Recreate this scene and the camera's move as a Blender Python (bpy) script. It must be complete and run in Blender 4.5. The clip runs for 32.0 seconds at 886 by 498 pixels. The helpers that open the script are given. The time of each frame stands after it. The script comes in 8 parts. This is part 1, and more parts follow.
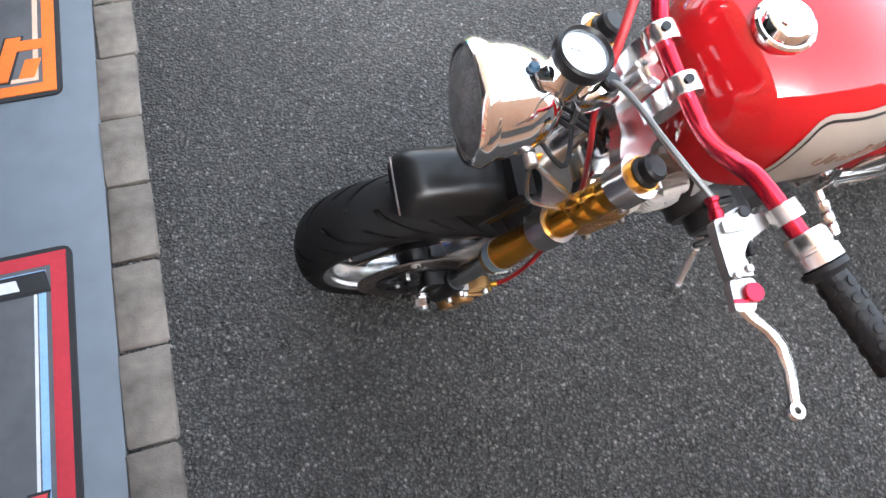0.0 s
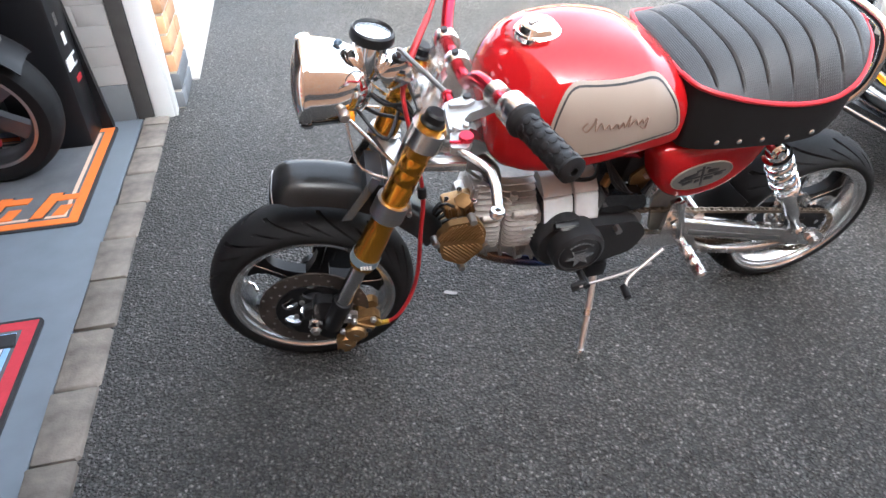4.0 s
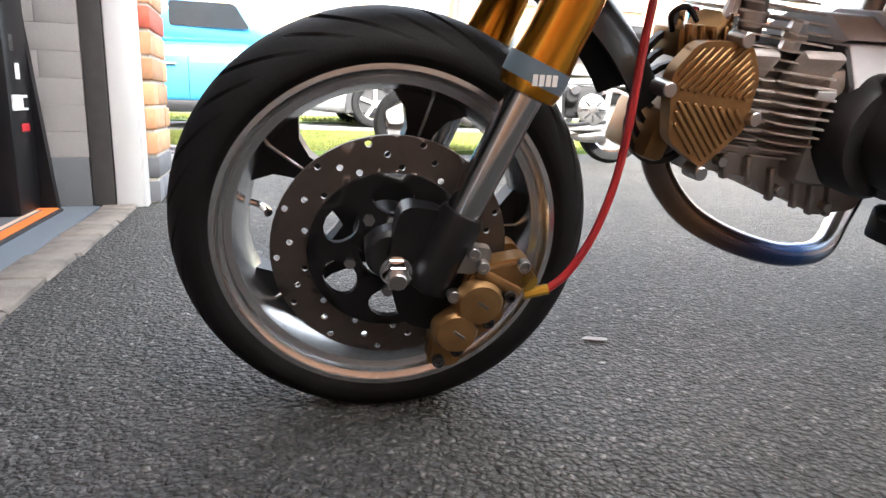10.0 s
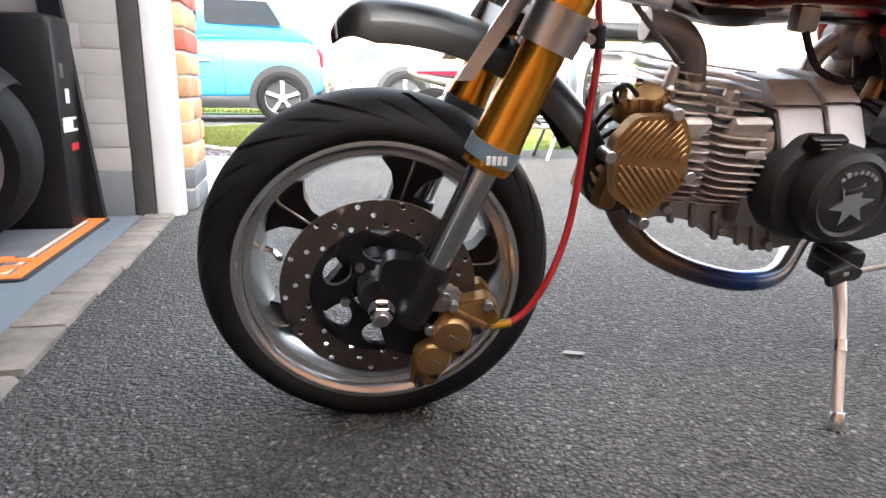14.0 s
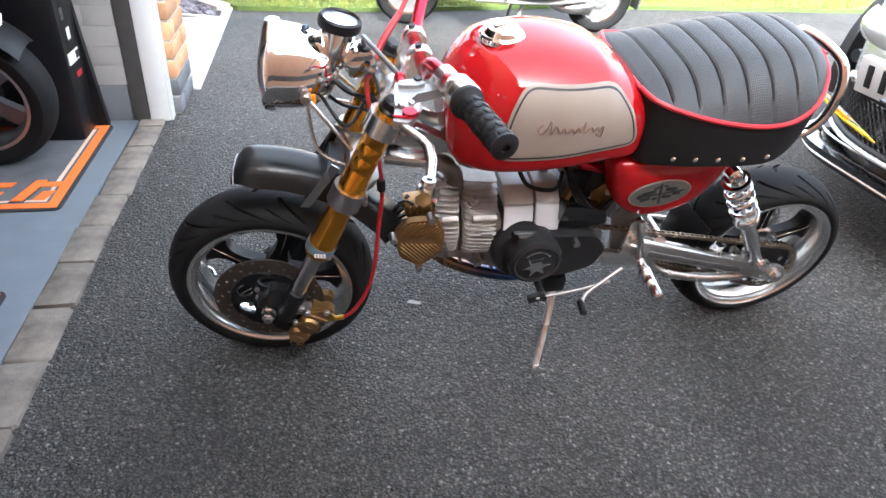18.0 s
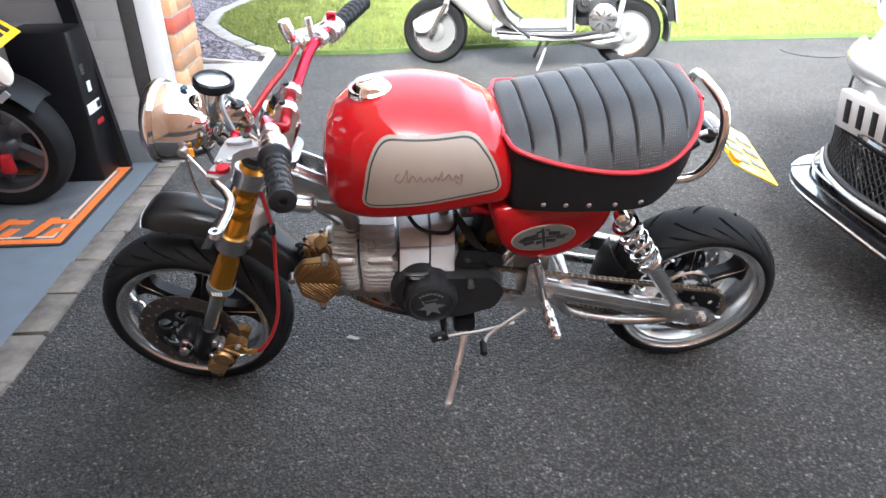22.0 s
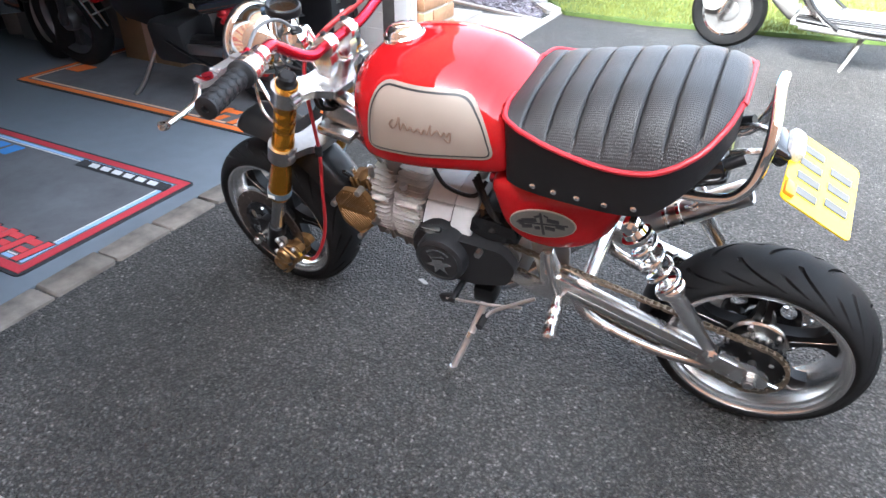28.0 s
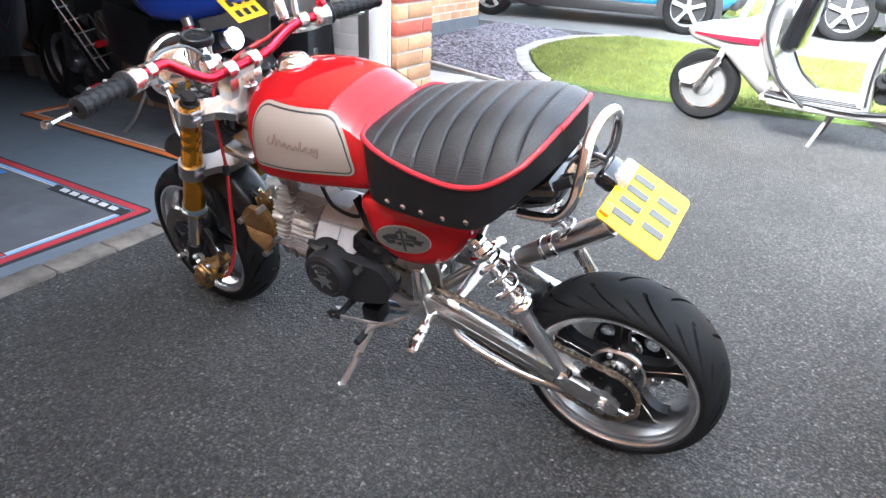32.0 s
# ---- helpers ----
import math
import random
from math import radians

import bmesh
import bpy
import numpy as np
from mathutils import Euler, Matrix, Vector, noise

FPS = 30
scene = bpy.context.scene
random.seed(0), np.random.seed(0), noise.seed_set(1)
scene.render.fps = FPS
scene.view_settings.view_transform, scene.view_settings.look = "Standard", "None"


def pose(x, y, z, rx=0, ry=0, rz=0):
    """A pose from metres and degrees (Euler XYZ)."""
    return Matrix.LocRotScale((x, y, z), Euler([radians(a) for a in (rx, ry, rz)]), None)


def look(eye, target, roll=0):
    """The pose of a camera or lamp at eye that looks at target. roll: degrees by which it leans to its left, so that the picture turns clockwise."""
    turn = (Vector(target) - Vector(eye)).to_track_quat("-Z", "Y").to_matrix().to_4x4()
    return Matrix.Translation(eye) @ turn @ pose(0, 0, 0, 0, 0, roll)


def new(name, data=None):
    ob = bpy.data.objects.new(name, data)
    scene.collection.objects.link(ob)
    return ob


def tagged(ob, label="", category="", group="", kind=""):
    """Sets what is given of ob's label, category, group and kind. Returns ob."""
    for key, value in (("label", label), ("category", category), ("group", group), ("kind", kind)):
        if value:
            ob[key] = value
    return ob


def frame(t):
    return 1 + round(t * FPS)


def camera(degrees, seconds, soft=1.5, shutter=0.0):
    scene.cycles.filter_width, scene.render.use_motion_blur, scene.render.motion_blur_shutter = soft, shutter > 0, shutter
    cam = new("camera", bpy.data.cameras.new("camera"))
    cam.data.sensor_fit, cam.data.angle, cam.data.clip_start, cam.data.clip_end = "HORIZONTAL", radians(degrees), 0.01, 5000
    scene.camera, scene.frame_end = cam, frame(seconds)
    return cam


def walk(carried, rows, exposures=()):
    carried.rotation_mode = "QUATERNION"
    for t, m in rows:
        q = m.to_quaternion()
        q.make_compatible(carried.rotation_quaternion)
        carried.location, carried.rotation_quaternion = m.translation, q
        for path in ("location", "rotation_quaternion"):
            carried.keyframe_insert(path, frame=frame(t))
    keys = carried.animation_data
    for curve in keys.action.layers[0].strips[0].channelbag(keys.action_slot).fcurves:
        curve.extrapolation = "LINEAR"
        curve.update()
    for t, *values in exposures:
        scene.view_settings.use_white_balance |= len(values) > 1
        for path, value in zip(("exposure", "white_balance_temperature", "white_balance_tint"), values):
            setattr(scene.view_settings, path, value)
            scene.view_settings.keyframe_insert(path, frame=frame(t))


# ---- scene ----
cam = camera(68.1, 32.0)
PATH = [
    (0, (0.008, 0.068, 1.296), (0.078, 1.011, -0.466), 8.3),
    (0.5, (0.066, 0.059, 1.297), (0.019, 1.029, -0.451), 8.6),
    (1, (0.137, 0.065, 1.246), (-0.066, 1.066, -0.473), 4.0),
    (1.3, (0.154, 0.051, 1.171), (0.0, 1.119, -0.513), 7.5),
    (1.5, (0.188, 0.032, 1.123), (-0.102, 1.215, -0.463), 1.6),
    (2, (0.25, -0.166, 1.075), (-0.061, 1.22, -0.332), 1.5),
    (2.5, (0.301, -0.29, 1.098), (-0.075, 1.175, -0.21), -0.4),
    (3, (0.384, -0.331, 1.111), (-0.032, 1.203, -0.102), 2.0),
    (3.5, (0.475, -0.371, 1.111), (0.054, 1.164, -0.099), 3.9),
    (4, (0.408, -0.407, 1.096), (0.204, 1.2, -0.076), -0.9),
    (4.5, (0.288, -0.424, 1.077), (0.281, 1.213, -0.073), -2.7),
    (6.5, (0.238, -0.196, 0.667), (0.327, 1.694, 0.019), 2.2),
    (7, (0.221, -0.215, 0.592), (0.246, 1.701, 0.02), 0.9),
    (7.5, (0.207, -0.238, 0.567), (0.293, 1.688, 0.036), 0.9),
    (8, (0.188, -0.226, 0.538), (0.25, 1.692, -0.026), 0.1),
    (8.5, (0.155, -0.187, 0.492), (0.172, 1.739, -0.049), 1.4),
    (9, (0.137, -0.122, 0.436), (0.081, 1.816, -0.055), -0.2),
    (9.5, (0.122, -0.064, 0.381), (0.013, 1.882, -0.067), 1.2),
    (10, (0.104, -0.016, 0.33), (-0.041, 1.932, -0.101), 1.5),
    (10.5, (0.09, 0.02, 0.293), (-0.044, 1.966, -0.147), 2.7),
    (11, (0.091, 0.038, 0.267), (-0.049, 1.994, -0.123), 2.8),
    (11.5, (0.092, 0.041, 0.265), (-0.082, 1.998, -0.111), 0.8),
    (12, (0.096, 0.042, 0.264), (-0.13, 1.993, -0.117), -0.5),
    (12.5, (0.102, 0.03, 0.278), (-0.133, 1.98, -0.099), -0.5),
    (13, (0.12, -0.008, 0.31), (-0.11, 1.936, -0.102), 0.9),
    (13.5, (0.145, -0.065, 0.365), (-0.123, 1.862, -0.097), -0.6),
    (14, (0.173, -0.119, 0.421), (-0.072, 1.808, -0.056), 0.7),
    (14.5, (0.212, -0.166, 0.468), (-0.098, 1.735, -0.068), -0.1),
    (15, (0.262, -0.189, 0.512), (-0.031, 1.699, -0.081), -0.2),
    (15.5, (0.301, -0.163, 0.606), (0.025, 1.708, -0.045), -0.9),
    (17.5, (0.429, -0.435, 0.997), (0.121, 1.27, -0.001), -0.3),
    (18, (0.506, -0.455, 1.023), (0.283, 1.231, -0.029), 3.6),
    (18.5, (0.511, -0.435, 1.031), (0.309, 1.229, -0.06), 2.0),
    (19, (0.539, -0.419, 1.042), (0.275, 1.234, -0.052), 0.7),
    (19.5, (0.645, -0.43, 1.058), (0.227, 1.182, -0.05), 2.0),
    (20, (0.75, -0.431, 1.071), (0.272, 1.184, -0.008), 1.0),
    (20.5, (0.814, -0.431, 1.074), (0.318, 1.208, 0.041), -0.5),
    (21, (0.859, -0.422, 1.081), (0.357, 1.236, 0.08), -1.0),
    (21.5, (0.888, -0.407, 1.085), (0.404, 1.267, 0.104), -0.4),
    (22, (0.896, -0.401, 1.081), (0.406, 1.271, 0.1), -0.3),
    (22.5, (0.89, -0.387, 1.073), (0.435, 1.272, 0.053), -0.4),
    (23, (0.883, -0.337, 1.065), (0.437, 1.335, 0.062), -0.7),
    (23.5, (0.867, -0.282, 1.057), (0.454, 1.387, 0.036), -0.3),
    (24, (0.896, -0.261, 1.057), (0.342, 1.371, 0.042), 0.3),
    (24.5, (1.021, -0.244, 1.075), (0.243, 1.297, 0.065), 1.2),
    (25, (1.105, -0.232, 1.088), (0.154, 1.195, 0.059), -0.1),
    (25.5, (1.116, -0.172, 1.072), (0.141, 1.197, -0.011), -2.4),
    (27.5, (1.332, -0.033, 1.06), (0.05, 1.076, -0.001), -0.2),
    (28, (1.4, -0.092, 1.058), (0.163, 1.066, -0.004), 0.5),
    (28.5, (1.486, -0.115, 1.073), (0.161, 0.963, 0.033), -1.1),
    (29, (1.598, -0.06, 1.07), (0.277, 1.021, 0.028), 2.5),
    (29.5, (1.663, -0.02, 1.052), (0.273, 0.995, 0.032), 0.1),
    (30, (1.679, 0.019, 1.039), (0.262, 1.09, 0.12), -0.5),
    (30.5, (1.681, 0.037, 1.031), (0.254, 1.14, 0.166), -0.3),
    (31, (1.683, 0.05, 1.022), (0.287, 1.19, 0.156), 2.2),
    (31.5, (1.683, 0.064, 1.012), (0.305, 1.224, 0.141), 2.6),
    (32, (1.687, 0.063, 1.01), (0.323, 1.23, 0.129), 2.6),
]
walk(cam, [(t, look(eye, target, roll)) for t, eye, target, roll in PATH], exposures=[(0, 3.76, 6080, 6), (2, 3.84, 6120, 7), (4, 3.78, 6050, 6), (7, 3.58, 6450, 8), (9, 3.66, 6500, 8), (11, 3.90, 6480, 8), (13, 3.98, 6450, 8), (15, 3.85, 6450, 8), (19, 3.64, 5950, 6), (22, 3.50, 5980, 6), (25, 3.42, 6000, 6), (28, 3.84, 5850, 6), (32, 3.70, 5850, 6)])

# world, sun, sky
world = bpy.data.worlds.new("overcast_sky")
scene.world = world
world.use_nodes = True
wn, wl = world.node_tree.nodes, world.node_tree.links
sky = wn.new("ShaderNodeTexSky")
sky.sky_type, sky.sun_disc = "NISHITA", False
sky.sun_elevation, sky.sun_rotation = radians(41), radians(167)
sky.air_density, sky.dust_density, sky.ozone_density = 1.0, 4.0, 1.0
veil = wn.new("ShaderNodeHueSaturation")
veil.inputs["Saturation"].default_value = 0.35
wl.new(sky.outputs["Color"], veil.inputs["Color"])
wl.new(veil.outputs["Color"], wn["Background"].inputs["Color"])
wn["Background"].inputs["Strength"].default_value = 0.15

sun_data = bpy.data.lights.new("sun", "SUN")
sun_data.energy, sun_data.angle, sun_data.color = 1.5, radians(14), (1.0, 0.97, 0.93)
sun = new("sun", sun_data)
sun.matrix_world = look((2.25, -9.74, 8.69), (0, 0, 0))

# ------------------------------------------------------------- materials


def lin(h):
    """Linear colour from an sRGB hex number."""
    c = [((h >> s) & 255) / 255 for s in (16, 8, 0)]
    return [x / 12.92 if x < 0.04045 else ((x + 0.055) / 1.055) ** 2.4 for x in c]


def mat(name, base, rough=0.5, metal=0.0, vary=0.15, scale=30.0, bump=0.0, bscale=200.0, coat=0.0, spread=0.08, per=0.0, trans=0.0, ior=1.45, fine=0.5):
    """A principled surface whose colour and gloss vary at two scales, with fine relief."""
    m = bpy.data.materials.new(name)
    m.use_nodes = True
    nt = m.node_tree
    n, l = nt.nodes, nt.links
    p = n["Principled BSDF"]
    p.inputs["Metallic"].default_value = metal
    p.inputs["IOR"].default_value = ior
    p.inputs["Coat Weight"].default_value = coat
    p.inputs["Coat Roughness"].default_value = 0.04
    p.inputs["Transmission Weight"].default_value = trans
    tc = n.new("ShaderNodeTexCoord")
    big, small = n.new("ShaderNodeTexNoise"), n.new("ShaderNodeTexNoise")
    big.inputs["Scale"].default_value, big.inputs["Detail"].default_value = scale * 0.16, 3
    small.inputs["Scale"].default_value, small.inputs["Detail"].default_value = scale, 4
    for t in (big, small):
        l.new(tc.outputs["Object"], t.inputs["Vector"])
    mix = n.new("ShaderNodeMath")
    mix.operation = "MULTIPLY_ADD"
    mix.inputs[1].default_value = fine
    l.new(small.outputs["Fac"], mix.inputs[0])
    half = n.new("ShaderNodeMath")
    half.operation = "MULTIPLY"
    half.inputs[1].default_value = 1 - fine
    l.new(big.outputs["Fac"], half.inputs[0])
    l.new(half.outputs[0], mix.inputs[2])
    ramp = n.new("ShaderNodeValToRGB")
    e = ramp.color_ramp.elements
    e[0].position, e[1].position = 0.3, 0.7
    e[0].color = (*[c * (1 - vary) for c in base], 1)
    e[1].color = (*[min(1, c * (1 + vary)) for c in base], 1)
    l.new(mix.outputs[0], ramp.inputs["Fac"])
    col = ramp.outputs["Color"]
    if per:
        info = n.new("ShaderNodeObjectInfo")
        hs = n.new("ShaderNodeHueSaturation")
        mr = n.new("ShaderNodeMapRange")
        mr.inputs["To Min"].default_value, mr.inputs["To Max"].default_value = 1 - per, 1 + per
        l.new(info.outputs["Random"], mr.inputs["Value"])
        l.new(mr.outputs["Result"], hs.inputs["Value"])
        l.new(col, hs.inputs["Color"])
        col = hs.outputs["Color"]
    l.new(col, p.inputs["Base Color"])
    rr = n.new("ShaderNodeMapRange")
    rr.inputs["To Min"].default_value, rr.inputs["To Max"].default_value = max(0.01, rough - spread), min(1, rough + spread)
    l.new(mix.outputs[0], rr.inputs["Value"])
    l.new(rr.outputs["Result"], p.inputs["Roughness"])
    if bump:
        bt = n.new("ShaderNodeTexNoise")
        bt.inputs["Scale"].default_value, bt.inputs["Detail"].default_value = bscale, 3
        l.new(tc.outputs["Object"], bt.inputs["Vector"])
        b = n.new("ShaderNodeBump")
        b.inputs["Strength"].default_value, b.inputs["Distance"].default_value = bump, 0.002
        l.new(bt.outputs["Fac"], b.inputs["Height"])
        l.new(b.outputs["Normal"], p.inputs["Normal"])
    return m


def asphalt_mat():
    """Worn tarmac: grey chippings of about 6 mm in black binder, with pale and dusty patches."""
    m = bpy.data.materials.new("asphalt")
    m.use_nodes = True
    n, l = m.node_tree.nodes, m.node_tree.links
    p = n["Principled BSDF"]
    tc = n.new("ShaderNodeTexCoord")
    vor = n.new("ShaderNodeTexVoronoi")
    vor.inputs["Scale"].default_value = 140
    warp = n.new("ShaderNodeTexNoise")
    warp.inputs["Scale"].default_value = 90
    va = n.new("ShaderNodeVectorMath")
    va.operation = "MULTIPLY_ADD"
    va.inputs[1].default_value = (0.012,) * 3
    l.new(tc.outputs["Object"], warp.inputs["Vector"])
    l.new(warp.outputs["Color"], va.inputs[0])
    l.new(tc.outputs["Object"], va.inputs[2])
    l.new(va.outputs["Vector"], vor.inputs["Vector"])
    sep = n.new("ShaderNodeSeparateColor")
    l.new(vor.outputs["Color"], sep.inputs["Color"])
    stone = n.new("ShaderNodeValToRGB")
    e = stone.color_ramp.elements
    e[0].position, e[0].color = 0.0, (0.037, 0.0355, 0.0335, 1)
    e[1].position, e[1].color = 1.0, (0.15, 0.1425, 0.135, 1)
    e.new(0.6).color = (0.055, 0.0525, 0.050, 1)
    e.new(0.93).color = (0.080, 0.0765, 0.072, 1)
    l.new(sep.outputs["Red"], stone.inputs["Fac"])
    gap = n.new("ShaderNodeMapRange")
    gap.inputs["From Min"].default_value, gap.inputs["From Max"].default_value = 0.28, 0.58
    gap.inputs["To Min"].default_value, gap.inputs["To Max"].default_value = 1.0, 0.40
    l.new(vor.outputs["Distance"], gap.inputs["Value"])
    mul = n.new("ShaderNodeMix")
    mul.data_type, mul.blend_type = "RGBA", "MULTIPLY"
    mul.inputs["Factor"].default_value = 1.0
    l.new(stone.outputs["Color"], mul.inputs["A"])
    l.new(gap.outputs["Result"], mul.inputs["B"])
    patch = n.new("ShaderNodeTexNoise")
    patch.inputs["Scale"].default_value, patch.inputs["Detail"].default_value = 1.3, 9
    l.new(tc.outputs["Object"], patch.inputs["Vector"])
    pr = n.new("ShaderNodeMapRange")
    pr.inputs["From Min"].default_value, pr.inputs["From Max"].default_value = 0.3, 0.7
    pr.inputs["To Min"].default_value, pr.inputs["To Max"].default_value = 1.12, 1.95
    l.new(patch.outputs["Fac"], pr.inputs["Value"])
    mul2 = n.new("ShaderNodeMix")
    mul2.data_type, mul2.blend_type = "RGBA", "MULTIPLY"
    mul2.inputs["Factor"].default_value = 1.0
    l.new(mul.outputs["Result"], mul2.inputs["A"])
    l.new(pr.outputs["Result"], mul2.inputs["B"])
    l.new(mul2.outputs["Result"], p.inputs["Base Color"])
    p.inputs["Roughness"].default_value = 0.68
    p.inputs["Specular IOR Level"].default_value = 0.32
    lump = n.new("ShaderNodeTexNoise")
    lump.inputs["Scale"].default_value, lump.inputs["Detail"].default_value = 55, 3
    l.new(tc.outputs["Object"], lump.inputs["Vector"])
    inv = n.new("ShaderNodeMath")
    inv.operation = "SUBTRACT"
    thin = n.new("ShaderNodeMath")
    thin.operation = "MULTIPLY"
    thin.inputs[1].default_value = 0.45
    l.new(lump.outputs["Fac"], thin.inputs[0])
    l.new(thin.outputs[0], inv.inputs[0])
    l.new(vor.outputs["Distance"], inv.inputs[1])
    b = n.new("ShaderNodeBump")
    b.inputs["Strength"].default_value, b.inputs["Distance"].default_value = 1.0, 0.011
    l.new(inv.outputs[0], b.inputs["Height"])
    l.new(b.outputs["Normal"], p.inputs["Normal"])
    return m


def weave_mat():
    """Black vinyl with a fine carbon-like weave."""
    m = mat("seat_vinyl", (0.018, 0.0185, 0.020), 0.46, vary=0.2, scale=60)
    n, l = m.node_tree.nodes, m.node_tree.links
    tc = n.new("ShaderNodeTexCoord")
    w1, w2 = n.new("ShaderNodeTexWave"), n.new("ShaderNodeTexWave")
    w1.bands_direction, w2.bands_direction = "X", "Y"
    for w in (w1, w2):
        w.inputs["Scale"].default_value = 95
        l.new(tc.outputs["Object"], w.inputs["Vector"])
    mx = n.new("ShaderNodeMath")
    mx.operation = "MULTIPLY"
    l.new(w1.outputs["Fac"], mx.inputs[0])
    l.new(w2.outputs["Fac"], mx.inputs[1])
    b = n.new("ShaderNodeBump")
    b.inputs["Strength"].default_value, b.inputs["Distance"].default_value = 0.5, 0.0009
    l.new(mx.outputs[0], b.inputs["Height"])
    l.new(b.outputs["Normal"], n["Principled BSDF"].inputs["Normal"])
    return m


def heat_mat():
    """Titanium pipe with straw to blue heat bands along its run."""
    m = mat("heat_coloured_steel", (0.3, 0.2, 0.15), 0.22, 1.0)
    n, l = m.node_tree.nodes, m.node_tree.links
    tc, sp, rp = n.new("ShaderNodeTexCoord"), n.new("ShaderNodeSeparateXYZ"), n.new("ShaderNodeValToRGB")
    l.new(tc.outputs["Object"], sp.inputs[0])
    mr = n.new("ShaderNodeMapRange")
    mr.inputs["From Min"].default_value, mr.inputs["From Max"].default_value = 0.27, 0.62
    l.new(sp.outputs["X"], mr.inputs["Value"])
    l.new(mr.outputs["Result"], rp.inputs["Fac"])
    e = rp.color_ramp.elements
    e[0].position, e[0].color = 0.0, (0.16, 0.13, 0.12, 1)
    e[1].position, e[1].color = 1.0, (0.55, 0.52, 0.5, 1)
    e.new(0.30).color = (0.30, 0.17, 0.10, 1)
    e.new(0.55).color = (0.07, 0.07, 0.12, 1)
    e.new(0.80).color = (0.05, 0.11, 0.30, 1)
    e.new(0.90).color = (0.35, 0.45, 0.6, 1)
    l.new(rp.outputs["Color"], n["Principled BSDF"].inputs["Base Color"])
    return m


ASPHALT = asphalt_mat()
CHROME = mat("chrome", (0.84, 0.83, 0.82), 0.07, 1.0, 0.03, 40, spread=0.03)
SPRINGC = mat("bright_spring_wire", (0.72, 0.72, 0.72), 0.17, 1.0, 0.03, 40, spread=0.03)
ALLOY = mat("polished_alloy", (0.80, 0.79, 0.78), 0.24, 1.0, 0.05, 60, spread=0.03)
RIM = mat("satin_rim_alloy", (0.76, 0.76, 0.755), 0.25, 1.0, 0.03, 12, spread=0.01)
PERCH = mat("pale_cast_alloy", (0.36, 0.355, 0.35), 0.42, 0.75, 0.08, 60, 0.1, 300)
ARM = mat("bright_swingarm_metal", (0.56, 0.53, 0.505), 0.26, 0.95, 0.08, 60)
CASE = mat("bright_cast_alloy", (0.46, 0.47, 0.48), 0.48, 0.12, 0.08, 60, 0.12, 400)
FINS = mat("sooty_fin_alloy", (0.45, 0.425, 0.40), 0.48, 0.35, 0.25, 60, 0.2, 400)
CAST = mat("cast_alloy", (0.33, 0.31, 0.29), 0.40, 0.85, 0.2, 60, 0.25, 400)
SILVER = mat("satin_silver", (0.60, 0.595, 0.585), 0.24, 1.0, 0.10, 50, spread=0.06)
STEEL = mat("brushed_steel", (0.42, 0.41, 0.40), 0.30, 1.0, 0.12, 80)
GREYM = mat("grey_stanchion", (0.50, 0.50, 0.50), 0.16, 1.0, 0.08, 60)
GOLD = mat("gold_anodised", (0.66, 0.30, 0.035), 0.22, 0.95, 0.08, 40, spread=0.05)
BRONZE = mat("bronze_gold_alloy", (0.27, 0.155, 0.062), 0.38, 0.75, 0.22, 70, 0.1, 300)
RED = mat("red_gloss_paint", (0.30, 0.006, 0.008), 0.5, 0.0, 0.05, 12, coat=0.85, spread=0.03, ior=1.02)
REDM = mat("red_anodised", (0.52, 0.022, 0.045), 0.24, 0.85, 0.08, 40)
REDR = mat("red_braided_hose", (0.30, 0.012, 0.016), 0.35, 0.0, 0.15, 300, 0.3, 900)
CREAM = mat("cream_panel_paint", (0.26, 0.212, 0.178), 0.34, 0.0, 0.03, 12, coat=0.06, ior=1.35)
RUBBER = mat("black_rubber", (0.012, 0.012, 0.013), 0.52, 0.0, 0.25, 60, 0.15, 500, ior=1.3)
TYRE = mat("tyre_rubber", (0.0095, 0.0095, 0.010), 0.62, 0.0, 0.35, 35, 0.2, 600, ior=1.22)
BLACK = mat("satin_black", (0.007, 0.007, 0.008), 0.38, 0.0, 0.2, 40, ior=1.32)
BLACKG = mat("gloss_black", (0.005, 0.005, 0.006), 0.12, 0.0, 0.2, 30, coat=0.8)
CARBON = mat("carbon_fibre", (0.008, 0.0085, 0.009), 0.32, 0.0, 0.35, 260, 0.1, 500, coat=0.12, ior=1.32)
DARKM = mat("dark_grey_casting", (0.020, 0.020, 0.0215), 0.42, 0.2, 0.2, 60, 0.2, 500, ior=1.35)
DISC = mat("disc_steel", (0.11, 0.092, 0.082), 0.40, 0.8, 0.15, 90)
VINYL = weave_mat()
SKIRT = mat("grained_black_vinyl", (0.010, 0.010, 0.011), 0.5, 0.0, 0.2, 60, 0.35, 700, ior=1.3)
PIPING = mat("red_piping", (0.38, 0.014, 0.024), 0.42, 0.0, 0.1, 60)
HEAT = heat_mat()
GLASS = mat("clear_glass", (0.95, 0.96, 0.96), 0.03, 0.0, 0.01, 10, trans=1.0, spread=0.01)
DGLASS = mat("dark_tinted_glass", (0.02, 0.025, 0.03), 0.05, 0.0, 0.1, 10, coat=0.5, spread=0.02)
AMBER = mat("amber_plastic_and_glint", (0.75, 0.27, 0.02), 0.2, 0.0, 0.08, 40)
YELLOW = mat("yellow_plate", (0.70, 0.48, 0.012), 0.22, 0.0, 0.05, 40)
WHITEP = mat("white_plastic", (0.78, 0.78, 0.76), 0.4, 0.0, 0.05, 30)
INK = mat("dark_print", (0.010, 0.010, 0.012), 0.45, 0.0, 0.1, 60)
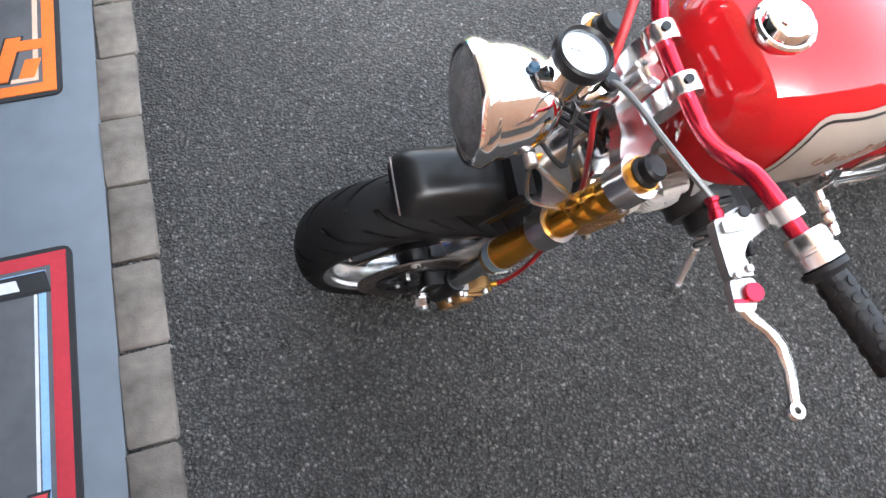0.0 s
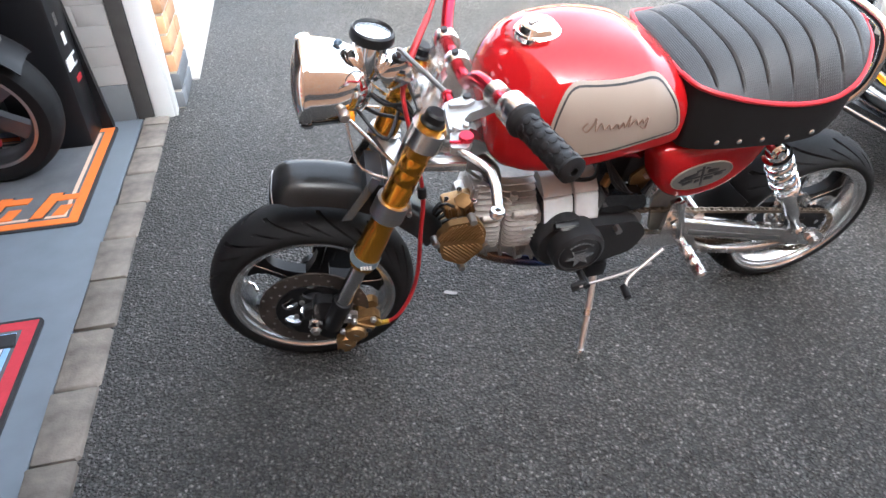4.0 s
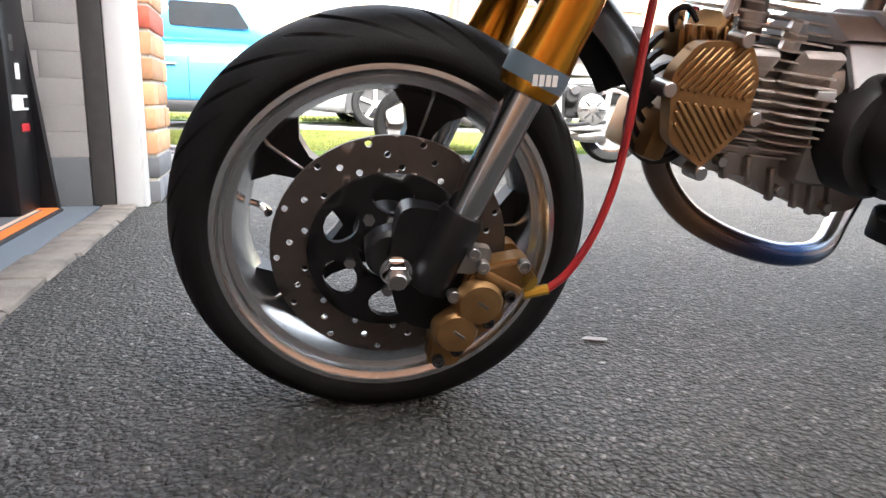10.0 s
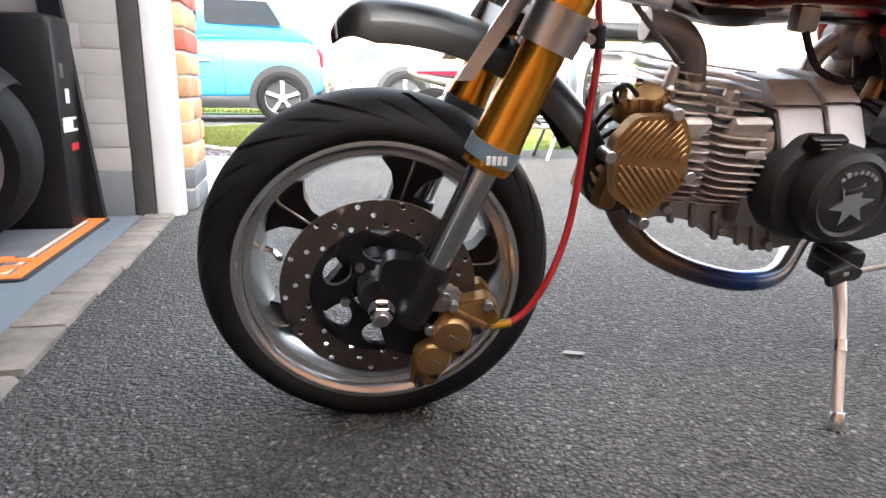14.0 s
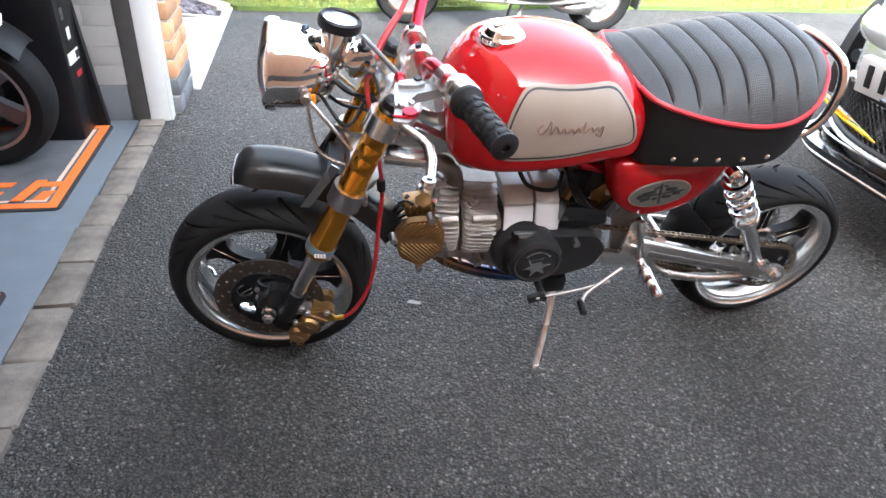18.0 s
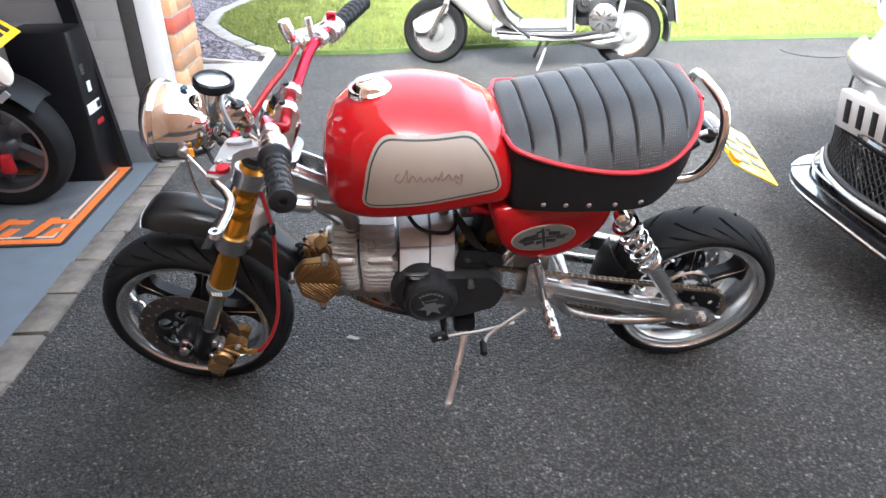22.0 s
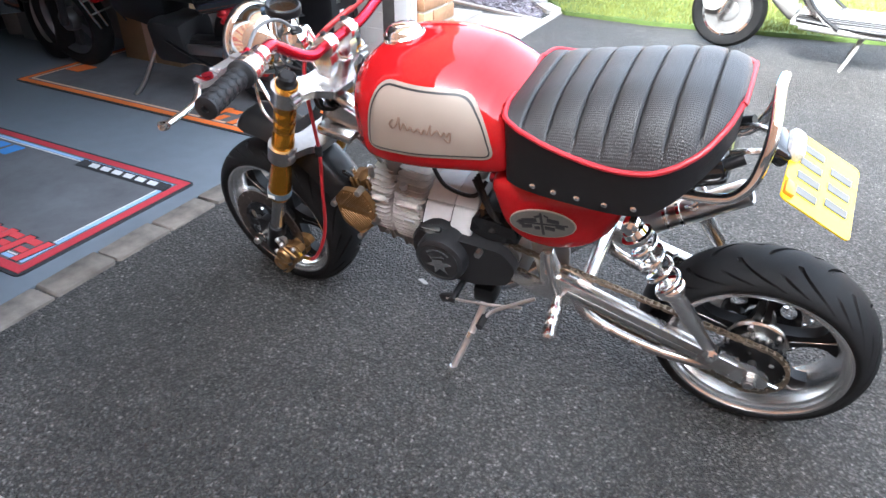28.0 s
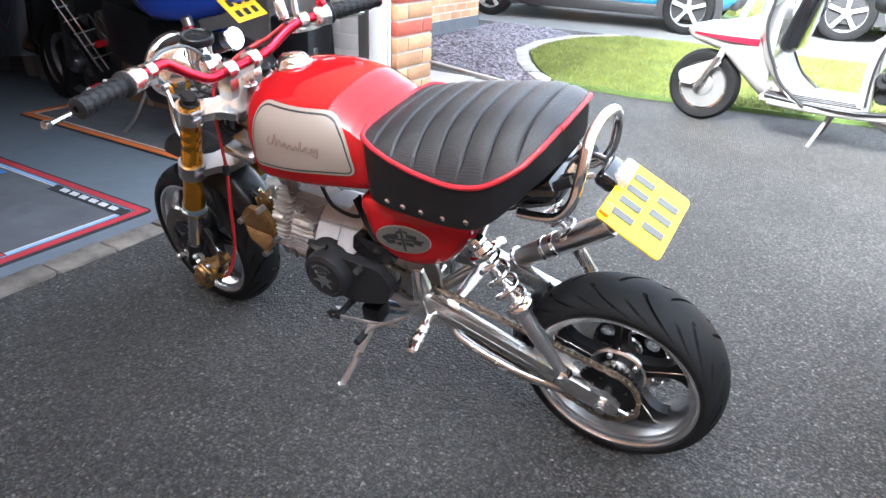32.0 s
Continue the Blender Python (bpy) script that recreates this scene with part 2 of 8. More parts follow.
PLATEINK = mat("grey_plate_print", (0.10, 0.10, 0.09), 0.4, 0.0, 0.1, 60)
BADGE = mat("grey_badge", (0.115, 0.11, 0.10), 0.4, 0.2, 0.1, 60)

# ------------------------------------------------------------- mesh building


class M:
    """Vertices and faces of one mesh, to which shapes are added."""

    def __init__(self):
        self.v, self.f = [], []

    def add(self, v, f):
        k = len(self.v)
        self.v += [tuple(p) for p in v]
        self.f += [tuple(i + k for i in q) for q in f]
        return self

    def box(self, c, s, rot=(0, 0, 0), b=0.0, seg=2):
        bm = bmesh.new()
        bmesh.ops.create_cube(bm, size=1.0)
        bmesh.ops.scale(bm, vec=s, verts=bm.verts)
        if b:
            bmesh.ops.bevel(bm, geom=list(bm.edges), offset=min(b, min(s) * 0.49), segments=seg, affect="EDGES", profile=0.5)
        m = pose(*c, *rot)
        bm.verts.index_update()
        self.add([m @ q.co for q in bm.verts], [[q.index for q in f.verts] for f in bm.faces])
        bm.free()
        return self

    def loft(self, rings, cap=True, close=False):
        n = len(rings[0])
        v = [p for r in rings for p in r]
        f = []
        k = len(rings)
        for i in range(k if close else k - 1):
            a, b = i * n, ((i + 1) % k) * n
            f += [(a + j, a + (j + 1) % n, b + (j + 1) % n, b + j) for j in range(n)]
        if cap and not close:
            f += [tuple(range(n))[::-1], tuple(range((k - 1) * n, k * n))]
        return self.add(v, f)

    def cyl(self, p0, p1, r0, r1=None, n=20, ch=0.0):
        r1 = r0 if r1 is None else r1
        p0, p1 = Vector(p0), Vector(p1)
        length = (p1 - p0).length
        prof = [(r0, 0), (r1, length)]
        if ch:
            prof = [(r0 - ch, 0), (r0, ch), (r1, length - ch), (r1 - ch, length)]
        return self.lathe(prof, p0, p1 - p0, n)

    def lathe(self, prof, c, axis, n=32, close=False):
        """Turns a profile of (radius, height along the axis) about an axis."""
        q = Vector(axis).normalized().to_track_quat("Z", "Y")
        c = Vector(c)
        rings = []
        for r, h in prof:
            rings.append([c + q @ Vector((r * math.cos(2 * math.pi * j / n), r * math.sin(2 * math.pi * j / n), h)) for j in range(n)])
        return self.loft(rings, cap=not close, close=close)

    def tube(self, pts, r, n=10, step=6, closed=False):
        """A round tube through points, smoothed; r is a number or a list, one for each point."""
        P = [Vector(p) for p in pts]
        R = list(r) if isinstance(r, (list, tuple)) else [r] * len(P)
        k = len(P)
        path, rad = [], []
        for i in range(k if closed else k - 1):
            a, b, c, d = (P[(i + o) % k] if closed else P[min(max(i + o, 0), k - 1)] for o in (-1, 0, 1, 2))
            for s in range(step):
                t = s / step
                path.append(0.5 * (2 * b + (c - a) * t + (2 * a - 5 * b + 4 * c - d) * t * t + (3 * b - a - 3 * c + d) * t ** 3))
                rad.append(R[i] + (R[(i + 1) % k] - R[i]) * t)
        if not closed:
            path.append(P[-1])
            rad.append(R[-1])
        rings, up = [], None
        for i, p in enumerate(path):
            a = path[i - 1] if i or closed else p
            b = path[(i + 1) % len(path)] if closed or i + 1 < len(path) else p
            tan = (b - a).normalized()
            if up is None:
                up = tan.orthogonal().normalized()
            up = (up - tan * up.dot(tan)).normalized()
            side = tan.cross(up)
            rings.append([p + rad[i] * (up * math.cos(2 * math.pi * j / n) + side * math.sin(2 * math.pi * j / n)) for j in range(n)])
        return self.loft(rings, close=closed)

    def prism(self, poly, thick, m=None, holes=False):
        """A flat outline in x and y, made thick along z."""
        m = m or Matrix()
        n = len(poly)
        v = [m @ Vector((x, y, z)) for z in (-thick / 2, thick / 2) for x, y in poly]
        f = [tuple(range(n))[::-1], tuple(range(n, 2 * n))] + [(j, (j + 1) % n, (j + 1) % n + n, j + n) for j in range(n)]
        return self.add(v, f)

    def sheet(self, fn, nu, nv):
        """A grid of points fn(u, v) with u and v from 0 to 1."""
        v = [fn(i / nu, j / nv) for i in range(nu + 1) for j in range(nv + 1)]
        f = [(i * (nv + 1) + j, (i + 1) * (nv + 1) + j, (i + 1) * (nv + 1) + j + 1, i * (nv + 1) + j + 1) for i in range(nu) for j in range(nv)]
        return self.add(v, f)

    def move(self, m):
        self.v = [tuple(m @ Vector(p)) for p in self.v]
        return self

    def mesh(self, name, material, angle=38, weld=False):
        me = bpy.data.meshes.new(name)
        me.from_pydata([tuple(p) for p in self.v], [], self.f)
        bm = bmesh.new()
        bm.from_mesh(me)
        if weld:
            bmesh.ops.remove_doubles(bm, verts=bm.verts, dist=1e-5)
        bmesh.ops.recalc_face_normals(bm, faces=bm.faces)
        bm.to_mesh(me)
        bm.free()
        me.materials.append(material)
        me.shade_smooth()
        me.set_sharp_from_angle(angle=radians(angle))
        return me


def part(name, m, material, parent, label="", angle=38, weld=False):
    """One mesh object under a thing or under a part, in the parent's own space."""
    ob = new(name, m.mesh(name, material, angle, weld) if isinstance(m, M) else m)
    ob.parent = parent
    return tagged(ob, label)


def thing(name, label, category, m=None, material=None, at=None, group="", kind="", angle=38):
    """A top-level thing: a mesh, or an Empty for its parts."""
    ob = new(name, m.mesh(name, material, angle) if m else None)
    if at is not None:
        ob.matrix_world = at
    return tagged(ob, label, category, group, kind)


def solid(m, t):
    """Gives a sheet thickness downwards along its normals' mean by doubling it."""
    n = len(m.v)
    me = bpy.data.meshes.new("tmp")
    me.from_pydata(m.v, [], m.f)
    bm = bmesh.new()
    bm.from_mesh(me)
    bmesh.ops.recalc_face_normals(bm, faces=bm.faces)
    bmesh.ops.solidify(bm, geom=bm.faces[:], thickness=t)
    bm.verts.index_update()
    out = M()
    out.add([q.co.copy() for q in bm.verts], [[q.index for q in f.verts] for f in bm.faces])
    bm.free()
    bpy.data.meshes.remove(me)
    return out


def wrap_round(poly, r, seg=4):
    """Rounds the corners of an outline."""
    out = []
    n = len(poly)
    for i in range(n):
        a, b, c = (Vector(poly[(i + k) % n]) for k in (-1, 0, 1))
        d0, d1 = min(r, (a - b).length / 2), min(r, (c - b).length / 2)
        p, q = b + (a - b).normalized() * d0, b + (c - b).normalized() * d1
        for s in range(seg + 1):
            t = s / seg
            out.append(tuple((1 - t) ** 2 * p + 2 * t * (1 - t) * b + t * t * q))
    return out

# ------------------------------------------------------------- the setting
GM = pose(0, 0, 0, 0, 0, 19.7)          # the garage's own axes: x out of the door, y along the front
FLOORP = mat("grey_floor_paint", (0.122, 0.140, 0.161), 0.38, 0.0, 0.12, 14, 0.08, 200, fine=0.6)
SETT = mat("concrete_sett", (0.140, 0.120, 0.103), 0.85, 0.0, 0.50, 26, 0.6, 220, per=0.14)
BRICK = mat("buff_orange_brick", (0.50, 0.27, 0.145), 0.85, 0.0, 0.22, 45, 0.6, 160, per=0.22)
BRICKR = mat("red_brick", (0.38, 0.085, 0.055), 0.85, 0.0, 0.22, 45, 0.6, 160, per=0.2)
BRICKB = mat("blue_grey_engineering_brick", (0.115, 0.12, 0.13), 0.7, 0.0, 0.2, 45, 0.3, 160, per=0.15)
MORTAR = mat("mortar", (0.50, 0.46, 0.40), 0.95, 0.0, 0.15, 50, 0.6, 200)
UPVC = mat("white_frame_paint", (0.62, 0.62, 0.615), 0.35, 0.0, 0.04, 12)
WHITEWALL = mat("white_painted_block", (0.325, 0.31, 0.30), 0.85, 0.0, 0.06, 14, 0.4, 120, per=0.03)
DADO = mat("grey_painted_block", (0.12, 0.125, 0.13), 0.7, 0.0, 0.1, 14, 0.4, 120)
# inner garage walls: dimness put into the colour, darker than the white return
DIM = mat("dim_block_wall", (0.22, 0.20, 0.185), 0.9, 0.0, 0.18, 10, 0.4, 90)
PLASTER = mat("plasterboard", (0.55, 0.53, 0.50), 0.9, 0.0, 0.06, 8)
CONCRETE = mat("pale_concrete", (0.33, 0.315, 0.295), 0.85, 0.0, 0.14, 14, 0.4, 150, per=0.06)
SLATE = mat("slate_chips", (0.16, 0.15, 0.175), 0.55, 0.0, 0.5, 30, 0.3, 120)
EDGE = mat("stone_edging", (0.25, 0.24, 0.225), 0.85, 0.0, 0.22, 25, 0.5, 150, per=0.12)
SOIL = mat("lawn_soil", (0.07, 0.11, 0.025), 0.95, 0.0, 0.3, 20, 0.5, 90)
GRASS = mat("grass_blades", (0.150, 0.172, 0.036), 0.6, 0.0, 0.42, 14, fine=0.45)
LEAF = mat("hedge_leaves", (0.075, 0.12, 0.035), 0.6, 0.0, 0.4, 9, fine=0.4)
BARK = mat("bark", (0.12, 0.085, 0.06), 0.9, 0.0, 0.3, 40, 0.6, 80)
TILE = mat("roof_tiles", (0.16, 0.09, 0.07), 0.8, 0.0, 0.2, 20, 0.4, 60)
WINDOW = mat("window_glass", (0.05, 0.06, 0.07), 0.06, 0.0, 0.1, 5, coat=0.3)
ROADM = mat("pale_road", (0.115, 0.115, 0.112), 0.85, 0.0, 0.12, 6, 0.3, 90)


def setting(name, m, material, angle=38, label=""):
    ob = new(name, m.mesh(name, material, angle))
    ob.matrix_world = GM
    return tagged(ob, label, kind="structure")


setting("ground", M().sheet(lambda u, v: ((u - 0.5) * 400, (v - 0.5) * 400, 0), 8, 8), ASPHALT, label="dark grey worn tarmac drive with pale chippings").matrix_world = Matrix()
setting("garage_floor", M().box((-2.993, 1.02, -0.044), (5.22, 2.58, 0.1), b=0.004), FLOORP, label="grey painted concrete garage floor with scuffs")
kerb = setting("kerb", M().box((-0.333, 0.9, -0.05), (0.098, 2.6, 0.09)), MORTAR, label="row of weathered concrete setts along the garage threshold")


def worn_block(sx, sy, sz, seed, worn=0.006):
    rnd = random.Random(seed)
    m = M().box((0, 0, 0), (sx, sy, sz), b=worn, seg=2)
    m.v = [(x + rnd.uniform(-1, 1) * worn * 0.35, y + rnd.uniform(-1, 1) * worn * 0.35, z + rnd.uniform(-1, 1) * worn * 0.15) for x, y, z in m.v]
    return m


sett_meshes = [worn_block(0.098, 0.192, 0.08, s, 0.008).mesh("sett", SETT) for s in range(5)]
for i in range(13):
    ob = part("sett", sett_meshes[i % 5], None, kerb)
    ob.matrix_basis = pose(-0.333 + random.uniform(-0.004, 0.004), -0.27 + 0.2 * i, -0.030 + random.uniform(-0.003, 0.003), random.uniform(-1, 1), random.uniform(-1, 1), random.uniform(-1.2, 1.2))

brick_meshes = {}


def brick_mesh(kind, sx, sy):
    key = (kind, round(sx, 3), round(sy, 3))
    if key not in brick_meshes:
        brick_meshes[key] = worn_block(sx, sy, 0.065, hash(key[1:]) % 99, 0.004).mesh("brick", {"o": BRICK, "r": BRICKR, "b": BRICKB}[kind])
    return brick_meshes[key]


def brick_pier(name, n0, n1, d0, d1, top, label):
    """A pier of real bricks round a mortar core, two dark courses at its foot."""
    core = setting(name, M().box(((n0 + n1) / 2, (d0 + d1) / 2, top / 2), (n1 - n0 - 0.012, d1 - d0 - 0.012, top)), MORTAR, label=label)
    rnd = random.Random(name)
    for c in range(int(top / 0.075)):
        z = 0.0375 + 0.075 * c
        kind = "b" if c < 2 else ("r" if c in (7, 9, 14, 18, 22) else "o")
        w, h = n1 - n0, d1 - d0
        if c % 2:
            lay = [(n1 - 0.051, d0 + 0.1075, 0.1025, 0.215), (n1 - 0.051, d0 + 0.2250 + (h - 0.225) / 2, 0.1025, h - 0.225)]
            lay += [(n0 + (w - 0.1125) / 2, d0 + 0.051, w - 0.1125, 0.1025), (n0 + (w - 0.1125) / 2, d1 - 0.051, w - 0.1125, 0.1025)]
        else:
            lay = [(n1 - 0.051, d0 + (h - 0.225) / 2, 0.1025, h - 0.225), (n1 - 0.051, d1 - 0.1075, 0.1025, 0.215)]
            lay += [(n0 + (w - 0.1125) / 2, d0 + 0.051, w - 0.1125, 0.1025), (n0 + (w - 0.1125) / 2, d1 - 0.051, w - 0.1125, 0.1025)]
        for n, d, sx, sy in lay:
            kk = kind if kind == "b" or rnd.random() < 0.94 else rnd.choice("or")
            ob = part("brick", brick_mesh(kk, sx, sy), None, core)
            ob.location = (n + rnd.uniform(-0.001, 0.001), d, z)
    return core


def wall(name, n0, n1, d0, d1, z0, z1, material, label=""):
    return setting(name, M().box(((n0 + n1) / 2, (d0 + d1) / 2, (z0 + z1) / 2), (n1 - n0, d1 - d0, z1 - z0)), material, label=label)


def brick_tex(name, one=(0.54, 0.32, 0.17), two=(0.43, 0.21, 0.11), joint=(0.5, 0.45, 0.38)):
    """Brickwork for walls that stay far off."""
    m = bpy.data.materials.new(name)
    m.use_nodes = True
    n, l = m.node_tree.nodes, m.node_tree.links
    tc, br = n.new("ShaderNodeTexCoord"), n.new("ShaderNodeTexBrick")
    sp, cb, ad = n.new("ShaderNodeSeparateXYZ"), n.new("ShaderNodeCombineXYZ"), n.new("ShaderNodeMath")
    l.new(tc.outputs["Object"], sp.inputs[0])
    ad.operation = "ADD"
    l.new(sp.outputs["X"], ad.inputs[0])
    l.new(sp.outputs["Y"], ad.inputs[1])
    l.new(ad.outputs[0], cb.inputs["X"])
    l.new(sp.outputs["Z"], cb.inputs["Y"])
    l.new(cb.outputs[0], br.inputs["Vector"])
    br.inputs["Scale"].default_value = 1.0
    br.inputs["Brick Width"].default_value, br.inputs["Row Height"].default_value, br.inputs["Mortar Size"].default_value = 0.225, 0.075, 0.006
    br.inputs["Color1"].default_value, br.inputs["Color2"].default_value = (*one, 1), (*two, 1)
    br.inputs["Mortar"].default_value = (*joint, 1)
    no, mx = n.new("ShaderNodeTexNoise"), n.new("ShaderNodeMix")
    no.inputs["Scale"].default_value = 6
    l.new(tc.outputs["Object"], no.inputs["Vector"])
    mx.data_type, mx.blend_type = "RGBA", "OVERLAY"
    mx.inputs["Factor"].default_value = 0.4
    l.new(br.outputs["Color"], mx.inputs["A"])
    l.new(no.outputs["Fac"], mx.inputs["B"])
    p = n["Principled BSDF"]
    l.new(mx.outputs["Result"], p.inputs["Base Color"])
    p.inputs["Roughness"].default_value = 0.88
    b = n.new("ShaderNodeBump")
    b.inputs["Strength"].default_value, b.inputs["Distance"].default_value = 0.7, 0.006
    b.invert = True
    l.new(br.outputs["Fac"], b.inputs["Height"])
    l.new(b.outputs["Normal"], p.inputs["Normal"])
    return m


BRICKWALL = brick_tex("brickwork")
# the same brickwork darkened, so walls out of view throw back less light
DIMMEDWALL = brick_tex("dimmed_brickwork", (0.34, 0.175, 0.09), (0.27, 0.12, 0.065), (0.28, 0.24, 0.20))
brick_pier("wall_pier_far", -0.56, -0.225, 2.175, 2.485, 2.2, "buff and red brick garage pier on dark base courses")
brick_pier("wall_pier_near", -0.56, -0.235, -0.46, -0.039, 2.2, "buff and red brick garage pier")
wall("wall_front", -0.55, -0.23, -9.0, -0.47, 0.0, 5.2, DIMMEDWALL, "brick house front, darkened so that it reflects less light")
wall("wall_lintel", -0.55, -0.23, -0.47, 2.49, 2.018, 5.2, BRICKWALL, "orange brickwork over the garage opening")
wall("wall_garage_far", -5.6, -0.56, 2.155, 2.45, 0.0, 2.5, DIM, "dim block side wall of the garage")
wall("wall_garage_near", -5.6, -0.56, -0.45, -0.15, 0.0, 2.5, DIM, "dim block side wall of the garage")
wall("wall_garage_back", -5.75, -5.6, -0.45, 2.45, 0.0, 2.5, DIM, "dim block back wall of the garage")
setting("ceiling", M().box((-3.1, 1.0, 2.45), (5.1, 2.9, 0.08)), PLASTER, label="plasterboard garage ceiling")
wall("wall_house_side", -1.97, -0.5, 2.46, 2.5, 0.0, 5.2, BRICKWALL, "orange brick return wall")
hw = wall("wall_house", -2.3, -1.97, 2.5, 6.3, 0.15, 5.4, BRICKWALL, "orange brick house wall on a dark base course")
wall("wall_house_base", -2.3, -1.962, 2.5, 6.308, 0.0, 0.15, BRICKB, "dark base course of the house wall")
wall("wall_house_gable", -8.0, -2.3, 6.0, 6.3, 0.0, 5.4, BRICKWALL, "orange brick gable wall")
# unseen wall across the drive behind the camera, sized to shade the bike
wall("wall_unseen_shade", -1.3, 9.0, -3.3, -3.0, 0.0, 4.4, DIMMEDWALL, "unseen brick wall behind the camera, added to shade the drive")

# white block return beside the door, with a grey foot
inner = wall("wall_inner_return", -0.96, -0.37, 2.118, 2.153, 0.0, 2.4, WHITEWALL, "white painted brick return with a grey foot")
painted = {w: worn_block(w, 0.03, 0.0741, 7, 0.0012).mesh("brick", WHITEWALL) for w in (0.221, 0.109, 0.140, 0.022)}
for c in range(30):
    z = 0.15 + 0.0375 + 0.075 * c
    run, x = ((0.109, 0.221, 0.221, 0.022) if c % 2 else (0.221, 0.221, 0.140)), -0.402
    for w in run:
        ob = part("brick", painted[w], None, inner)
        ob.location = (x - w / 2, 2.1125 + 0.0006 * ((c * 7 + round(x * 100)) % 3), z)
        x -= w + 0.001
part("jamb_strip", M().box((-0.3695, 2.109, 0.97), (0.060, 0.030, 1.94), b=0.003), mat("dark_jamb", (0.045, 0.042, 0.040), 0.7, 0.0, 0.2, 30), inner, "dark strip beside the door frame")
part("skirting_band", M().box((-0.681, 2.109, 0.075), (0.555, 0.03, 0.15), b=0.003), DADO, inner, "grey painted foot of the wall")

# white door frames with their grooves
fr = setting("door_frame_far", M().box((-0.30, 2.130, 0.97), (0.075, 0.072, 1.94), b=0.006), UPVC, label="white timber garage door frame")
part("stop_bead", M().box((-0.258, 2.113, 0.97), (0.014, 0.022, 1.94), b=0.004), UPVC, fr)
part("outer_bead", M().box((-0.258, 2.150, 0.97), (0.012, 0.018, 1.94), b=0.004), UPVC, fr)
part("door_track", M().box((-0.355, 2.130, 0.97), (0.03, 0.03, 1.94), b=0.003), DARKM, fr, "dark steel door track")
fr = setting("door_frame_near", M().box((-0.260, -0.006, 0.97), (0.095, 0.060, 1.94), b=0.006), UPVC, label="plain white timber garage door frame")
part("door_track", M().box((-0.345, -0.010, 0.97), (0.03, 0.03, 1.94), b=0.003), DARKM, fr, "dark steel door track")
setting("door_frame_head", M().box((-0.30, 1.005, 1.978), (0.075, 2.2, 0.075), b=0.006), UPVC, label="white timber door head")
door = setting("door_garage", M().box((-1.5, 1.0, 2.28), (2.2, 2.1, 0.04), b=0.01), UPVC, label="white up-and-over garage door pushed open overhead")

step = setting("doorstep", M().box((0.83, -0.62, 0.004), (2.05, 0.665, 0.03), b=0.003), mat("brown_step_tile", (0.20, 0.115, 0.07), 0.6, 0.0, 0.2, 20, 0.3, 100), label="low brown bed behind a pale concrete edging")
for k in range(3):
    part("edging_block", worn_block(0.67, 0.046, 0.06, 31 + k, 0.004), EDGE, step, "pale weathered concrete edging").matrix_basis = pose(0.14 + 0.68 * k, -0.262, 0.005)

# pale path, its edging, slate bed
path = setting("pavement", M().box((-0.9, 3.2, -0.03), (1.5, 1.55, 0.055)), MORTAR, label="pale concrete flags beside the drive")
flag = worn_block(0.44, 0.44, 0.04, 3, 0.006).mesh("flagstone", CONCRETE)
for i in range(3):
    for j in range(3):
        ob = part("flagstone", flag, None, path)
        ob.matrix_basis = pose(-0.47 - 0.45 * i, 2.73 + 0.45 * j + 0.05 * i, -0.005 + random.uniform(-0.003, 0.003), 0, 0, 0)
edging = setting("pavement_edging", M().box((-0.225, 3.35, -0.02), (0.06, 1.72, 0.06), b=0.008), CONCRETE, label="pale concrete edging strip")
setting("pavement_edging_cross", M().box((-0.77, 4.03, -0.012), (1.12, 0.05, 0.06), (0, 0, -19.5), b=0.008), CONCRETE, label="pale concrete edging strip")


def in_poly(x, y, poly):
    c = False
    for i in range(len(poly)):
        (x0, y0), (x1, y1) = poly[i - 1], poly[i]
        if (y0 > y) != (y1 > y) and x < (x1 - x0) * (y - y0) / (y1 - y0) + x0:
            c = not c
    return c


BED = [(-0.30, 3.92), (-0.30, 4.05), (-0.45, 4.35), (-0.72, 4.75), (-1.0, 5.3), (-1.05, 5.9), (-0.92, 6.6), (-1.4, 6.9), (-2.0, 6.9), (-1.96, 4.5), (-1.3, 4.25)]
setting("slate_bed", M().prism(BED, 0.02, pose(0, 0, -0.004)), SLATE, label="bed of grey-purple slate chips")
rs = np.random.RandomState(4)
chips = M()
count = 0
while count < 5200:
    x, y = rs.uniform(-2, -0.28), rs.uniform(3.9, 6.9)
    if not in_poly(x, y, BED):
        continue
    count += 1
    s = rs.uniform(0.012, 0.032)
    a = rs.uniform(0, 6.28)
    tl = rs.uniform(-0.5, 0.5, 2)
    q = []
    for k in range(4):
        th = a + k * 1.57 + rs.uniform(-0.3, 0.3)
        px, py = s * math.cos(th), 0.6 * s * math.sin(th)
        q.append((x + px, y + py, 0.014 + rs.uniform(0, 0.012) + px * tl[0] + py * tl[1]))
    v = q + [(p[0], p[1], p[2] - 0.008) for p in q]
    chips.add(v, [(0, 1, 2, 3), (0, 4, 5, 1), (1, 5, 6, 2), (2, 6, 7, 3), (3, 7, 4, 0)])


def stuff(name, m, material, label):
    me = bpy.data.meshes.new(name)
    me.from_pydata(m.v, [], m.f)
    me.materials.append(material)
    ob = new(name, me)
    ob.matrix_world = GM
    return tagged(ob, label, name.replace("_", " "), kind="stuff")


stuff("slate_chips", chips, SLATE, "grey and purple slate chips lying loose in the bed")
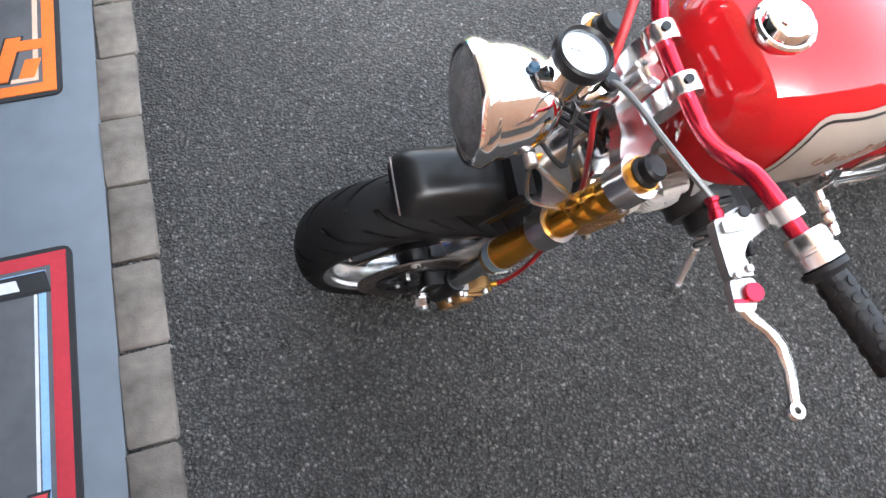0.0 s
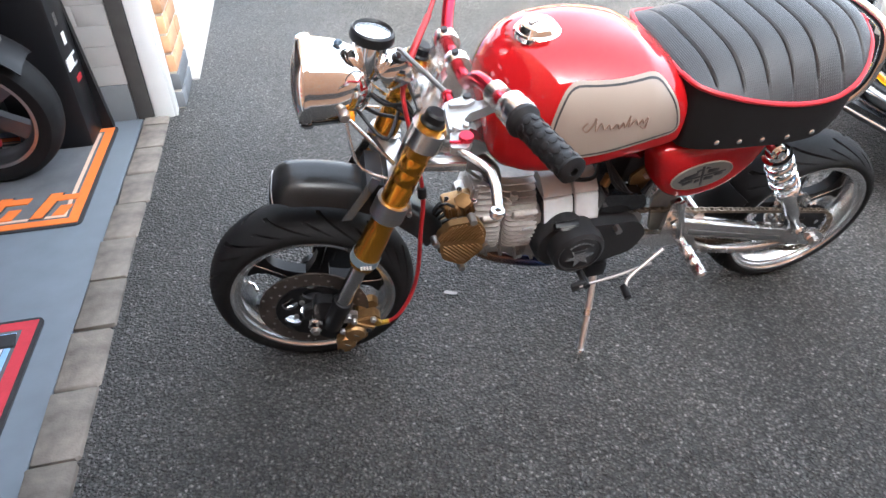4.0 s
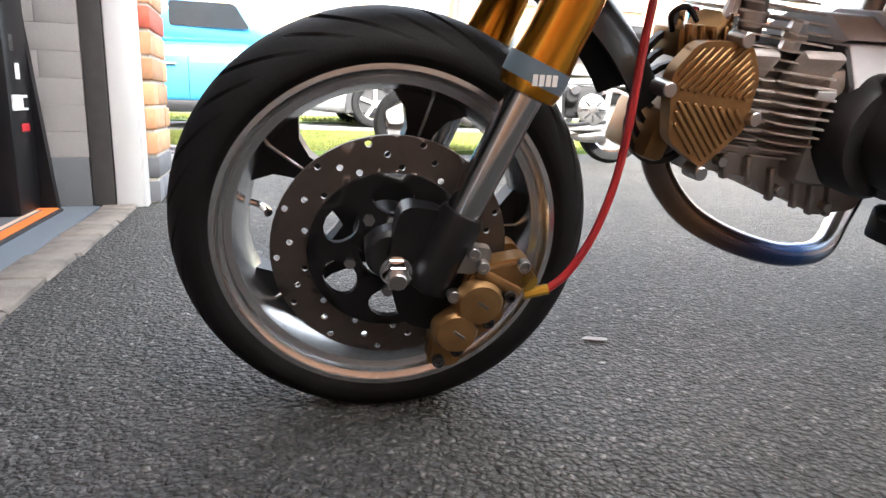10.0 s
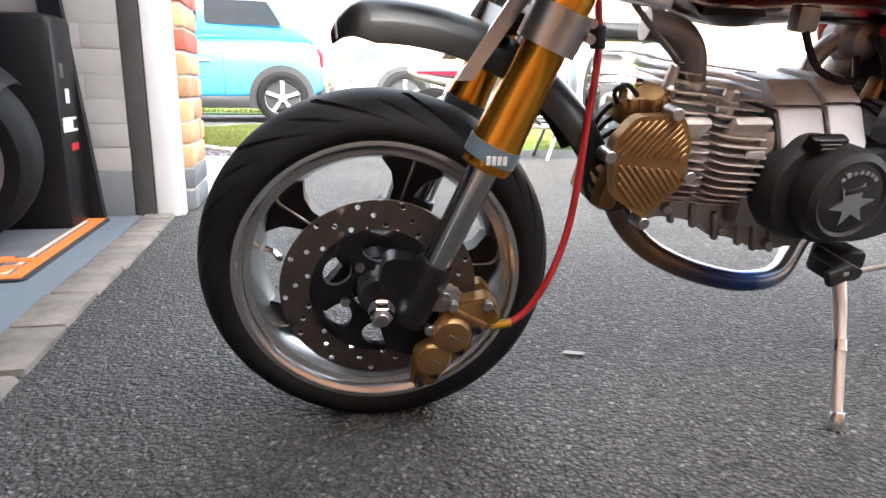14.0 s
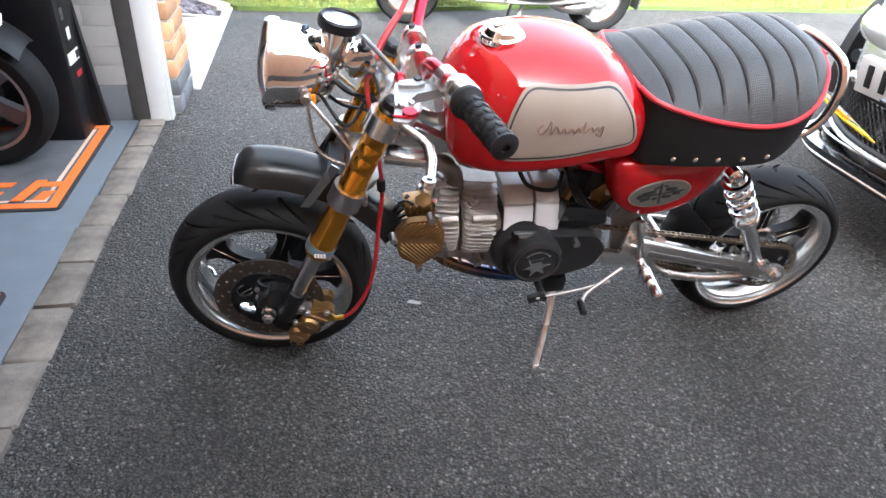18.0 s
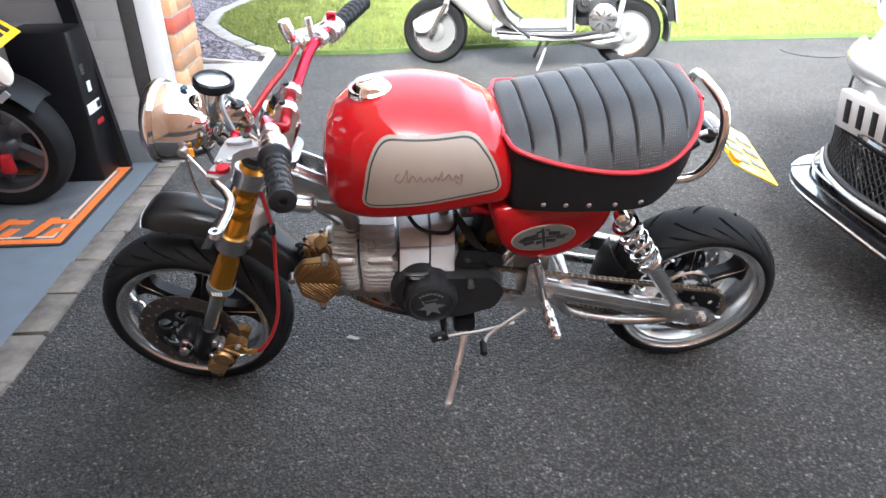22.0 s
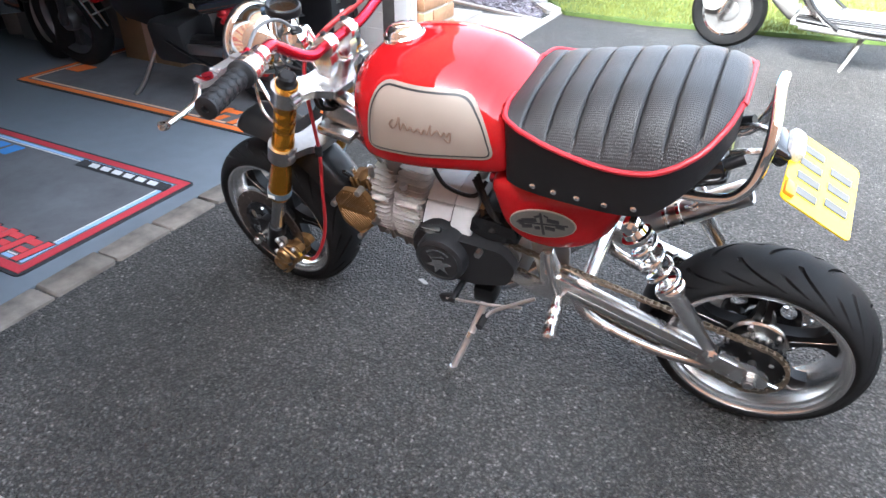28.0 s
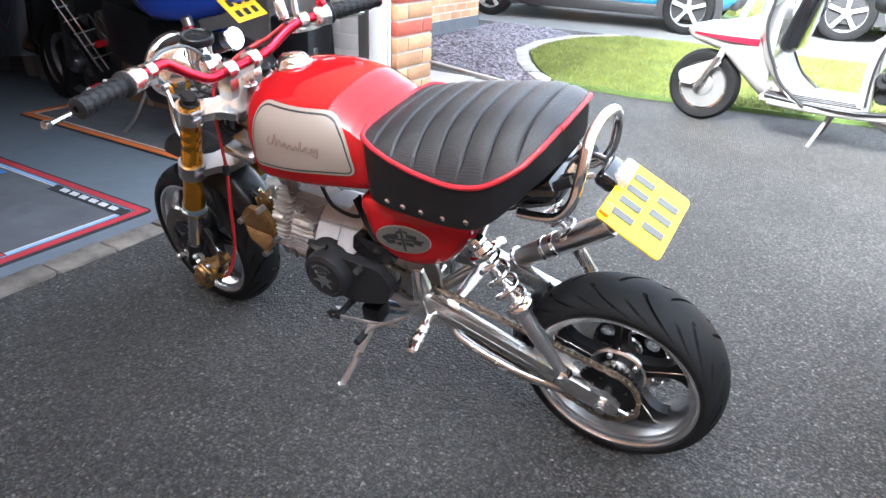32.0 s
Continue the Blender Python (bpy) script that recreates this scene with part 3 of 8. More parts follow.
# curved stone edging round the lawn
curve = [(-0.22, 4.10), (-0.42, 4.32), (-0.66, 4.68), (-0.92, 5.2), (-0.98, 5.8), (-0.86, 6.4), (-0.55, 6.85)]
cv = [Vector((*p, 0)) for p in curve]
lawn_edge = setting("lawn_edging", M().tube([(x, y, -0.035) for x, y in curve], 0.05, 8), MORTAR, label="curved pale stone edging round the lawn")
stone_mesh = [worn_block(0.12, 0.20, 0.07, 30 + s, 0.010).mesh("edging_stone", EDGE) for s in range(3)]
length, k = 0.0, 0
for a, b in zip(cv, cv[1:]):
    for s in range(max(1, round((b - a).length / 0.21))):
        nn = max(1, round((b - a).length / 0.21))
        p = a.lerp(b, (s + 0.5) / nn)
        d = b - a
        ob = part("edging_stone", stone_mesh[k % 3], None, lawn_edge)
        ob.matrix_basis = pose(p.x, p.y, 0.0, 0, 0, math.degrees(math.atan2(d.y, d.x)) - 90)
        k += 1

# lawns
LAWN = [(-0.16, 4.12), (0.4, 4.10), (1.2, 4.2), (2.2, 4.36), (4.6, 4.36), (12, 4.6), (12, 6.9), (-0.4, 6.9), (-0.78, 6.4), (-0.9, 5.8), (-0.84, 5.2), (-0.58, 4.72), (-0.34, 4.36)]
LAWN2 = [(0.2, 9.9), (16, 9.9), (16, 15), (-14, 15), (-14, 10.6)]
for nm, poly in (("lawn", LAWN), ("lawn_beyond", LAWN2)):
    setting(nm, M().prism(poly, 0.05, pose(0, 0, 0.002)), SOIL, label="bright green mown grass")


def blades(poly, n, h, w, seed):
    rs = np.random.RandomState(seed)
    m = M()
    xs, ys = [p[0] for p in poly], [p[1] for p in poly]
    c = 0
    while c < n:
        x, y = rs.uniform(min(xs), max(xs)), rs.uniform(min(ys), max(ys))
        if not in_poly(x, y, poly):
            continue
        c += 1
        a, t, hh = rs.uniform(0, 6.28), rs.uniform(-0.6, 0.6, 2), h * rs.uniform(0.5, 1.2)
        dx, dy = w * math.cos(a), w * math.sin(a)
        m.v += [(x - dx, y - dy, 0.024), (x + dx, y + dy, 0.024), (x + t[0] * hh, y + t[1] * hh, 0.024 + hh)]
        m.f.append((len(m.v) - 3, len(m.v) - 2, len(m.v) - 1))
    return m


NEARLAWN = [p if p[0] < 5 else (5.2, p[1]) for p in LAWN]
stuff("grass_blades", blades(NEARLAWN, 110000, 0.026, 0.0045, 5), GRASS, "short bright green grass of the front lawn")
stuff("grass_blades_beyond", blades([(-6, 10.3), (10, 10.0), (10, 13), (-6, 13)], 14000, 0.06, 0.02, 6), GRASS, "short green grass of the lawn across the drive")
# paler slab over the tarmac: the sunshine on this drive is in its colour
setting("road_shared_drive", M().box((0, 11.2, -0.004), (60, 8.4, 0.02)), ROADM, label="shared drive beyond the lawn, made paler for the sun on it")
setting("road", M().box((0, 19.5, 0.0), (120, 8.0, 0.02)), ROADM, label="pale estate road")
setting("pavement_far", M().box((0, 15.3, 0.02), (120, 0.9, 0.06)), CONCRETE, label="pale footway across the road")

# ------------------------------------------------------------- the red mini motorcycle
# its own axes: x backwards, y to its right, z up; it leans to its left on the side stand
bike = thing("mini_motorcycle", "small red custom motorcycle with gold forks leaning on its side stand", "motorcycle",
             at=pose(-0.009, 0.708, 0, 11.5, 0, 21))
LEFT, RIGHT = -1, 1
YAX = (0, 1, 0)


def interp(x, table, k=1):
    """Smooth reading of a table of rows (x, a, b, ...)."""
    if x <= table[0][0]:
        return table[0][k]
    for i, (p, q) in enumerate(zip(table, table[1:])):
        if x <= q[0]:
            t = (x - p[0]) / (q[0] - p[0])
            a = table[max(i - 1, 0)][k]
            d = table[min(i + 2, len(table) - 1)][k]
            b, c = p[k], q[k]
            return 0.5 * (2 * b + (c - a) * t + (2 * a - 5 * b + 4 * c - d) * t * t + (3 * b - a - 3 * c + d) * t ** 3)
    return table[-1][k]


def tyre(R, rr, w, crown, nt=728, ns=62, sweeps=13):
    """A road tyre about the y axis: R outer radius, rr bead radius, w half width; long curved grooves and short ones between them are cut into its tread."""
    v = []
    pitch = 2 * math.pi * R / sweeps
    for i in range(nt):
        for j in range(ns):
            s = -1 + 2 * j / (ns - 1)
            if abs(s) < 0.62:
                b = s / 0.62
                y = w * math.sin(b * 1.35) / math.sin(1.35)
                r = R - crown * (1 - math.cos(b * 1.35)) / (1 - math.cos(1.35))
            else:
                b = (abs(s) - 0.62) / 0.38
                y = math.copysign(w * (1.0 + 0.05 * math.sin(b * 3.14) - 0.16 * b * b), s)
                r = (R - crown) + (rr - 0.004 - (R - crown)) * b
            ss = abs(s) / 0.6
            # the rings are sheared so that the grooves run along the mesh
            th = 2 * math.pi * (i / nt - 0.95 * min(1.0, ss) ** 1.7 / sweeps)
            turn = i * sweeps / nt + 0.5 * (s > 0)
            d, e = (min(q % 1.0, 1 - q % 1.0) * pitch for q in (turn, turn + 0.5))
            if (0.10 < ss < 0.94 and d < 0.0046) or (0.50 < ss < 0.90 and e < 0.0040):
                r -= 0.006
            if 0.79 < abs(s) < 0.82:
                y *= 1.008
            v.append((r * math.cos(th), y, r * math.sin(th)))
    f = [(i * ns + j, i * ns + j + 1, ((i + 1) % nt) * ns + j + 1, ((i + 1) % nt) * ns + j) for i in range(nt) for j in range(ns - 1)]
    return M().add(v, f)


def drilled(r0, r1, y, t, rows, cols, hole, keep=None, wide=1.0):
    """A flat drilled ring about the y axis: cells round it, each with a round hole."""
    m = M()
    for i in range(cols):
        for j in range(rows):
            ra, rb = r0 + (r1 - r0) * j / rows, r0 + (r1 - r0) * (j + 1) / rows
            a0, a1 = 2 * math.pi * i / cols, 2 * math.pi * (i + 1) / cols
            rc, ac = (ra + rb) / 2, (a0 + a1) / 2
            out = []
            for u, w in [(k / 4, 0) for k in range(4)] + [(1, k / 4) for k in range(4)] + [(1 - k / 4, 1) for k in range(4)] + [(0, 1 - k / 4) for k in range(4)]:
                out.append((ra + (rb - ra) * w, a0 + (a1 - a0) * u))
            inn = []
            for k in range(16):
                e = -3 * math.pi / 4 + k * math.pi / 8
                inn.append((rc + hole * math.sin(e), ac + hole * wide * math.cos(e) / rc))
            P = lambda q, yy: (q[0] * math.cos(q[1]), yy, q[0] * math.sin(q[1]))
            has = keep is None or keep(i, j)
            if has:
                v = [P(q, y - t / 2) for q in out] + [P(q, y - t / 2) for q in inn] + [P(q, y + t / 2) for q in out] + [P(q, y + t / 2) for q in inn]
                f = []
                for k in range(16):
                    n = (k + 1) % 16
                    f += [(k, n, 16 + n, 16 + k), (32 + k, 32 + n, 48 + n, 48 + k), (16 + k, 16 + n, 48 + n, 48 + k)]
            else:
                v = [P(q, y - t / 2) for q in out] + [P(q, y + t / 2) for q in out]
                f = [tuple(range(16)), tuple(range(16, 32))]
            m.add(v, f)
    for r in (r0, r1):
        m.lathe([(r, y - t / 2), (r, y + t / 2)], (0, 0, 0), YAX, 64, close=False)
        m.f = m.f[:-2]
    return m


def wheel(name, centre, w, rimw, label, disc_side, phase, dy=0.060, R=0.212, disc=None):
    prof = [(0.166, -rimw), (0.171, -rimw), (0.173, -rimw + 0.004), (0.169, -rimw + 0.010), (0.153, -rimw + 0.016), (0.147, 0), (0.153, rimw - 0.016),
            (0.169, rimw - 0.010), (0.173, rimw - 0.004), (0.171, rimw), (0.166, rimw), (0.164, rimw - 0.003), (0.159, rimw - 0.005), (0.158, rimw - 0.012), (0.151, rimw - 0.014), (0.143, rimw - 0.032), (0.138, 0), (0.143, -rimw + 0.032), (0.151, -rimw + 0.014), (0.158, -rimw + 0.012), (0.159, -rimw + 0.005), (0.164, -rimw + 0.003)]
    rim = part(name, M().lathe(prof, (0, 0, 0), YAX, 96, close=True), RIM, bike, label)
    rim.location = centre
    part("tyre", tyre(R, 0.170, w, 0.026), TYRE, rim, "black road tyre with curved tread grooves", 50)
    part("hub", M().lathe([(0.018, -0.055), (0.030, -0.05), (0.034, -0.03), (0.026, -0.015), (0.026, 0.015), (0.034, 0.03), (0.030, 0.05), (0.018, 0.055)], (0, 0, 0), YAX, 32), BLACK, rim, "black hub")
    for i in range(5):
        a = 2 * math.pi * i / 5 + phase
        rot = pose(0, 0, 0, 0, -math.degrees(a), 0)
        poly = [(0.022, -0.030), (0.050, -0.020), (0.078, -0.0135), (0.104, -0.0135), (0.122, -0.022), (0.134, -0.038), (0.1415, -0.054), (0.1455, 0.0), (0.1415, 0.054), (0.134, 0.038), (0.122, 0.022), (0.104, 0.0135), (0.078, 0.0135), (0.050, 0.020), (0.022, 0.030)]
        part("spoke", M().prism(poly, 0.026, rot @ pose(0, 0, 0, 90, 0, 0)), BLACK, rim, "black spoke with a bare metal rib")
        rib = M()
        for yy in (-0.0145, 0.0145):
            rib.box((0.098, yy, 0), (0.088, 0.004, 0.0040), b=0.0012, seg=1)
        part("spoke_rib", rib.move(rot), GREYM, rim, "bare metal rib")
    sd = disc_side
    part("brake_disc", drilled(0.077, 0.1125, sd * dy, 0.004, 3, 40, 0.0031, keep=lambda i, j: (i + 2 * j) % 3 == 0), disc or DISC, rim, "drilled steel brake disc", 30, True)
    part("disc_carrier", drilled(0.030, 0.079, sd * (dy + 0.002), 0.007, 1, 6, 0.0155, wide=1.25), BLACK, rim, "black disc carrier with cut-outs", 30, True)
    for i in range(5):
        a = 2 * math.pi * i / 5 + 0.9
        part("disc_bolt", M().cyl((0.040 * math.cos(a), sd * (dy + 0.004), 0.040 * math.sin(a)), (0.040 * math.cos(a), sd * (dy + 0.011), 0.040 * math.sin(a)), 0.0055, n=6), STEEL, rim)
    a = 2.98
    part("valve", M().tube([(0.137 * math.cos(a), -0.012, 0.137 * math.sin(a)), (0.126 * math.cos(a), -0.018, 0.126 * math.sin(a)), (0.118 * math.cos(a), -0.034, 0.118 * math.sin(a))], [0.0035, 0.0035, 0.0045], 8), CHROME, rim, "bright angled tyre valve")
    return rim


FC, RC = (-0.020, 0.0, 0.214), (1.150, 0.0, 0.214)
fw = wheel("front_wheel", FC, 0.058, 0.054, "polished alloy five-spoke front wheel", -1, 0.02, 0.078, 0.216)
part("axle_nut", M().cyl((0.002, -0.132, -0.005), (0.002, -0.116, -0.005), 0.0130, n=6, ch=0.001).cyl((0.002, -0.116, -0.005), (0.002, -0.110, -0.005), 0.0150), CHROME, fw, "bright axle nut")
part("hub_ring", M().lathe([(0.014, -0.052), (0.024, -0.052), (0.025, -0.090), (0.021, -0.095), (0.014, -0.095)], (0, 0, 0), YAX, 28), DARKM, fw, "dark hub boss")
part("axle_tip", M().cyl((0.002, -0.139, -0.005), (0.002, 0.125, -0.005), 0.008, n=14, ch=0.001), STEEL, fw)
rw = wheel("rear_wheel", RC, 0.064, 0.063, "polished alloy five-spoke rear wheel", 1, 0.35, disc=SILVER)
part("hub_plate", M().lathe([(0.010, -0.012), (0.058, -0.012), (0.060, -0.016), (0.060, -0.022), (0.056, -0.026), (0.036, -0.028), (0.034, -0.032), (0.034, -0.060), (0.030, -0.064), (0.010, -0.064)], (0, 0, 0), YAX, 48), SILVER, rw, "satin silver rear hub flange")
for i in range(5):
    a = 2 * math.pi * i / 5 + 0.7
    part("hub_bolt", M().cyl((0.048 * math.cos(a), -0.024, 0.048 * math.sin(a)), (0.048 * math.cos(a), -0.032, 0.048 * math.sin(a)), 0.0055, n=6), STEEL, rw)


def sprocket(c, r, n, y, t=0.005, name="sprocket", parent=bike, label="black rear sprocket"):
    poly = []
    for i in range(n):
        for q, rr in ((0.0, r - 0.006), (0.3, r), (0.5, r), (0.8, r - 0.006)):
            a = 2 * math.pi * (i + q) / n
            poly.append((rr * math.cos(a), rr * math.sin(a)))
    return part(name, M().prism(poly, t, pose(c[0], y, c[2], 90, 0, 0)), BLACK, parent, label)


sprocket((0, 0, 0), 0.066, 32, -0.072, parent=rw)
for i in range(4):
    a = i * math.pi / 2 + 0.4
    part("sprocket_bolt", M().cyl((0.035 * math.cos(a), -0.072, 0.035 * math.sin(a)), (0.035 * math.cos(a), -0.082, 0.035 * math.sin(a)), 0.006, n=6), CHROME, rw)
part("axle", M().cyl((0, -0.135, 0), (0, 0.135, 0), 0.008, n=14, ch=0.001).cyl((0, -0.132, 0), (0, -0.122, 0), 0.0125, n=6), STEEL, rw)

# fork
FA = Vector((0.4, 0, 1)).normalized()


def fk(z, y=0.0, off=0.0):
    """A point on a fork leg at height z, off metres behind it."""
    return Vector((0.022 + 0.4 * (z - 0.212) + off, y, z))


for s, nm in ((LEFT, "left"), (RIGHT, "right")):
    y = 0.102 * s
    leg = part("fork_leg", M().lathe([(0.0165, 0), (0.0165, 0.16)], fk(0.240, y), FA, 24), GREYM, bike, "grey metal fork stanchion")
    part("outer_tube", M().lathe([(0.018, 0.0), (0.026, 0.002), (0.028, 0.010), (0.028, 0.020), (0.0255, 0.050), (0.0250, 0.075), (0.0232, 0.10), (0.0232, 0.135), (0.0245, 0.138), (0.0245, 0.19), (0.0232, 0.193),
                                   (0.0232, 0.215), (0.0220, 0.217), (0.0220, 0.222), (0.0232, 0.224), (0.0232, 0.244), (0.0220, 0.246), (0.0220, 0.251), (0.0232, 0.253), (0.0232, 0.272), (0.0220, 0.274), (0.0220, 0.279), (0.0232, 0.281), (0.0232, 0.345)],
                                  fk(0.372, y), FA, 32), GOLD, leg, "gold anodised outer fork tube with grooves")
    part("fork_cap", M().lathe([(0.0215, 0), (0.0215, 0.004), (0.018, 0.008), (0.018, 0.02), (0.014, 0.024)], fk(0.690, y), FA, 20), BLACK, leg, "black fork cap")
    part("fork_sticker", M().lathe([(0.0284, 0), (0.0284, 0.018)], fk(0.383, y), FA, 24), mat("blue_grey_sticker", (0.11, 0.155, 0.19), 0.35), leg, "blue-grey maker's sticker band")
    for k in range(4):
        q = fk(0.389, y) + Vector((0, s * 0.0287, 0)) + Vector((0.0035 * (k - 1.5) * 1.6, 0, 0))
        part("sticker_mark", M().box(q, (0.004, 0.0012, 0.009)), WHITEP, leg)
    foot = M().prism(wrap_round([(-0.022, 0.065), (0.020, 0.060), (0.050, 0.02), (0.060, -0.045), (0.020, -0.065), (-0.016, -0.055), (-0.032, 0.0)], 0.016), 0.026, pose(0.006, y * 0.92, 0.205, 90, 0, 0))
    part("bracket_sleeve", M().lathe([(0.018, -0.03), (0.0225, -0.028), (0.0225, 0.046), (0.020, 0.052), (0.0166, 0.053)], fk(0.215, y), FA, 24), BLACK, leg, "black clamp round the stanchion")
    part("axle_bracket", foot, BLACK, leg, "black axle and caliper bracket")
    part("pinch_bolt", M().cyl((0.03, y + s * 0.012, 0.235), (0.03, y + s * 0.020, 0.235), 0.006, n=6), STEEL, leg)


def clamp_plate(z, label, th, reach, metal):
    c = fk(z)
    rot = Matrix.Rotation(math.atan(0.4), 4, "Y")
    poly = wrap_round([(-0.022, -0.112), (0.026, -0.112), (0.040, -0.06), (reach, -0.035), (reach, 0.035), (0.040, 0.06), (0.026, 0.112), (-0.022, 0.112), (-0.016, 0.070), (-0.002, 0.04), (-0.002, -0.04), (-0.016, -0.070)], 0.010)
    m = M().prism(poly, th, Matrix.Translation(c) @ rot)
    for s in (-1, 1):
        m.lathe([(0.024, -th * 0.9), (0.031, -th * 0.9), (0.031, th * 0.9), (0.024, th * 0.9)], fk(z, 0.102 * s), FA, 28)
    cl = part("yoke", m, metal, bike, label)
    for s in (-1, 1):
        for o in (-0.012, 0.012):
            q = fk(z, 0.112 * s, 0.032) + Vector((0.0, 0, o * 0.6))
            part("clamp_bolt", M().cyl(q - Vector((0, 0.012 * s, 0)), q + Vector((0, 0.008 * s, 0)), 0.0048, n=12), STEEL, cl)
    return cl


clamp_plate(0.515, "grey metal lower fork yoke", 0.022, 0.058, STEEL)
clamp_plate(0.668, "silver upper fork yoke", 0.020, 0.070, SILVER)
part("steering_stem", M().cyl(fk(0.50, 0, 0.042), fk(0.70, 0, 0.042), 0.021, n=24, ch=0.002), SILVER, bike, "bright steering head")
part("stem_nut", M().cyl(fk(0.690, 0, 0.045), fk(0.704, 0, 0.045), 0.017, n=6, ch=0.002), CHROME, bike)

# front mudguard
def guard_pt(u, v, r0=0.314):
    a = radians(101 - 71 * u)
    e = abs(2 * v - 1)
    tip = max(0.0, 1 - u / 0.12)
    wd = 0.058 * (1 - 0.30 * tip ** 2) * (1.0 if u < 0.8 else 1 - 0.5 * (u - 0.8))
    r = r0 - 0.040 * e ** 4 * (1 - 0.75 * tip) - 0.030 * tip ** 2
    return (FC[0] + 0.0 + r * math.cos(a), wd * (2 * v - 1), FC[2] + r * math.sin(a))


guard = part("front_mudguard", solid(M().sheet(guard_pt, 30, 14), 0.003), CARBON, bike, "black carbon front mudguard")
part("guard_rim", M().tube([guard_pt(0.02, i / 10) for i in range(11)], 0.0016, 8), STEEL, guard, "pale front edge")
part("guard_bracket", M().prism([(0.01, 0.01), (0.04, 0.01), (0.05, 0.03), (0.02, 0.035)], 0.10, pose(0.085, 0, 0.49, 90, 0, 0)), BLACK, bike, "black mudguard bracket")
for s in (-1, 1):
    part("guard_stay", M().prism([(0.0, 0), (0.018, 0), (0.075, 0.09), (0.06, 0.10)], 0.003, pose(0.055, s * 0.066, 0.455, 90, 0, 0)), SILVER, bike)

# headlamp
LC = Vector((0.074, 0.0, 0.702))
LA = Vector((-1, 0, 0.05)).normalized()
lamp = part("headlamp", M().lathe([(0.002, -0.062), (0.022, -0.058), (0.044, -0.046), (0.060, -0.026), (0.069, 0.0), (0.0725, 0.030), (0.073, 0.046)], LC, LA, 48), CHROME, bike, "chrome headlamp bowl")
part("lamp_rim", M().lathe([(0.068, 0.040), (0.0765, 0.040), (0.0785, 0.046), (0.0785, 0.054), (0.074, 0.062), (0.069, 0.062)], LC, LA, 48, close=True), CHROME, lamp, "chrome lamp rim")
part("lens", M().lathe([(0.070, 0.056), (0.060, 0.064), (0.040, 0.071), (0.020, 0.074), (0.001, 0.075)], LC, LA, 40), mat("ribbed_lens", (0.11, 0.115, 0.12), 0.18, 0.0, 0.5, 300, 0.8, 320, coat=0.6), lamp, "ribbed grey headlamp lens")
# amber block added for a reflection in the chrome; the bowl carries no marker
part("amber_reflection", M().box(LC + Vector((0.020, -0.070, -0.02)), (0.012, 0.004, 0.018), b=0.001), AMBER, lamp, "amber block standing for a reflection in the chrome bowl")
part("lamp_button", M().lathe([(0.007, 0), (0.007, 0.003), (0.004, 0.006)], LC + Vector((0.008, 0, 0.070)), (0, 0, 1), 14), mat("dark_blue_plastic", (0.02, 0.05, 0.09), 0.3), lamp, "dark warning light")
for s in (-1, 1):
    br = part("lamp_bracket", M().tube([LC + Vector((0.01, s * 0.074, -0.015)), (0.115, s * 0.088, 0.655), fk(0.605, s * 0.102) + Vector((-0.02, 0, 0))], 0.0038, 8).tube([LC + Vector((0.01, s * 0.074, -0.015)), (0.10, s * 0.092, 0.60), fk(0.575, s * 0.104) + Vector((-0.02, 0, 0))], 0.0032, 8), SILVER, bike, "silver headlamp stay")
    part("bracket_bolt", M().cyl(LC + Vector((0.01, s * 0.066, -0.015)), LC + Vector((0.01, s * 0.084, -0.015)), 0.009, n=12, ch=0.002), STEEL, br)

# speedometer
GA = Vector((0.18, 0, 1)).normalized()
gz = Vector((0.122, 0.0, 0.716))
gauge = part("speedometer", M().lathe([(0.020, -0.01), (0.026, 0.0), (0.029, 0.02), (0.029, 0.056), (0.031, 0.058), (0.0325, 0.064), (0.0325, 0.070), (0.0305, 0.073), (0.029, 0.069)], gz, GA, 40), CHROME, bike, "chrome speedometer case")
part("bezel", M().lathe([(0.0285, 0.060), (0.0355, 0.058), (0.0365, 0.064), (0.0355, 0.073), (0.0320, 0.076), (0.0285, 0.073)], gz, GA, 40, close=True), BLACK, gauge, "black bezel")
part("dial", M().lathe([(0.0295, 0.066), (0.0295, 0.0685)], gz, GA, 36), mat("dial_face", (0.035, 0.035, 0.037), 0.6, 0, 0.3, 120), gauge, "pale dial face")
part("needle", M().box(gz + GA * 0.0705 + Vector((-0.008, 0.004, 0)), (0.020, 0.0016, 0.0008), (0, 10, -28)), INK, gauge)
part("dial_glass", M().lathe([(0.0300, 0.0715), (0.0300, 0.0725)], gz, GA, 36), GLASS, gauge, "clear dial glass").visible_shadow = False
part("console", M().box((0.165, -0.012, 0.722), (0.055, 0.05, 0.05), (0, -20, 0), b=0.012), CHROME, bike, "chrome ignition housing")
part("ignition_switch", M().lathe([(0.013, 0), (0.013, 0.006), (0.010, 0.009)], (0.172, -0.022, 0.744), (0.25, 0, 1), 20), BLACK, bike, "black ignition switch")

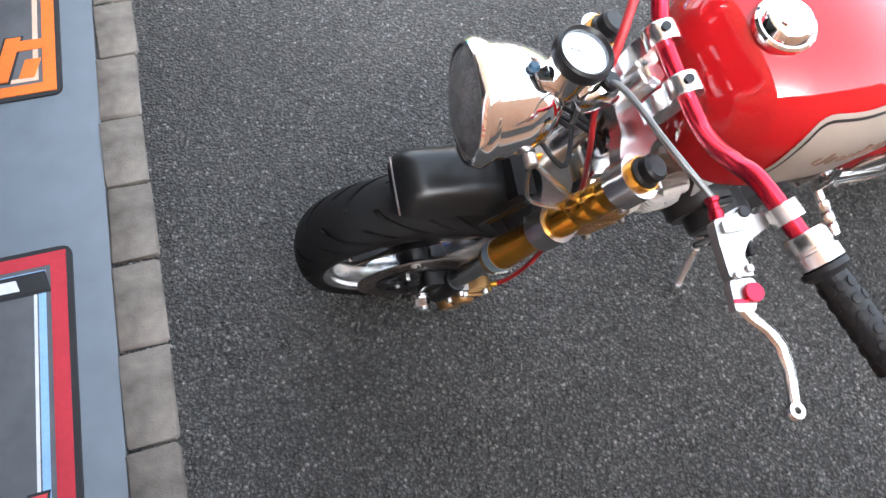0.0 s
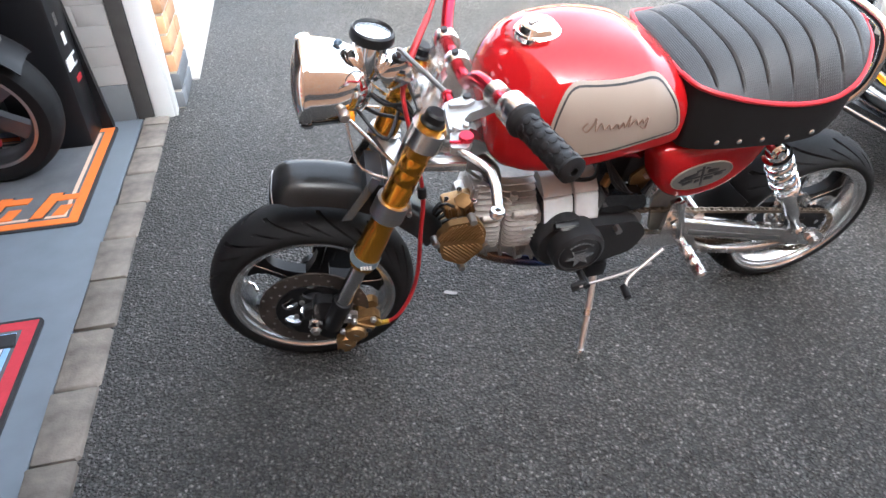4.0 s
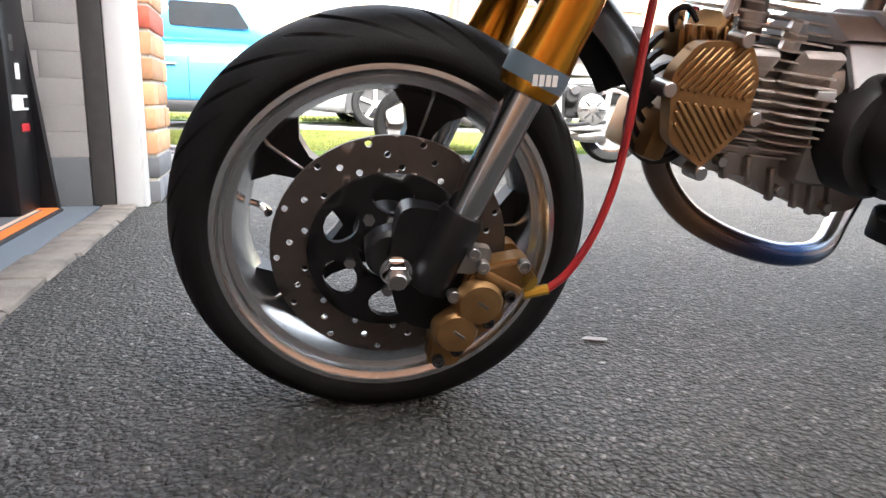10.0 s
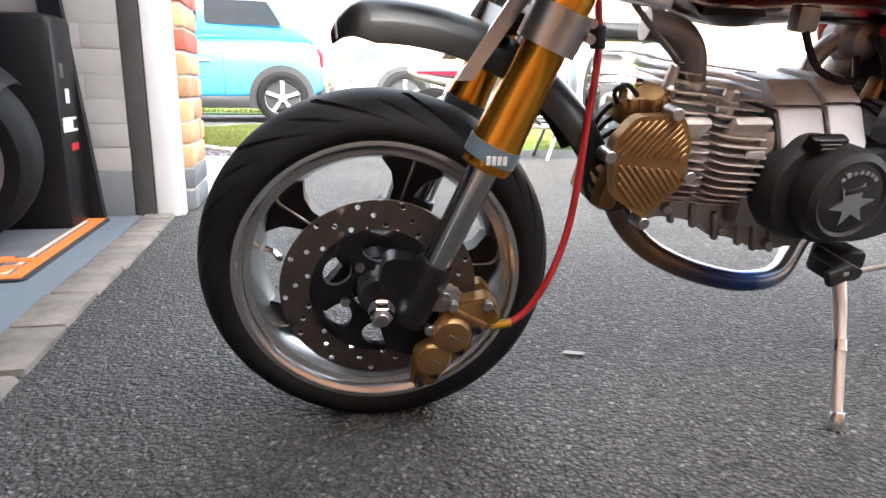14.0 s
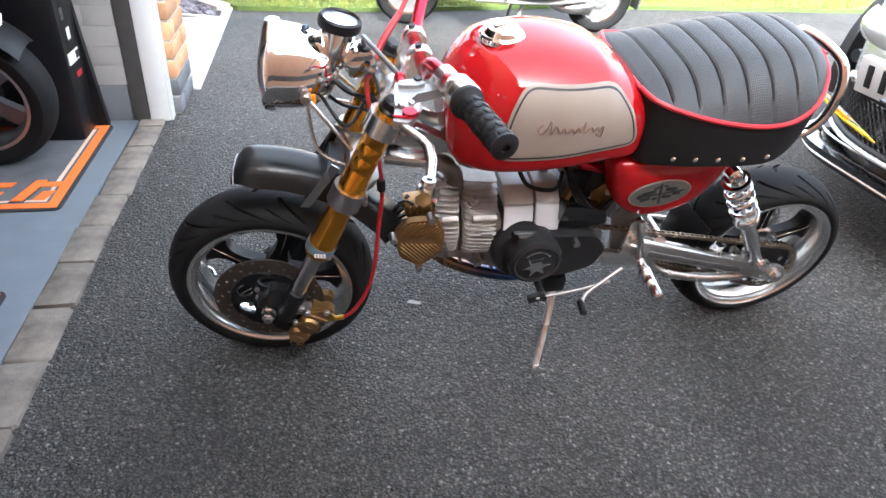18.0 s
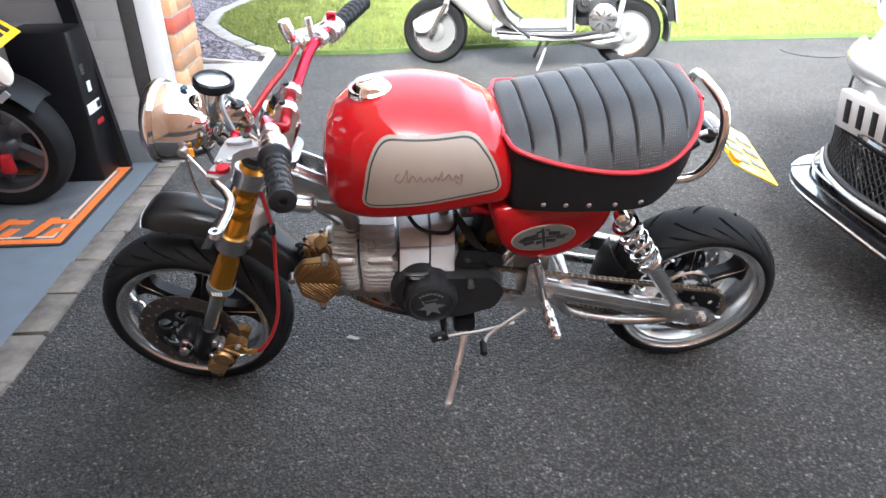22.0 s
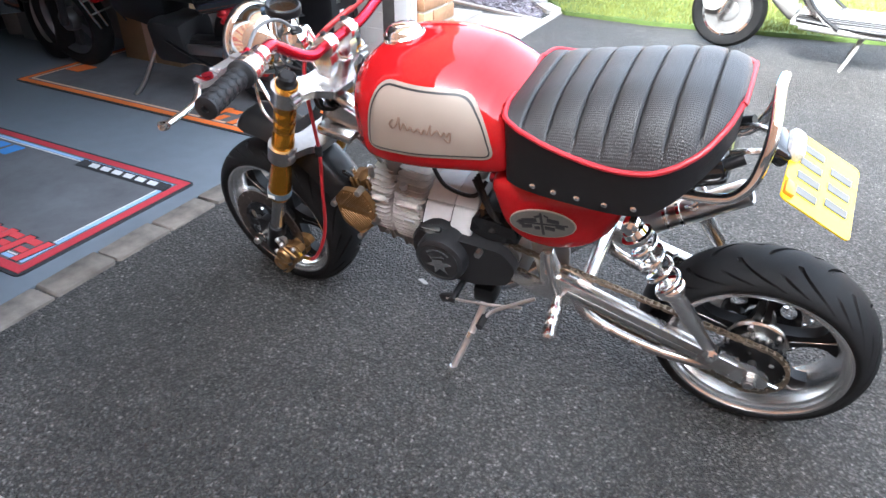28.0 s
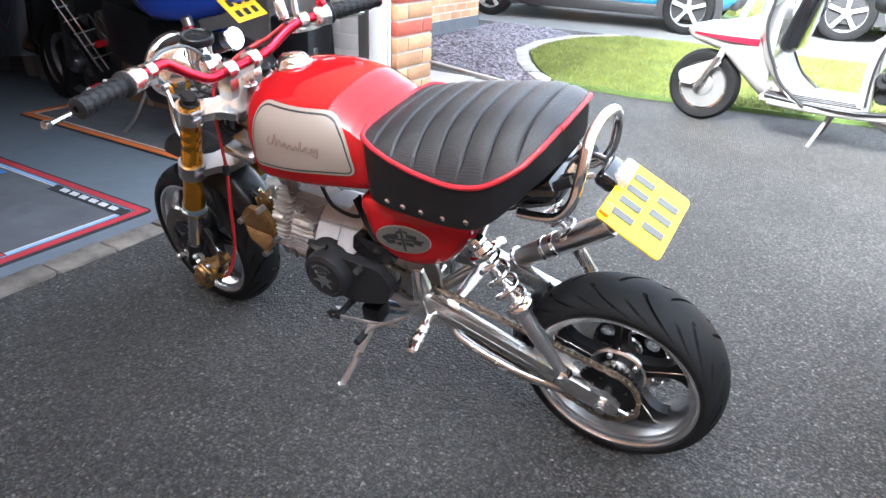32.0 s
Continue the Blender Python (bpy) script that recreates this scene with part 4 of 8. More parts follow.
# handlebar
for s in (-1, 1):
    y = s * 0.036
    rs_ = part("bar_riser", M().prism(wrap_round([(-0.016, -0.035), (0.016, -0.035), (0.020, 0.0), (0.012, 0.022), (-0.012, 0.022), (-0.020, 0.0)], 0.006), 0.024, pose(0.254, y - 0.012, 0.712, 90, 12, 0)), ALLOY, bike, "bright alloy bar riser")
    part("bar_clamp", M().lathe([(0.012, -0.013), (0.021, -0.013), (0.022, -0.011), (0.022, 0.011), (0.021, 0.013), (0.012, 0.013)], (0.262, y - 0.012, 0.741), YAX, 24), ALLOY, bike, "bright alloy bar clamp")
    part("clamp_bolt", M().cyl((0.258, y - 0.012, 0.760), (0.257, y - 0.012, 0.767), 0.006, n=10), DARKM, bike)


def bar_pts(s):
    return [(0.262, s * 0.0, 0.741), (0.262, s * 0.055, 0.741), (0.262, s * 0.088, 0.743), (0.254, s * 0.122, 0.763), (0.250, s * 0.156, 0.790), (0.254, s * 0.185, 0.806), (0.272, s * 0.260, 0.808), (0.286, s * 0.33, 0.810), (0.297, s * 0.385, 0.812)]


RIGHT_BAR = [(0.264, 0.022, 0.742), (0.271, 0.052, 0.744), (0.278, 0.080, 0.754), (0.288, 0.108, 0.771), (0.302, 0.138, 0.787), (0.326, 0.180, 0.795), (0.360, 0.245, 0.796), (0.404, 0.335, 0.796)]
part("handlebar", M().tube([(x, y - 0.012, z) for x, y, z in bar_pts(-1)[::-1]] + RIGHT_BAR, 0.0108, 14), REDM, bike, "red anodised handlebar")
RIGHT_HAND = pose(0.328, 0.174, 0.795, 0, 0, -14.5) @ pose(-0.272, -0.236, -0.808)
for s in (-1, 1):
    before = set(bike.children)
    a, b = Vector((0.278, s * 0.286 - 0.012, 0.809)), Vector((0.302, s * 0.408 - 0.004, 0.813))
    ax = (b - a)
    L = ax.length
    grip = part("handgrip", M().lathe([(0.014, 0), (0.024, 0.0), (0.024, 0.006), (0.0165, 0.012), (0.0175, L * 0.5), (0.0172, L - 0.006), (0.0185, L - 0.004), (0.0185, L), (0.012, L + 0.003), (0.006, L + 0.003), (0.005, L - 0.003)], a, ax, 28), RUBBER, bike, "black rubber handgrip with raised pads")
    q = ax.normalized().to_track_quat("Z", "Y")
    for i in range(6):
        for k in range(9):
            th = 2 * math.pi * (k + 0.5 * (i % 2)) / 9
            c = a + q @ Vector((0.0172 * math.cos(th), 0.0172 * math.sin(th), 0.024 + 0.0165 * i))
            nrm = q @ Vector((math.cos(th), math.sin(th), 0))
            part("grip_pad", M().lathe([(0.0060, 0), (0.0058, 0.0008), (0.0042, 0.0014)], c, nrm, 8), RUBBER, grip)
    hs = part("switch_housing", M().lathe([(0.012, 0), (0.020, 0.001), (0.023, 0.005), (0.023, 0.018), (0.021, 0.019), (0.021, 0.022), (0.0235, 0.023), (0.0235, 0.036), (0.020, 0.039), (0.012, 0.039)], (0.272, s * 0.248 - 0.012, 0.808), ax, 24), ALLOY, bike, "bright alloy switch housing")
    part("perch_clamp", M().lathe([(0.011, 0), (0.0175, 0.001), (0.0175, 0.020), (0.011, 0.021)], (0.262, s * 0.214 - 0.012, 0.807), ax, 24), ALLOY, bike, "alloy lever clamp")
    if s < 0:
        perch = part("lever_perch", M().prism(wrap_round([(0.194, -0.222), (0.190, -0.245), (0.186, -0.282), (0.213, -0.287), (0.211, -0.264), (0.222, -0.252), (0.240, -0.246), (0.264, -0.236), (0.268, -0.223), (0.240, -0.227), (0.226, -0.214)], 0.003, 2), 0.015, pose(0, 0, 0.787)), PERCH, bike, "cast alloy clutch lever perch")
        part("perch_rib", M().prism(wrap_round([(0.198, -0.226), (0.197, -0.238), (0.222, -0.240), (0.236, -0.232), (0.224, -0.219)], 0.003, 2), 0.006, pose(0, 0, 0.797)), PERCH, perch)
        part("perch_screw", M().cyl((0.226, -0.222, 0.794), (0.226, -0.222, 0.803), 0.0062, n=14, ch=0.001), DARKM, perch, "dark screw")
        for x, y in ((0.194, -0.282), (0.209, -0.279)):
            part("pivot_bolt", M().cyl((x, y, 0.792), (x, y, 0.799), 0.0045, n=10, ch=0.001), STEEL, perch)
        part("lever_block", M().prism(wrap_round([(0.186, -0.284), (0.179, -0.316), (0.200, -0.321), (0.213, -0.301), (0.212, -0.288)], 0.004, 2), 0.012, pose(0, 0, 0.786)), PERCH, bike, "cast alloy lever block")
        adj = part("adjuster_wheel", M().lathe([(0.004, -0.003), (0.0095, -0.003), (0.0105, 0), (0.0095, 0.004), (0.004, 0.004)], (0.203, -0.303, 0.795), (0, 0, 1), 18), REDM, bike, "red lever adjuster")
        part("adjuster_arm", M().box((0.191, -0.308, 0.7935), (0.022, 0.004, 0.003), (0, 0, -12), b=0.001), REDM, adj)
        part("cable_adjuster", M().lathe([(0.004, 0), (0.008, 0.001), (0.008, 0.010), (0.006, 0.012), (0.006, 0.018), (0.008, 0.020), (0.008, 0.024), (0.003, 0.026)], (0.203, -0.221, 0.788), (0.05, 1, 0.1), 14), REDM, bike, "red cable adjuster")
    else:
        part("master_cylinder", M().prism(wrap_round([(-0.022, -0.016), (0.010, -0.022), (0.034, -0.008), (0.034, 0.010), (0.010, 0.022), (-0.020, 0.020)], 0.008), 0.020, pose(0.230, s * 0.222 - 0.012, 0.790, -14 * s, -12, 0)), ALLOY, bike, "alloy lever perch")
        bracket = part("lever_bracket", M().prism(wrap_round([(-0.020, 0.030), (0.012, 0.034), (0.016, 0.0), (0.006, -0.050), (-0.012, -0.054), (-0.018, -0.02)], 0.006), 0.018, pose(0.222, s * 0.248 - 0.012, 0.780, -6 * s, 6, 0) @ Matrix.Diagonal((1, -s, 1, 1))), ALLOY, bike, "cast alloy lever bracket")
        part("pivot_bolt", M().cyl((0.214, s * 0.285 - 0.012, 0.776), (0.213, s * 0.285 - 0.012, 0.792), 0.006, n=8, ch=0.001), STEEL, bracket)
        part("perch_bolt", M().cyl((0.228, s * 0.222 - 0.012, 0.80), (0.226, s * 0.222 - 0.012, 0.808), 0.007, n=8), STEEL, bike)
        part("adjuster_wheel", M().lathe([(0.003, -0.004), (0.008, -0.004), (0.009, 0), (0.008, 0.004), (0.003, 0.004)], (0.212, s * 0.290 - 0.012, 0.779), (0.2, 0.3 * s, 1), 14), REDM, bike, "red lever adjuster")
    lv = M()
    pts = [(0.205, s * 0.235, 0.786), (0.196, s * 0.270, 0.785), (0.206, s * 0.300, 0.781), (0.216, s * 0.340, 0.774), (0.216, s * 0.385, 0.768), (0.211, s * 0.425, 0.763)]
    if s < 0:
        pts = [(0.190, -0.302, 0.786), (0.199, -0.320, 0.785), (0.212, -0.336, 0.783), (0.220, -0.352, 0.780), (0.2195, -0.376, 0.777), (0.212, -0.410, 0.773)]
        rings = []
        for i, p in enumerate(pts):
            k = i / (len(pts) - 1)
            hw, ht = 0.0082 - 0.0012 * k, 0.0046
            p = Vector(p) + Vector((0, -0.008, 0))
            rings.append([p + Vector((hw * math.cos(2 * math.pi * j / 12), 0, ht * math.sin(2 * math.pi * j / 12))) for j in range(12)])
        lv.loft(rings)
        lv.lathe([(0.004, -0.005), (0.0085, -0.005), (0.0100, 0), (0.0085, 0.005), (0.004, 0.005)], Vector(pts[-1]) + Vector((-0.003, -0.014, 0)), (0.1, 0.1, 1), 16, close=True)
    else:
        lv.tube(pts, [0.009, 0.009, 0.008, 0.007, 0.006, 0.008], 10)
    part("lever", lv, SILVER, bike, "bright folding lever with a ball end")
    if s > 0:
        for ob in set(bike.children) - before:
            ob.matrix_basis = RIGHT_HAND @ ob.matrix_basis
part("reservoir", M().lathe([(0.010, 0), (0.013, 0.004), (0.013, 0.040), (0.010, 0.044)], (0.262, 0.150, 0.790), (-0.35, 0.1, 1), 20), ALLOY, bike, "bright fluid reservoir")
part("throttle_button", M().box((0.338, 0.196, 0.820), (0.020, 0.018, 0.020), b=0.005), REDM, bike, "red kill switch")

# hoses and cables
part("brake_hose", M().tube([(0.272, 0.135, 0.785), (0.248, 0.090, 0.762), (0.208, 0.025, 0.735), (0.178, -0.02, 0.690), (0.184, -0.050, 0.62), (0.202, -0.076, 0.50), (0.196, -0.090, 0.406), (0.188, -0.102, 0.306), (0.170, -0.111, 0.243), (0.145, -0.116, 0.200), (0.122, -0.116, 0.180)], 0.0042, 8), REDR, bike, "red braided brake hose")
part("hose_clip", M().cyl((0.200, -0.074, 0.512), (0.201, -0.078, 0.488), 0.0085, n=12, ch=0.002), RUBBER, bike, "black rubber hose clip")
part("hose_union", M().cyl((0.125, -0.116, 0.182), (0.101, -0.113, 0.176), 0.0055, n=8), mat("yellow_brass", (0.62, 0.40, 0.06), 0.3, 0.9), bike, "brass hose union")
part("front_hose", M().tube([(0.244, 0.082, 0.760), (0.214, 0.036, 0.739), (0.192, 0.004, 0.712), (0.178, -0.02, 0.690)], 0.0062, 10), REDR, bike, "red hose sleeve")
part("clutch_cable", M().tube([(0.205, -0.20, 0.792), (0.175, -0.13, 0.80), (0.165, -0.06, 0.785), (0.175, -0.02, 0.74), (0.20, 0.0, 0.66), (0.24, -0.02, 0.56), (0.33, -0.03, 0.47)], 0.0038, 8), mat("grey_cable", (0.10, 0.10, 0.10), 0.35), bike, "dark grey clutch cable")
for k, (dy, dz) in enumerate(((0.02, 0.0), (-0.03, -0.03), (0.035, -0.05), (-0.01, 0.02))):
    part("wiring", M().tube([(0.10, dy, 0.69 + dz), (0.14, dy * 1.6 - 0.02, 0.655 + dz), (0.19, -dy, 0.63), (0.215, -dy * 0.5 - 0.03, 0.59), (0.26, dy, 0.57)], 0.0035, 7), RUBBER, bike, "black wiring loom")

# caliper
# two round pistons on a cast body, a bridge over the disc
CAL = wrap_round([(0.018, 0.102), (0.020, 0.150), (0.043, 0.168), (0.050, 0.206), (0.078, 0.214), (0.104, 0.219), (0.117, 0.203), (0.087, 0.172), (0.088, 0.155), (0.058, 0.130), (0.044, 0.101)], 0.006, 3)
caliper = part("front_caliper", M().prism(CAL, 0.020, pose(0, -0.104, 0, 90, 0, 0)), BRONZE, bike, "bronze-gold front brake caliper")
caliper.location.z = 0.005
part("outer_half", M().prism([(0.066 + (x - 0.066) * 0.94, 0.163 + (z - 0.163) * 0.94) for x, z in CAL], 0.008, pose(0, -0.117, 0, 90, 0, 0)), BRONZE, caliper)
part("inner_half", M().prism([(0.066 + (x - 0.066) * 0.96, 0.163 + (z - 0.163) * 0.96) for x, z in CAL], 0.018, pose(0, -0.066, 0, 90, 0, 0)), BRONZE, caliper)
part("bridge", M().box((0.078, -0.086, 0.196), (0.030, 0.050, 0.016), (0, 38, 0), b=0.004), BRONZE, caliper)
for x, z, r in ((0.041, 0.146, 0.0205), (0.061, 0.177, 0.0215)):
    cap = part("piston_cap", M().lathe([(r + 0.002, 0.0), (r + 0.002, 0.005), (r, 0.010), (r - 0.002, 0.0135), (0.006, 0.015), (0.001, 0.015)], (x, -0.119, z), (0, -1, 0), 32), BRONZE, caliper, "round piston housing")
    part("cap_mark", M().box((x + 0.002, -0.1345, z + 0.001), (0.012, 0.0016, 0.0024), (0, 35, 0)), BADGE, cap)
part("neck_rib", M().box((0.078, -0.122, 0.196), (0.050, 0.008, 0.011), (0, 28, 0), b=0.003), BRONZE, caliper)
part("mount_lug", M().prism(wrap_round([(-0.018, -0.012), (0.016, -0.014), (0.020, 0.012), (-0.014, 0.016)], 0.006), 0.012, pose(0.050, -0.112, 0.216, 90, 0, 0)), CAST, caliper, "grey mounting lug")
for x, z, mt in ((0.051, 0.226, STEEL), (0.061, 0.213, STEEL), (0.100, 0.214, STEEL), (0.036, 0.183, STEEL), (0.027, 0.112, DARKM), (0.044, 0.124, DARKM), (0.052, 0.160, BRONZE), (0.072, 0.155, DARKM), (0.090, 0.183, DARKM)):
    part("caliper_bolt", M().lathe([(0.0062, 0), (0.0062, 0.008), (0.0055, 0.009), (0.0034, 0.009), (0.0032, 0.006), (0.001, 0.006)], (x, -0.119, z), (0, -1, 0), 16), mt, caliper)
part("banjo", M().lathe([(0.004, 0), (0.0085, 0), (0.0085, 0.009), (0.004, 0.009)], (0.108, -0.112, 0.196), (0, -1, 0), 18), mat("brass_banjo", (0.55, 0.36, 0.07), 0.3, 0.9), caliper, "brass banjo fitting")

# tank
TANK = [(0.318, 0.580, 0.670, 0.066), (0.326, 0.560, 0.700, 0.086), (0.342, 0.548, 0.724, 0.108), (0.375, 0.546, 0.750, 0.135), (0.42, 0.550, 0.763, 0.152), (0.50, 0.558, 0.766, 0.159),
        (0.58, 0.566, 0.754, 0.151), (0.63, 0.572, 0.729, 0.144), (0.655, 0.577, 0.712, 0.138), (0.668, 0.584, 0.698, 0.126), (0.672, 0.60, 0.688, 0.10)]


def tank_side(x, z):
    zb, zt, w = (interp(x, TANK, k) for k in (1, 2, 3))
    zc = zb + 0.36 * (zt - zb)
    t = (z - zc) / ((zt - zc) if z > zc else (zc - zb))
    e = 2.7 if z > zc else 4.5
    return w * max(0.0, 1 - abs(t) ** e) ** (1 / e)


rings = []
for i in range(81):
    x = 0.318 + (0.672 - 0.318) * (0.5 - 0.5 * math.cos(math.pi * i / 80))
    zb, zt, w = (interp(x, TANK, k) for k in (1, 2, 3))
    zc = zb + 0.36 * (zt - zb)
    ring = []
    for j in range(96):
        a = 2 * math.pi * j / 96
        c, s = math.cos(a), math.sin(a)
        h = (zt - zc) if s > 0 else (zc - zb)
        e = 2 / (2.7 if s > 0 else 4.5)
        ring.append((x, w * math.copysign(abs(c) ** e, c), zc + h * math.copysign(abs(s) ** e, s)))
    rings.append(ring)
tank = part("fuel_tank", M().loft(rings), RED, bike, "glossy red fuel tank", 60)
PANEL = wrap_round([(0.386, 0.598), (0.650, 0.622), (0.632, 0.684), (0.594, 0.732), (0.428, 0.736), (0.404, 0.696)], 0.024, 5)


def finer(poly, step):
    """Adds points along long edges."""
    out = []
    for i, p in enumerate(poly):
        q = poly[(i + 1) % len(poly)]
        k = max(1, math.ceil(math.dist(p, q) / step))
        out += [(p[0] + (q[0] - p[0]) * j / k, p[1] + (q[1] - p[1]) * j / k) for j in range(k)]
    return out


PANEL = finer(PANEL, 0.008)


def inset(poly, d):
    c = Vector((sum(p[0] for p in poly) / len(poly), sum(p[1] for p in poly) / len(poly)))
    out = []
    for i, p in enumerate(poly):
        a, b = Vector(poly[i - 1]), Vector(poly[(i + 1) % len(poly)])
        t = (b - a).normalized()
        n = Vector((-t.y, t.x))
        if n.dot(c - Vector(p)) < 0:
            n = -n
        out.append(tuple(Vector(p) + n * d))
    return out


def tank_patch(poly, lift, s, inner=None):
    """A patch that lies on the tank's side inside an outline."""
    m = M()
    P = lambda q: (q[0], s * (tank_side(q[0], q[1]) + lift), q[1])
    n = len(poly)
    if inner is None:
        c = (sum(p[0] for p in poly) / n, sum(p[1] for p in poly) / n)
        rr = [[P((c[0] + (p[0] - c[0]) * k / 16, c[1] + (p[1] - c[1]) * k / 16)) for p in poly] for k in range(16, 0, -1)]
        v = [p for r in rr for p in r] + [P(c)]
        f = [(k * n + j, k * n + (j + 1) % n, (k + 1) * n + (j + 1) % n, (k + 1) * n + j) for k in range(15) for j in range(n)]
        f += [(15 * n + j, 15 * n + (j + 1) % n, 16 * n) for j in range(n)]
        return m.add(v, f)
    v = [P(p) for p in poly] + [P(p) for p in inner]
    return m.add(v, [(j, (j + 1) % n, n + (j + 1) % n, n + j) for j in range(n)])


SCRIPT = [(0.0, 0.010), (-0.006, 0.002), (0.0, -0.004), (0.008, 0.006), (0.012, 0.016), (0.013, -0.004), (0.020, 0.008), (0.026, -0.002), (0.032, 0.005), (0.036, -0.003), (0.044, 0.004), (0.049, -0.004),
          (0.054, 0.004), (0.058, -0.003), (0.064, 0.012), (0.064, -0.004), (0.074, 0.005), (0.079, -0.004), (0.085, 0.003), (0.088, -0.003), (0.094, 0.004), (0.092, -0.012), (0.084, -0.008)]
for s in (-1, 1):
    part("tank_panel", tank_patch(PANEL, 0.0024, s), CREAM, tank, "cream painted panel")
    part("panel_line", tank_patch(inset(PANEL, 0.0045), 0.0032, s, inset(PANEL, 0.0075)), INK, tank, "thin black coach line")
    pts = [(0.458 + 1.2 * x, 0.664 + 1.2 * y) for x, y in SCRIPT]
    part("panel_script", M().tube([(x, s * (tank_side(x, z) + 0.0036), z) for x, z in pts], 0.0015, 5, 5), mat("faded_script_line", (0.19, 0.12, 0.09), 0.4), tank, "faint flowing script lines")
cap = part("filler_cap", M().lathe([(0.040, -0.006), (0.040, 0.003), (0.037, 0.006), (0.034, 0.006), (0.030, 0.014), (0.026, 0.017), (0.014, 0.019), (0.002, 0.019)], (0.412, -0.004, 0.762), (-0.05, 0, 1), 40), CHROME, bike, "chrome screw filler cap")
part("cap_grip", M().box((0.411, -0.004, 0.781), (0.040, 0.010, 0.007), (0, 0, 25), b=0.003), CHROME, cap)

# seat
SEAT = [(0.652, 0.085, 0.706, 0.708, 0.600), (0.662, 0.128, 0.704, 0.714, 0.580), (0.69, 0.147, 0.697, 0.727, 0.578), (0.74, 0.162, 0.687, 0.742, 0.582), (0.805, 0.172, 0.677, 0.756, 0.586), (0.87, 0.178, 0.674, 0.767, 0.590),
        (0.92, 0.178, 0.682, 0.774, 0.600), (0.955, 0.168, 0.698, 0.777, 0.628), (0.985, 0.145, 0.717, 0.777, 0.660), (1.008, 0.108, 0.742, 0.772, 0.682), (1.020, 0.06, 0.757, 0.766, 0.692)]


def seat_xs(i, n):
    return 0.652 + 0.368 * (0.5 - 0.5 * math.cos(math.pi * i / n))


def seat_top(u, v):
    x = 0.652 + 0.368 * u
    w, zp, zt = (interp(x, SEAT, k) for k in (1, 2, 3))
    s = 2 * v - 1
    pl = (x - 0.652) / 0.046
    puff = abs(math.sin(math.pi * pl)) ** 0.22
    dome = max(0.0, 1 - abs(s) ** 3.3)
    return (x, w * s, zp + (zt - zp) * dome + 0.008 * (puff - 1) * min(1, dome * 2.2))


seat = part("seat", M().sheet(seat_top, 128, 40), VINYL, bike, "black woven vinyl seat with seven stitched rolls", 70)
loop = []
for i in range(33):
    x = seat_xs(i, 32)
    loop.append((x, -interp(x, SEAT, 1), interp(x, SEAT, 2)))
loop2 = loop + [(x, -y, z) for x, y, z in loop[::-1]]
part("piping", M().tube(loop2, 0.0048, 8, 2, closed=True), PIPING, seat, "red piping round the seat")
sk = []
for x, y, z in loop2:
    zb = interp(x, SEAT, 4)
    sk.append([(x, y, z), (x, y * 1.012, z * 0.6 + zb * 0.4), (x, y * 1.0, zb), (x, y * 0.965, zb - 0.002), (x, y * 0.9, z * 0.6 + zb * 0.4)])
part("seat_skirt", M().loft(sk, close=True), SKIRT, seat, "grained black vinyl seat skirt")
part("seat_base", M().sheet(lambda u, v: (0.66 + 0.35 * u, interp(0.66 + 0.35 * u, SEAT, 1) * 0.95 * (2 * v - 1), interp(0.66 + 0.35 * u, SEAT, 4) + 0.012), 20, 6), BLACK, seat)
for s in (-1, 1):
    for x in (0.724, 0.764, 0.806, 0.853, 0.900):
        part("rivet", M().lathe([(0.0055, 0), (0.0055, 0.002), (0.003, 0.004)], (x, s * interp(x, SEAT, 1) * 1.002, interp(x, SEAT, 4) + 0.016), (0, s, 0), 12), CHROME, seat, "chrome rivet")

# side cover with its oval badge
for s in (-1, 1):
    COVER = wrap_round([(0.625, 0.572), (0.88, 0.585), (0.872, 0.520), (0.83, 0.462), (0.765, 0.434), (0.700, 0.436), (0.655, 0.470), (0.640, 0.520)], 0.035, 5)
    n = len(COVER)
    c = (0.745, 0.508)
    rr = []
    for k, (sc, yy) in enumerate(((1.0, 0.085), (1.0, 0.108), (0.985, 0.120), (0.95, 0.129), (0.88, 0.135), (0.70, 0.139), (0.4, 0.141), (0.1, 0.1415))):
        rr.append([(c[0] + (p[0] - c[0]) * sc, s * yy, c[1] + (p[1] - c[1]) * sc) for p in COVER])
    sc_ = part("side_cover", M().loft(rr), RED, bike, "glossy red side cover", 60)
    ov = [(0.062 * math.cos(2 * math.pi * i / 36), 0.029 * math.sin(2 * math.pi * i / 36)) for i in range(36)]
    o2 = [(x * 1.03, y * 1.06) for x, y in ov]
    fr = pose(0.738, s * 0.1420, 0.503, 90, -9, 0)
    bd = part("oval_badge", M().prism(o2, 0.003, fr), CREAM, sc_, "cream oval badge with a dark crossed-flag pattern")
    part("badge_face", M().prism(ov, 0.0046, fr), BADGE, bd)
    for (x0, y0, w, h, r) in ((0, 0, 0.100, 0.0045, 0), (0, 0, 0.006, 0.050, 0), (-0.024, 0.006, 0.030, 0.010, 8), (-0.030, -0.008, 0.022, 0.009, 8), (-0.010, -0.010, 0.012, 0.008, 8), (0.022, 0.008, 0.024, 0.010, -8), (0.034, -0.004, 0.018, 0.009, -8), (0.014, -0.009, 0.020, 0.009, -8), (-0.008, 0.016, 0.012, 0.006, 20), (0.010, 0.018, 0.010, 0.005, -20), (-0.040, 0.000, 0.012, 0.012, 0)):
        part("badge_stripe", M().box((0, 0, 0), (w, h, 0.0058), b=0.001).move(fr @ pose(x0, y0, 0, 0, 0, r)), INK, bd)

